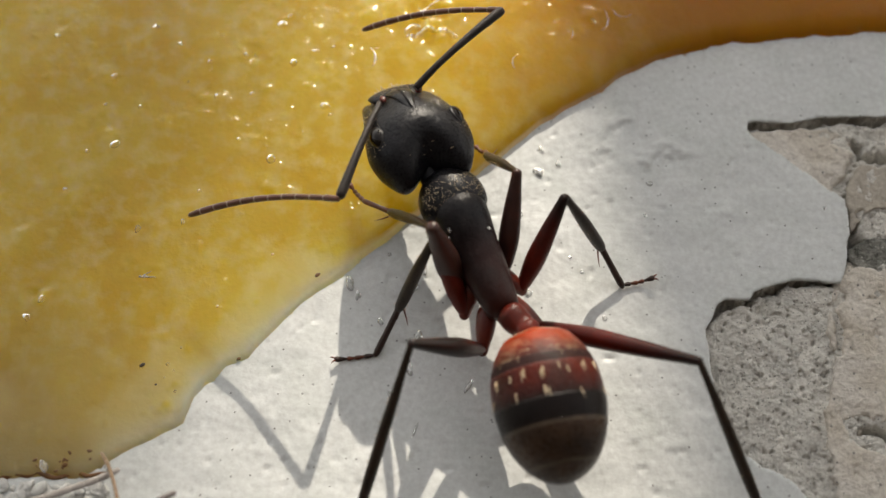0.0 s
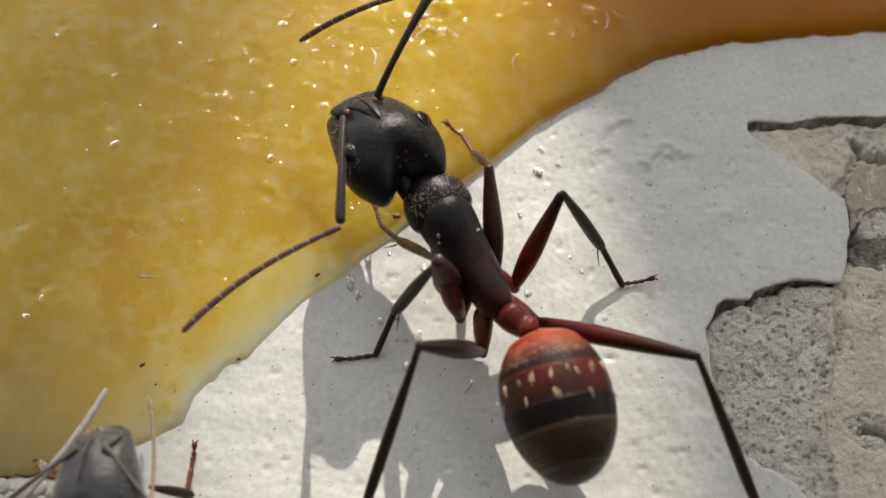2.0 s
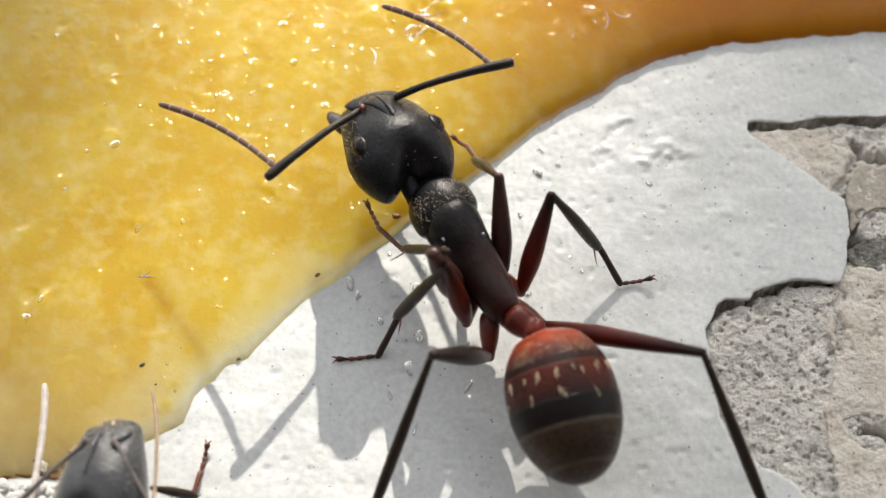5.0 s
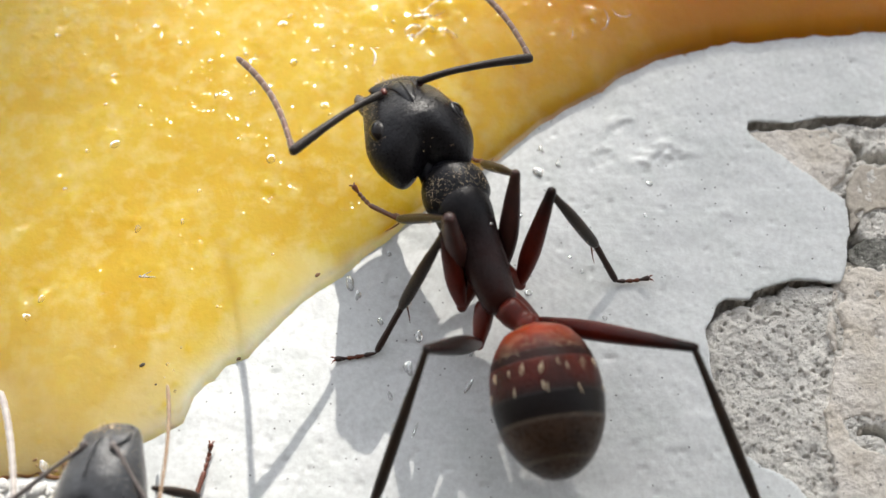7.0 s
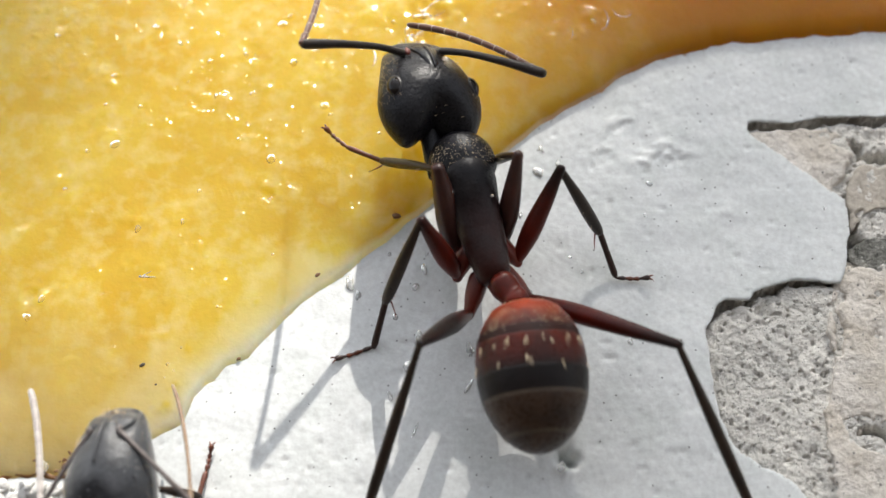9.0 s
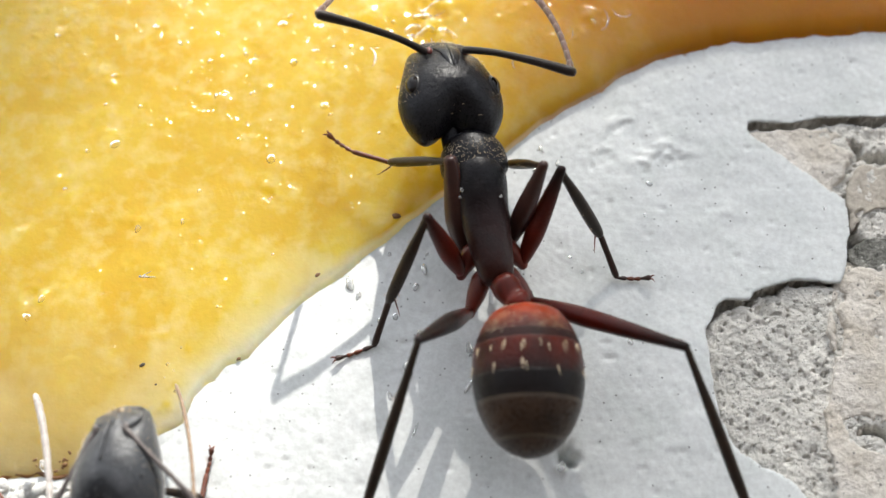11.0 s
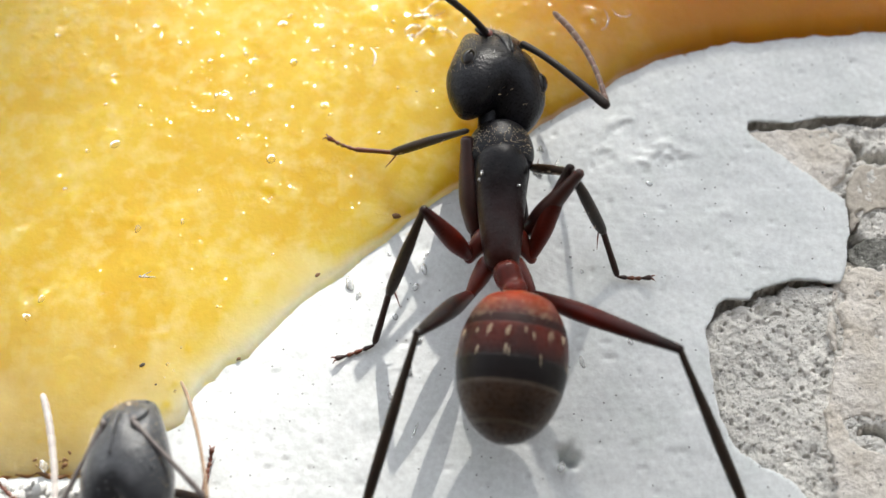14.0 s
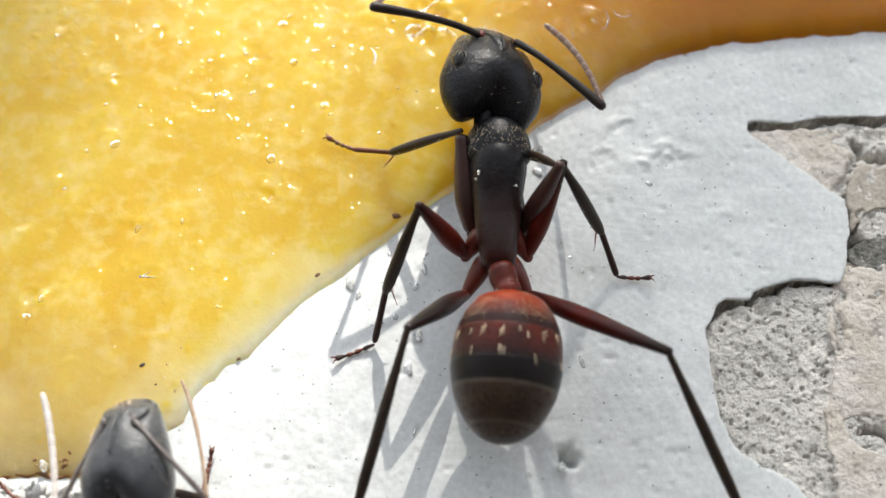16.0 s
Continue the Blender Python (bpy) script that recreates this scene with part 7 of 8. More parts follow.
    walk(ant_parts["metatarsusHL"], [(0, P(-2.416, -5.971, 0.674, -28.8, -0, 160.7)), (0.5, P(-2.436, -5.988, 0.746, -32, -0, 160.7)), (1, P(-2.376, -5.982, 0.722, -31, -0, 160.7)), (1.5, P(-2.286, -5.995, 0.778, -33.4, -0, 160.7)),
        (2, P(-2.315, -5.978, 0.705, -30.2, -0, 160.7)), (2.5, P(-2.138, -5.946, 0.565, -23.5, -0, 160.7)), (3, P(-2.103, -5.939, 0.536, -22, -0, 160.7)), (3.5, P(-2.138, -5.945, 0.562, -23.4, -0, 160.7)),
        (4, P(-2.173, -5.957, 0.613, -25.9, -0, 160.7)), (6.5, P(-2.039, -5.948, 0.572, -23.9, -0, 160.7)), (7, P(-2.16, -5.96, 0.625, -26.5, -0, 160.7)), (7.5, P(-2.256, -5.971, 0.671, -28.7, -0, 160.7)),
        (8, P(-2.23, -5.974, 0.685, -29.3, -0, 160.7)), (8.5, P(-2.324, -5.948, 0.575, -24, -0, 160.7)), (9, P(-2.259, -5.958, 0.615, -26, -0, 160.7)), (9.2, P(-2.259, -5.959, 0.623, -26.4, -0, 160.7)),
        (11.3, P(-2.31, -5.998, 0.789, -33.8, -0, 160.7)), (12, P(-2.367, -6.012, 0.85, -36.3, -0, 160.7)), (12.5, P(-2.365, -6.019, 0.881, -37.5, -0, 160.7)), (13, P(-2.326, -6.028, 0.918, -38.9, -0, 160.7)),
        (13.5, P(-2.325, -6.029, 0.927, -39.2, -0, 160.7)), (14, P(-2.302, -6.027, 0.917, -38.8, -0, 160.7)), (14.5, P(-2.416, -6.055, 1.039, -43, -0, 160.7)), (15, P(-2.557, -6.032, 0.936, -39.5, -0, 160.7)),
        (15.5, P(-2.506, -6.038, 0.965, -40.5, -0, 160.7)), (16, P(-2.469, -6.079, 1.144, -46.2, -0, 160.7))])
    walk(ant_parts["tarsusHL"], [(0, P(-2.731, -6.871, 0.15, -6, -0, 160.7)), (0.5, P(-2.751, -6.888, 0.15, -6, -0, 160.7)), (1, P(-2.691, -6.882, 0.15, -6, -0, 160.7)), (1.5, P(-2.601, -6.895, 0.15, -6, -0, 160.7)),
        (2, P(-2.63, -6.878, 0.15, -6, -0, 160.7)), (2.5, P(-2.453, -6.846, 0.15, -6, -0, 160.7)), (3, P(-2.418, -6.839, 0.15, -6, -0, 160.7)), (3.5, P(-2.453, -6.845, 0.15, -6, -0, 160.7)),
        (4, P(-2.488, -6.857, 0.15, -6, -0, 160.7)), (6.5, P(-2.354, -6.848, 0.15, -6, -0, 160.7)), (7, P(-2.475, -6.86, 0.15, -6, -0, 160.7)), (7.5, P(-2.571, -6.871, 0.15, -6, -0, 160.7)),
        (8, P(-2.545, -6.874, 0.15, -6, -0, 160.7)), (8.5, P(-2.639, -6.848, 0.15, -6, -0, 160.7)), (9, P(-2.574, -6.858, 0.15, -6, -0, 160.7)), (9.2, P(-2.574, -6.859, 0.15, -6, -0, 160.7)),
        (11.3, P(-2.625, -6.898, 0.15, -6, -0, 160.7)), (12, P(-2.682, -6.912, 0.15, -6, -0, 160.7)), (12.5, P(-2.68, -6.919, 0.15, -6, -0, 160.7)), (13, P(-2.641, -6.928, 0.15, -6, -0, 160.7)),
        (13.5, P(-2.64, -6.929, 0.15, -6, -0, 160.7)), (14, P(-2.617, -6.927, 0.15, -6, -0, 160.7)), (14.5, P(-2.731, -6.955, 0.15, -6, -0, 160.7)), (15, P(-2.872, -6.932, 0.15, -6, -0, 160.7)),
        (15.5, P(-2.821, -6.938, 0.15, -6, -0, 160.7)), (16, P(-2.784, -6.979, 0.15, -6, -0, 160.7))])
    walk(ant_parts["femurHR"], [(0, P(1.62, -1.844, 1.08, 28.1, -0, -116)), (0.5, P(1.556, -1.759, 1.065, 25.6, -0, -114.6)), (1, P(1.562, -1.764, 1.084, 26.3, -0, -115.1)), (1.5, P(1.515, -1.781, 1.078, 27.6, -0, -115.7)),
        (2, P(1.543, -1.743, 1.075, 26.7, -0, -115)), (2.5, P(1.597, -1.914, 1.08, 27.4, -0, -113.2)), (3, P(1.657, -2.043, 1.096, 29.1, -0, -113.3)), (3.5, P(1.63, -1.963, 1.078, 28.3, -0, -112.3)),
        (4, P(1.654, -1.896, 1.092, 28.3, -0, -113.5)), (6.5, P(1.712, -1.774, 1.059, 33.1, -0, -113.8)), (7, P(1.555, -1.736, 1.06, 30.5, -0, -113.9)), (7.5, P(1.528, -1.802, 1.086, 31, -0, -113.9)),
        (8, P(1.429, -1.6, 1.084, 28.8, -0, -116.9)), (8.5, P(1.402, -1.137, 1.077, 25, -0, -119.8)), (9, P(1.394, -1.167, 1.075, 27.9, -0, -121.5)), (9.2, P(1.35, -1.101, 1.068, 25.8, -0, -121.5)),
        (11.3, P(1.443, -1.271, 1.075, 25.9, -0, -119.2)), (12, P(1.438, -1.309, 1.078, 26.3, -0, -118.8)), (12.5, P(1.506, -1.199, 1.086, 28.8, -0, -122.2)), (13, P(1.496, -0.981, 1.066, 26.9, -0, -125.4)),
        (13.5, P(1.533, -1.066, 1.084, 26.2, -0, -124.5)), (14, P(1.472, -1.081, 1.098, 26.6, -0, -124.2)), (14.5, P(1.444, -1.055, 1.088, 28.5, -0, -126)), (15, P(1.359, -1.134, 1.09, 27.3, -0, -125.4)),
        (15.5, P(1.352, -1.116, 1.08, 27.6, -0, -126.7)), (16, P(1.381, -1.065, 1.078, 29, -0, -127.4))])
    walk(ant_parts["tibiaHR"], [(0, P(4.801, -3.395, 2.966, -39.6, -0, -148.1)), (0.5, P(4.866, -3.274, 2.805, -38.6, -0, -150.7)), (1, P(4.828, -3.296, 2.867, -38.9, -0, -150.6)), (1.5, P(4.717, -3.322, 2.939, -38.9, -0, -150)),
        (2, P(4.794, -3.262, 2.877, -37.2, -0, -150.2)), (2.5, P(4.875, -3.317, 2.925, -38.6, -0, -149.8)), (3, P(4.866, -3.423, 3.043, -39.2, -0, -147.3)), (3.5, P(4.89, -3.299, 2.978, -37.6, -0, -149.9)),
        (4, P(4.888, -3.303, 2.99, -37.6, -0, -149.8)), (6.5, P(4.743, -3.109, 3.216, -31.4, -0, -152.6)), (7, P(4.685, -3.12, 3.076, -32, -0, -152)), (7.5, P(4.634, -3.178, 3.131, -32.6, -0, -150.6)),
        (8, P(4.539, -3.181, 3.001, -32.6, -0, -149.9)), (8.5, P(4.542, -2.939, 2.762, -27.9, -0, -153.6)), (9, P(4.387, -3.002, 2.93, -27.5, -0, -151.8)), (9.2, P(4.411, -2.979, 2.802, -28.2, -0, -152.5)),
        (11.3, P(4.585, -3.024, 2.818, -31.7, -0, -153.8)), (12, P(4.579, -3.035, 2.847, -31.9, -0, -153.7)), (12.5, P(4.454, -3.053, 2.999, -30.7, -0, -152.8)), (13, P(4.394, -3.043, 2.87, -30.3, -0, -152.2)),
        (13.5, P(4.489, -3.1, 2.851, -33, -0, -152.3)), (14, P(4.424, -3.087, 2.885, -31.8, -0, -151.9)), (14.5, P(4.273, -3.111, 2.984, -31.2, -0, -151.1)), (15, P(4.254, -3.189, 2.92, -33.6, -0, -149.9)),
        (15.5, P(4.189, -3.232, 2.933, -34.1, -0, -148.9)), (16, P(4.145, -3.182, 3.005, -32, -0, -149.3))])
    walk(ant_parts["metatarsusHR"], [(0, P(6.377, -5.931, 0.498, -20.1, -0, -160.7)), (0.5, P(6.342, -5.906, 0.392, -14.3, -0, -160.7)), (1, P(6.306, -5.916, 0.435, -16.7, -0, -160.7)), (1.5, P(6.225, -5.933, 0.508, -20.6, -0, -160.7)),
        (2, P(6.33, -5.939, 0.535, -22, -0, -160.7)), (2.5, P(6.399, -5.934, 0.51, -20.7, -0, -160.7)), (3, P(6.489, -5.952, 0.589, -24.7, -0, -160.7)), (3.5, P(6.434, -5.957, 0.611, -25.8, -0, -160.7)),
        (4, P(6.431, -5.959, 0.623, -26.4, -0, -160.7)), (6.5, P(6.287, -6.084, 1.165, -46.8, -0, -160.7)), (7, P(6.244, -6.048, 1.006, -41.9, -0, -160.7)), (7.5, P(6.251, -6.052, 1.025, -42.5, -0, -160.7)),
        (8, P(6.187, -6.023, 0.898, -38.1, -0, -160.7)), (8.5, P(6.079, -6.032, 0.936, -39.5, -0, -160.7)), (9, P(6.033, -6.073, 1.116, -45.4, -0, -160.7)), (9.2, P(6.001, -6.036, 0.954, -40.2, -0, -160.7)),
        (11.3, P(6.046, -5.995, 0.775, -33.3, -0, -160.7)), (12, P(6.042, -5.999, 0.792, -34, -0, -160.7)), (12.5, P(5.99, -6.046, 0.999, -41.7, -0, -160.7)), (13, P(5.966, -6.023, 0.899, -38.2, -0, -160.7)),
        (13.5, P(6.007, -5.985, 0.735, -31.5, -0, -160.7)), (14, P(5.983, -6.007, 0.831, -35.5, -0, -160.7)), (14.5, P(5.89, -6.036, 0.957, -40.2, -0, -160.7)), (15, P(5.876, -5.992, 0.766, -32.9, -0, -160.7)),
        (15.5, P(5.854, -5.99, 0.755, -32.4, -0, -160.7)), (16, P(5.834, -6.032, 0.936, -39.5, -0, -160.7))])
    walk(ant_parts["tarsusHR"], [(0, P(6.692, -6.831, 0.15, -6, -0, -160.7)), (0.5, P(6.657, -6.806, 0.15, -6, -0, -160.7)), (1, P(6.621, -6.816, 0.15, -6, -0, -160.7)), (1.5, P(6.54, -6.833, 0.15, -6, -0, -160.7)),
        (2, P(6.645, -6.839, 0.15, -6, -0, -160.7)), (2.5, P(6.714, -6.834, 0.15, -6, -0, -160.7)), (3, P(6.804, -6.852, 0.15, -6, -0, -160.7)), (3.5, P(6.749, -6.857, 0.15, -6, -0, -160.7)),
        (4, P(6.746, -6.859, 0.15, -6, -0, -160.7)), (6.5, P(6.602, -6.984, 0.15, -6, -0, -160.7)), (7, P(6.559, -6.948, 0.15, -6, -0, -160.7)), (7.5, P(6.566, -6.952, 0.15, -6, -0, -160.7)),
        (8, P(6.502, -6.923, 0.15, -6, -0, -160.7)), (8.5, P(6.394, -6.932, 0.15, -6, -0, -160.7)), (9, P(6.348, -6.973, 0.15, -6, -0, -160.7)), (9.2, P(6.316, -6.936, 0.15, -6, -0, -160.7)),
        (11.3, P(6.361, -6.895, 0.15, -6, -0, -160.7)), (12, P(6.357, -6.899, 0.15, -6, -0, -160.7)), (12.5, P(6.305, -6.946, 0.15, -6, -0, -160.7)), (13, P(6.281, -6.923, 0.15, -6, -0, -160.7)),
        (13.5, P(6.322, -6.885, 0.15, -6, -0, -160.7)), (14, P(6.298, -6.907, 0.15, -6, -0, -160.7)), (14.5, P(6.205, -6.936, 0.15, -6, -0, -160.7)), (15, P(6.191, -6.892, 0.15, -6, -0, -160.7)),
        (15.5, P(6.169, -6.89, 0.15, -6, -0, -160.7)), (16, P(6.149, -6.932, 0.15, -6, -0, -160.7))])
    walk(ant_parts["mandibleL"], [(0, P(-0.488, 2, -0.18, -20.1, 0, 18.7)), (1, P(-0.48, 2, -0.18, -21, 0, 17)), (2, P(-0.448, 2, -0.18, -24.6, 0, 10.2)), (3, P(-0.448, 2, -0.18, -24.6, 0, 10.2)),
        (3.5, P(-0.48, 2, -0.18, -21, 0, 17)), (4, P(-0.56, 2, -0.18, -12, 0, 34)), (6.5, P(-0.56, 2, -0.18, -12, 0, 34)), (7, P(-0.544, 2, -0.18, -13.8, 0, 30.6)),
        (7.5, P(-0.552, 2, -0.18, -12.9, 0, 32.3)), (8, P(-0.544, 2, -0.18, -13.8, 0, 30.6)), (8.5, P(-0.416, 2, -0.18, -28.2, 0, 3.4)), (9, P(-0.4, 2, -0.18, -30, 0, 0)),
        (16, P(-0.4, 2, -0.18, -30, 0, 0))])
    walk(ant_parts["mandibleR"], [(0, P(0.5, 2.12, -0.15, -20.1, 0, -4.4)), (1, P(0.5, 2.12, -0.15, -21, 0, -4)), (2, P(0.5, 2.12, -0.15, -24.6, 0, -2.4)), (3, P(0.5, 2.12, -0.15, -24.6, 0, -2.4)),
        (3.5, P(0.5, 2.12, -0.15, -21, 0, -4)), (4, P(0.5, 2.12, -0.15, -12, 0, -8)), (6.5, P(0.5, 2.12, -0.15, -12, 0, -8)), (7, P(0.5, 2.12, -0.15, -13.8, 0, -7.2)),
        (7.5, P(0.5, 2.12, -0.15, -12.9, 0, -7.6)), (8, P(0.5, 2.12, -0.15, -13.8, 0, -7.2)), (8.5, P(0.5, 2.12, -0.15, -28.2, 0, -0.8)), (9, P(0.5, 2.12, -0.15, -30, 0, 0)),
        (16, P(0.5, 2.12, -0.15, -30, 0, 0))])
    walk(ant_b, [(0, P(-7.2, -9.65, 0, 0, 0, 8)), (0.5, P(-7.457, -8.42, 0, 0, 0, 6)), (1, P(-7.132, -7.474, 0, 0, 0, 2)), (1.5, P(-7.002, -7.759, 0, 0, 0, -6)),
        (2, P(-7.002, -7.702, 0, 0, 0, -4)), (2.5, P(-6.872, -7.659, 0, 0, 0, -10)), (3, P(-6.872, -7.731, 0, 0, 0, -10)), (3.5, P(-6.872, -7.731, 0, 0, 0, -12)),
        (4, P(-6.937, -7.688, 0, 0, 0, -10)), (6.5, P(-6.872, -7.616, 0, 0, 0, -10)), (7, P(-6.872, -7.688, 0, 0, 0, -10)), (7.5, P(-6.872, -7.616, 0, 0, 0, -8)),
        (8, P(-6.807, -7.559, 0, 0, 0, -6)), (8.5, P(-6.678, -7.445, 0, 0, 0, -3)), (9, P(-6.807, -7.302, 0, 0, 0, -3)), (9.2, P(-6.743, -7.259, 0, 0, 0, -3)),
        (11.3, P(-6.678, -7.188, 0, 0, 0, -2)), (12, P(-6.548, -7.088, 0, 0, 0, 0)), (12.5, P(-6.483, -7.045, 0, 0, 0, 0)), (14, P(-6.483, -7.045, 0, 0, 0, 0)),
        (16, P(-6.483, -7.016, 0, 0, 0, 0))])
    # the second ant stands in one stance; only its feelers move on it
    second_parts["thorax"].matrix_basis = P(0, -3.457, 1.705, 8.7, -0, 0)
    second_parts["gaster"].matrix_basis = P(0.361, -4.191, 2.25, 5, -0, -7.9)
    second_parts["petiole"].matrix_basis = P(0, -3.393, 1.614, 32.1, -0, -159.9)
    second_parts["femurFL"].matrix_basis = P(-0.58, -2.306, 1.122, 43.1, -0, 7.3)
    second_parts["tibiaFL"].matrix_basis = P(-0.787, -0.697, 2.643, -45.7, -0, 55)
    second_parts["metatarsusFL"].matrix_basis = P(-2.193, 0.288, 0.887, -7.1, -0, 63.8)
    second_parts["tarsusFL"].matrix_basis = P(-3.068, 0.718, 0.765, -7.1, -0, 48.2)
    second_parts["femurFR"].matrix_basis = P(0.58, -2.306, 1.122, 62.9, -0, -44.8)
    second_parts["tibiaFR"].matrix_basis = P(1.337, -1.544, 3.219, -55.6, -0, 34.8)
    second_parts["metatarsusFR"].matrix_basis = P(0.672, -0.586, 1.514, -51.5, -0, 9.1)
    second_parts["tarsusFR"].matrix_basis = P(0.599, -0.126, 0.928, -51.1, -0, 42.1)
    second_parts["femurML"].matrix_basis = P(-0.72, -2.88, 1.035, 54.5, -0, 47.4)
    second_parts["tibiaML"].matrix_basis = P(-1.608, -2.063, 2.728, -50.7, -0, 140.1)
    second_parts["metatarsusML"].matrix_basis = P(-2.608, -3.258, 0.827, -33.9, -0, 152.5)
    second_parts["tarsusML"].matrix_basis = P(-3.086, -4.173, 0.133, -4.1, -0, 104.2)
    second_parts["femurMR"].matrix_basis = P(0.72, -2.88, 1.035, 44.2, -0, -32.4)
    second_parts["tibiaMR"].matrix_basis = P(1.662, -1.396, 2.746, -56.2, -0, -130.5)
    second_parts["metatarsusMR"].matrix_basis = P(2.659, -2.248, 0.785, -35.6, -0, -163.5)
    second_parts["tarsusMR"].matrix_basis = P(2.923, -3.14, 0.118, -3.6, -0, -101.4)
    second_parts["femurHL"].matrix_basis = P(-0.72, -3.869, 1.086, 42.9, -0, 128.4)
    second_parts["tibiaHL"].matrix_basis = P(-2.211, -5.051, 2.857, -29.7, -0, 153.9)
    second_parts["metatarsusHL"].matrix_basis = P(-3.731, -8.159, 0.881, -37.5, -0, 153.4)
    second_parts["tarsusHL"].matrix_basis = P(-4.157, -9.012, 0.15, -6, -0, 153.4)
    second_parts["femurHR"].matrix_basis = P(0.72, -3.869, 1.086, 28.8, -0, -129.4)
    second_parts["tibiaHR"].matrix_basis = P(3.41, -6.081, 2.999, -30.7, -0, -160.1)
    second_parts["metatarsusHR"].matrix_basis = P(4.553, -9.245, 0.999, -41.7, -0, -168)
    second_parts["tarsusHR"].matrix_basis = P(4.752, -10.178, 0.15, -6, -0, -168)
    walk(second_parts["femurFR"], [(0, P(0.58, -2.306, 1.122, -1.1, -0, -5.1)), (0.5, P(0.58, -2.306, 1.122, -1.2, -0, -10.1)), (1, P(0.58, -2.306, 1.122, -1.3, -0, -4.5)), (1.5, P(0.58, -2.306, 1.122, -1.2, 0, 1)),
        (2, P(0.58, -2.306, 1.122, -1.2, 0, 0.1)), (2.5, P(0.58, -2.306, 1.122, -1.2, 0, 4.4)), (3, P(0.58, -2.306, 1.122, -1.2, 0, 4.5)), (3.5, P(0.58, -2.306, 1.122, -1.2, 0, 5.1)),
        (4, P(0.58, -2.306, 1.122, -1.2, 0, 3.1)), (6.5, P(0.58, -2.306, 1.122, -1.2, 0, 3.6)), (7, P(0.58, -2.306, 1.122, -1.2, 0, 3.6)), (7.5, P(0.58, -2.306, 1.122, -1.2, 0, 2.6)),
        (8, P(0.58, -2.306, 1.122, -1.2, 0, 2.7)), (8.5, P(0.58, -2.306, 1.122, -1.3, 0, 3.5)), (9, P(0.58, -2.306, 1.122, -1.3, 0, 1.1)), (9.2, P(0.58, -2.306, 1.122, -1.3, 0, 2.2)),
        (11.3, P(0.58, -2.306, 1.122, -1.4, 0, 2.3)), (12, P(0.58, -2.306, 1.122, -1.4, 0, 4.2)), (12.5, P(0.58, -2.306, 1.122, -1.5, 0, 5.5)), (14, P(0.58, -2.306, 1.122, -1.5, 0, 5.5)),
        (16, P(0.58, -2.306, 1.122, -1.5, 0, 5.5))])
    walk(second_parts["tibiaFR"], [(0, P(0.965, 1.973, 1.042, -44.4, -0, -111.9)), (0.5, P(1.247, 1.445, 1.042, -47.6, -0, -102.5)), (1, P(0.868, 1.321, 1.042, -50.6, -0, -88.9)), (1.5, P(0.511, 1.704, 1.042, -50.6, -0, -80.3)),
        (2, P(0.575, 1.619, 1.042, -50.6, -0, -81.8)), (2.5, P(0.279, 1.597, 1.042, -50.6, -0, -75.2)), (3, P(0.268, 1.664, 1.042, -50.6, -0, -74.6)), (3.5, P(0.222, 1.675, 1.042, -49.7, -0, -73.9)),
        (4, P(0.368, 1.636, 1.042, -48.9, -0, -77.2)), (6.5, P(0.339, 1.556, 1.042, -44.2, -0, -79.5)), (7, P(0.333, 1.63, 1.042, -44, -0, -79.5)), (7.5, P(0.406, 1.545, 1.042, -43.7, -0, -81.5)),
        (8, P(0.405, 1.464, 1.042, -43.5, -0, -83.5)), (8.5, P(0.359, 1.315, 1.042, -43.3, -0, -86.5)), (9, P(0.511, 1.169, 1.042, -42.9, -0, -87.2)), (9.2, P(0.45, 1.12, 1.042, -42.8, -0, -87.4)),
        (11.3, P(0.445, 1.017, 1.042, -41.3, -0, -91)), (12, P(0.345, 0.897, 1.042, -41.3, -0, -93)), (12.5, P(0.278, 0.852, 1.042, -41.3, -0, -93)), (14, P(0.278, 0.852, 1.042, -41.3, -0, -93)),
        (16, P(0.278, 0.822, 1.042, -41.3, -0, -93))])
    walk(second_parts["metatarsusFR"], [(0, P(1.707, 1.675, 0.26, -11.1, -0, -18.2)), (0.5, P(1.944, 1.291, 0.26, -11.9, -0, -12.7)), (1, P(1.51, 1.333, 0.26, -12.8, -0, -4.6)), (1.5, P(1.144, 1.812, 0.26, -12.8, 0, 3.4)),
        (2, P(1.211, 1.711, 0.26, -12.8, 0, 1.4)), (2.5, P(0.9, 1.761, 0.26, -12.8, 0, 7.4)), (3, P(0.887, 1.834, 0.26, -12.8, 0, 7.4)), (3.5, P(0.859, 1.858, 0.26, -12.5, 0, 8.2)),
        (4, P(1.033, 1.788, 0.26, -12.2, 0, 5.2)), (6.5, P(1.128, 1.702, 0.26, -11.5, -0, -1.5)), (7, P(1.128, 1.778, 0.26, -11.7, -0, -1.1)), (7.5, P(1.213, 1.666, 0.26, -11.8, -0, -2.7)),
        (8, P(1.223, 1.557, 0.26, -11.9, -0, -4.3)), (8.5, P(1.187, 1.366, 0.26, -12.1, -0, -6.9)), (9, P(1.35, 1.211, 0.26, -12.2, -0, -5.7)), (9.2, P(1.293, 1.158, 0.26, -12.3, -0, -5.3)),
        (11.3, P(1.334, 1.002, 0.26, -12.8, -0, -1.1)), (12, P(1.233, 0.851, 0.26, -12.8, -0, -3.1)), (12.5, P(1.165, 0.806, 0.26, -12.8, -0, -3.1)), (14, P(1.165, 0.806, 0.26, -12.8, -0, -3.1)),
        (16, P(1.165, 0.776, 0.26, -12.8, -0, -3.1))])
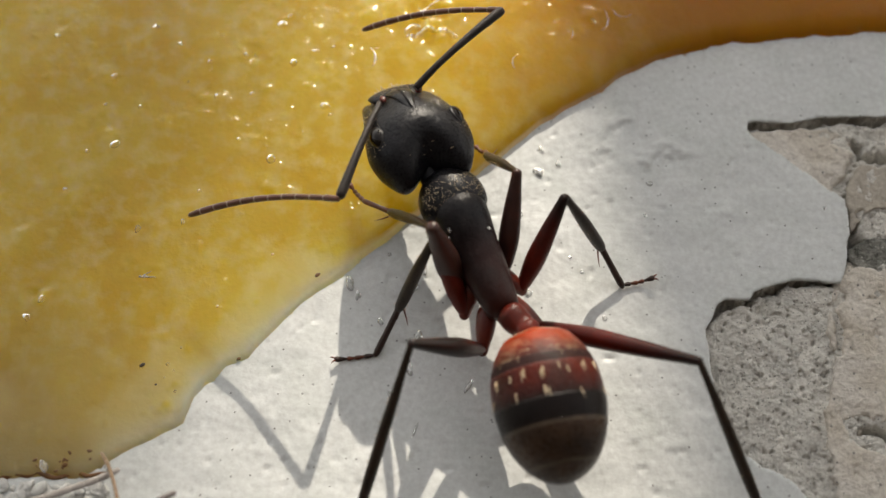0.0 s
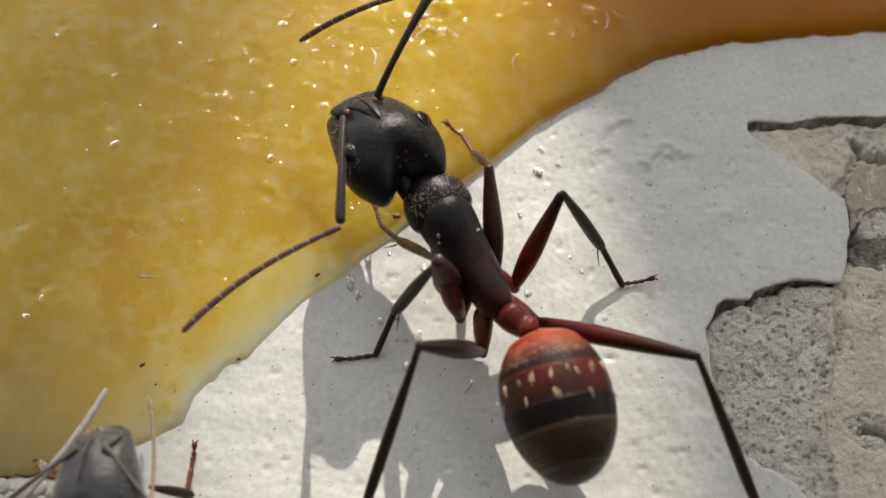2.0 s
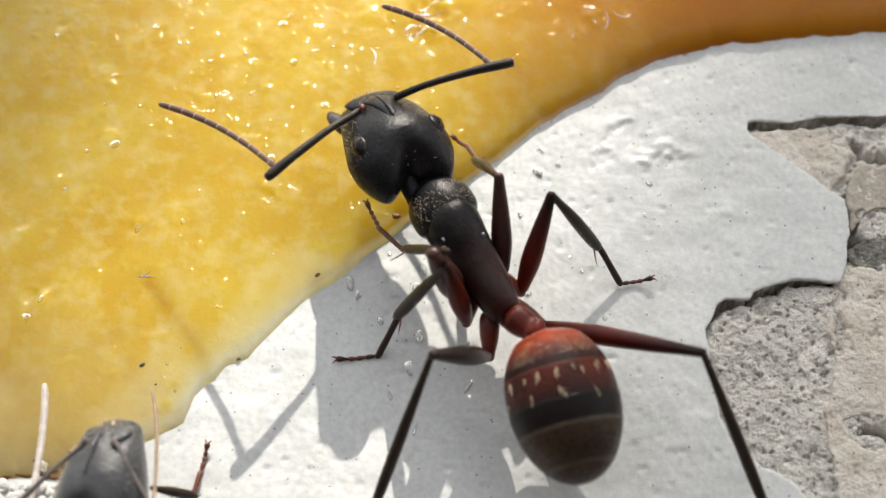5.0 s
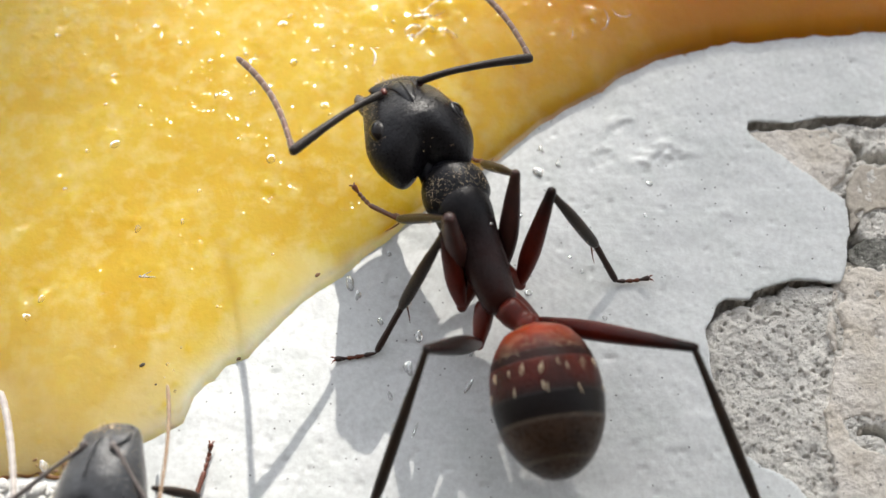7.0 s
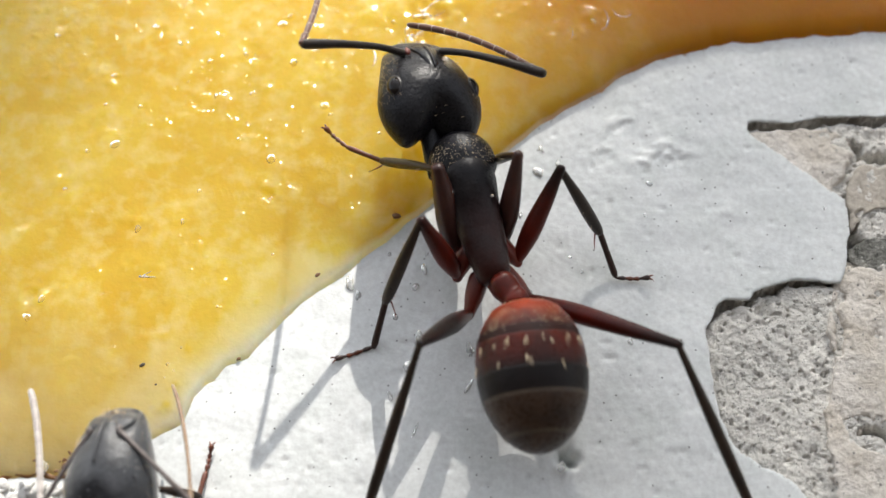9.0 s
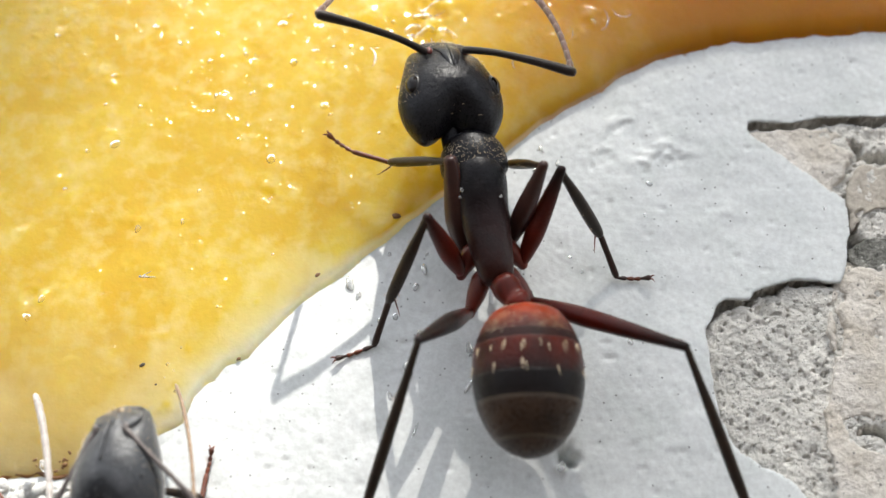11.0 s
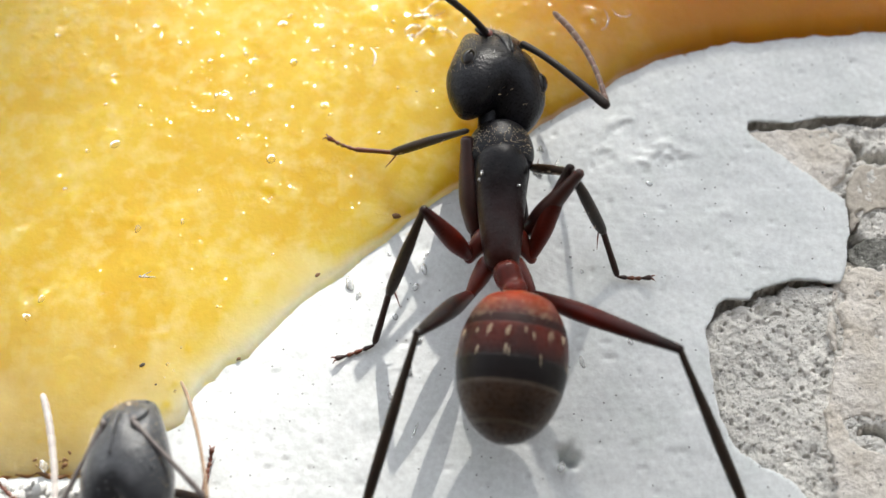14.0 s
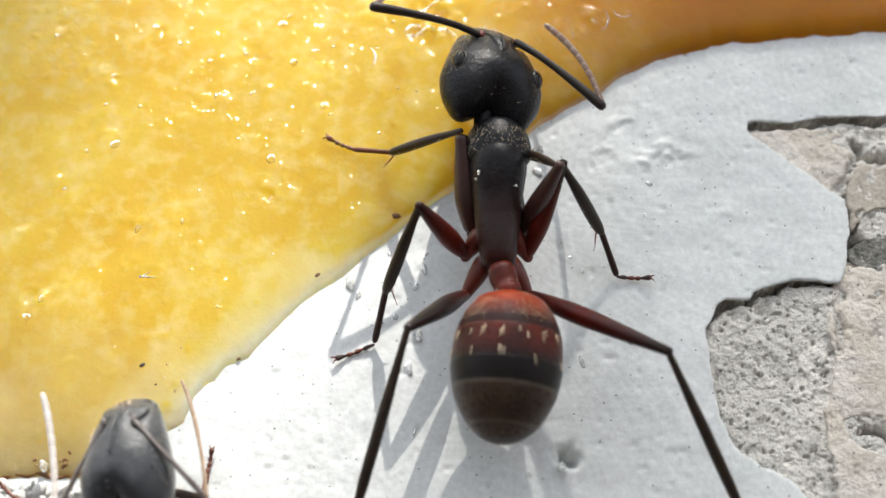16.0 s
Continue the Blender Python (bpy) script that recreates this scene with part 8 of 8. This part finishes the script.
    walk(second_parts["tarsusFR"], [(0, P(1.922, 2.33, 0.125, -6.1, -0, -20.2)), (0.5, P(2.085, 1.918, 0.125, -6.2, -0, -13.9)), (1, P(1.558, 1.928, 0.125, -6.3, -0, -5.4)), (1.5, P(1.109, 2.408, 0.125, -6.2, 0, 2.1)),
        (2, P(1.197, 2.309, 0.125, -6.2, -0, -0.5)), (2.5, P(0.823, 2.354, 0.125, -6.1, 0, 5)), (3, P(0.81, 2.427, 0.125, -6, 0, 4.4)), (3.5, P(0.771, 2.464, 0.125, -5.8, 0, 4.1)),
        (4, P(0.977, 2.411, 0.125, -5.7, -0, -0.1)), (6.5, P(1.146, 2.365, 0.125, -5.7, -0, -0.3)), (7, P(1.141, 2.433, 0.125, -5.7, -0, -0)), (7.5, P(1.244, 2.313, 0.125, -5.7, -0, -1.7)),
        (8, P(1.271, 2.196, 0.125, -5.7, -0, -3.4)), (8.5, P(1.263, 1.994, 0.125, -5.7, -0, -6.1)), (9, P(1.413, 1.833, 0.125, -5.7, -0, -5.8)), (9.2, P(1.35, 1.777, 0.125, -5.6, -0, -5.7)),
        (11.3, P(1.346, 1.597, 0.125, -5.5, -0, -5.4)), (12, P(1.265, 1.445, 0.125, -5.5, -0, -7.4)), (12.5, P(1.198, 1.4, 0.125, -5.5, -0, -7.4)), (14, P(1.198, 1.4, 0.125, -5.5, -0, -7.4)),
        (16, P(1.198, 1.37, 0.125, -5.5, -0, -7.4))])
    walk(second_parts["head"], [(0, P(0.1, 0.15, 1.823, 6, -14, 4)), (1, P(0.12, 0.15, 1.823, 6, -14, 4)), (1.5, P(0, 0.17, 1.823, 6, -14, 4)), (2, P(-0.16, 0.17, 1.823, 6, -14, 4)), (2.5, P(-0.3, 0.19, 1.823, 6, -14, 4)), (3, P(-0.36, 0.2, 1.823, 6, -14, 4)), (3.5, P(-0.36, 0.2, 1.823, 6, -14, 4)), (4, P(-0.27, 0.21, 1.823, 6, -14, 4)), (6.5, P(-0.33, 0.17, 1.823, 6, -14, 4)), (8, P(-0.34, 0.15, 1.823, 6, -14, 4)), (8.5, P(-0.2, 0.15, 1.823, 6, -14, 4)), (9, P(-0.12, 0.15, 1.823, 6, -14, 2)), (11.3, P(-0.08, 0.1, 1.823, 6, -14, 2)), (16, P(-0.06, 0.08, 1.823, 6, -14, 2))])
    walk(second_parts["scapeL"], [(0, P(-0.48, 2.02, 2.539, -14.8, 0, 56.8)), (0.5, P(-0.47, 2.02, 2.539, -19.9, 0, 81.3)), (1, P(-0.46, 2.02, 2.539, -18, -0, 123.7)), (1.5, P(-0.58, 2.04, 2.539, -16.5, -0, 124.5)), (2, P(-0.74, 2.04, 2.539, -17.7, -0, 126.8)), (2.5, P(-0.88, 2.06, 2.539, -15.8, -0, 135.5)), (3.5, P(-0.94, 2.07, 2.539, -16.2, -0, 138.5)), (4, P(-0.85, 2.08, 2.539, -16.9, -0, 139.9)), (6.5, P(-0.91, 2.04, 2.539, -13.4, -0, 136.1)), (7, P(-0.913, 2.033, 2.539, -13.7, -0, 134.6)), (8, P(-0.92, 2.02, 2.539, -14, -0, 137.2)), (8.5, P(-0.78, 2.02, 2.539, -14.4, -0, 140.4)), (9, P(-0.7, 2.02, 2.539, -14.8, -0, 150)), (9.2, P(-0.697, 2.016, 2.539, -14.4, -0, 149.7)), (11.3, P(-0.66, 1.97, 2.539, -14.6, -0, 154.8)), (12, P(-0.657, 1.967, 2.539, -14.1, -0, 153.9)), (16, P(-0.64, 1.95, 2.539, -13.6, -0, 153.2))])
    walk(second_parts["flagellumL"], [(0, P(-2.355, 3.082, 1.979, -29, -0, -69.4)), (0.5, P(-2.109, 2.155, 1.979, -27.3, -0, -69.3)), (1, P(-2.015, 0.964, 1.979, -20.4, -0, -25.2)), (1.5, P(-2.141, 0.848, 1.979, -22.2, -0, -13.1)),
        (2, P(-1.983, 0.871, 1.979, -21.8, -0, -18.4)), (2.5, P(-1.968, 0.505, 1.979, -22, 0, 2.6)), (3.5, P(-1.859, 0.476, 1.979, -20.9, 0, 14.5)), (4, P(-1.767, 0.508, 1.979, -20.4, 0, 12.7)),
        (6.5, P(-2.204, 0.231, 1.979, -16.7, 0, 27.5)), (7, P(-2.217, 0.304, 1.979, -16.6, 0, 28.7)), (8, P(-2.106, 0.271, 1.979, -15.8, 0, 24)), (8.5, P(-1.969, 0.243, 1.979, -14.8, 0, 18.9)),
        (9, P(-1.638, 0.087, 1.979, -13.7, 0, 18.1)), (9.2, P(-1.679, 0.04, 1.979, -13.6, 0, 18.4)), (11.3, P(-1.495, -0.023, 1.979, -15.2, 0, 20.1)), (12, P(-1.557, -0.075, 1.979, -15.1, 0, 16.7)),
        (16, P(-1.624, -0.149, 1.979, -15, 0, 16.6))])
    walk(second_parts["scapeR"], [(0, P(0.148, 2.02, 2.743, -18.4, -0, -63.5)), (0.5, P(0.158, 2.02, 2.743, -10.1, -0, -106.9)), (1, P(0.168, 2.02, 2.743, -10.8, -0, -135.3)), (2, P(-0.112, 2.04, 2.743, -14.7, -0, -135.2)), (2.5, P(-0.252, 2.06, 2.743, -16.25, 0, -137.9)), (3, P(-0.312, 2.07, 2.743, -17.8, -0, -140.6)), (3.5, P(-0.312, 2.07, 2.743, -17.1, 0, -138.65)), (4, P(-0.222, 2.08, 2.743, -16.4, -0, -136.7)), (6.5, P(-0.282, 2.04, 2.743, -16, -0, -141.3)), (7, P(-0.285, 2.033, 2.743, -15.5, -0, -136.9)), (7.5, P(-0.289, 2.027, 2.743, -13, -0, -130.9)), (8, P(-0.292, 2.02, 2.743, -12.3, -0, -133.2)), (8.5, P(-0.152, 2.02, 2.743, -11.1, -0, -132.8)), (9, P(-0.072, 2.02, 2.743, -9.5, -0, -129.2)), (11.3, P(-0.032, 1.97, 2.743, -9.4, -0, -131.6)), (12, P(-0.029, 1.967, 2.743, -8.8, -0, -132.7)), (16, P(-0.012, 1.95, 2.743, -8.6, -0, -134.4))])
    walk(second_parts["flagellumR"], [(0, P(0.981, 2.385, 2.396, -42.8, 0, 21.4)), (0.5, P(1.919, 1.353, 2.396, -39.5, 0, 31.1)), (1, P(1.327, 0.625, 2.396, -33.4, 0, 6.6)), (2, P(0.982, 0.98, 2.396, -29.8, 0, 17.8)),
        (3, P(0.736, 1.083, 2.396, -27.8, 0, 23.2)), (4, P(0.858, 1.06, 2.396, -27.2, 0, 22.1)), (6.5, P(0.804, 0.975, 2.396, -25, 0, 22)), (7, P(0.903, 1.006, 2.396, -23.8, 0, 16.5)),
        (7.5, P(1.188, 0.934, 2.396, -19, 0, 4.7)), (8, P(1.207, 0.83, 2.396, -21.1, 0, 9.1)), (8.5, P(1.353, 0.713, 2.396, -22.1, 0, 14.7)), (9, P(1.661, 0.605, 2.396, -22.7, 0, 19.6)),
        (11.3, P(1.616, 0.528, 2.396, -23.9, 0, 19.1)), (12, P(1.703, 0.391, 2.396, -22.2, 0, 19.1)), (16, P(1.683, 0.317, 2.396, -21.5, 0, 18.5))])


motions()
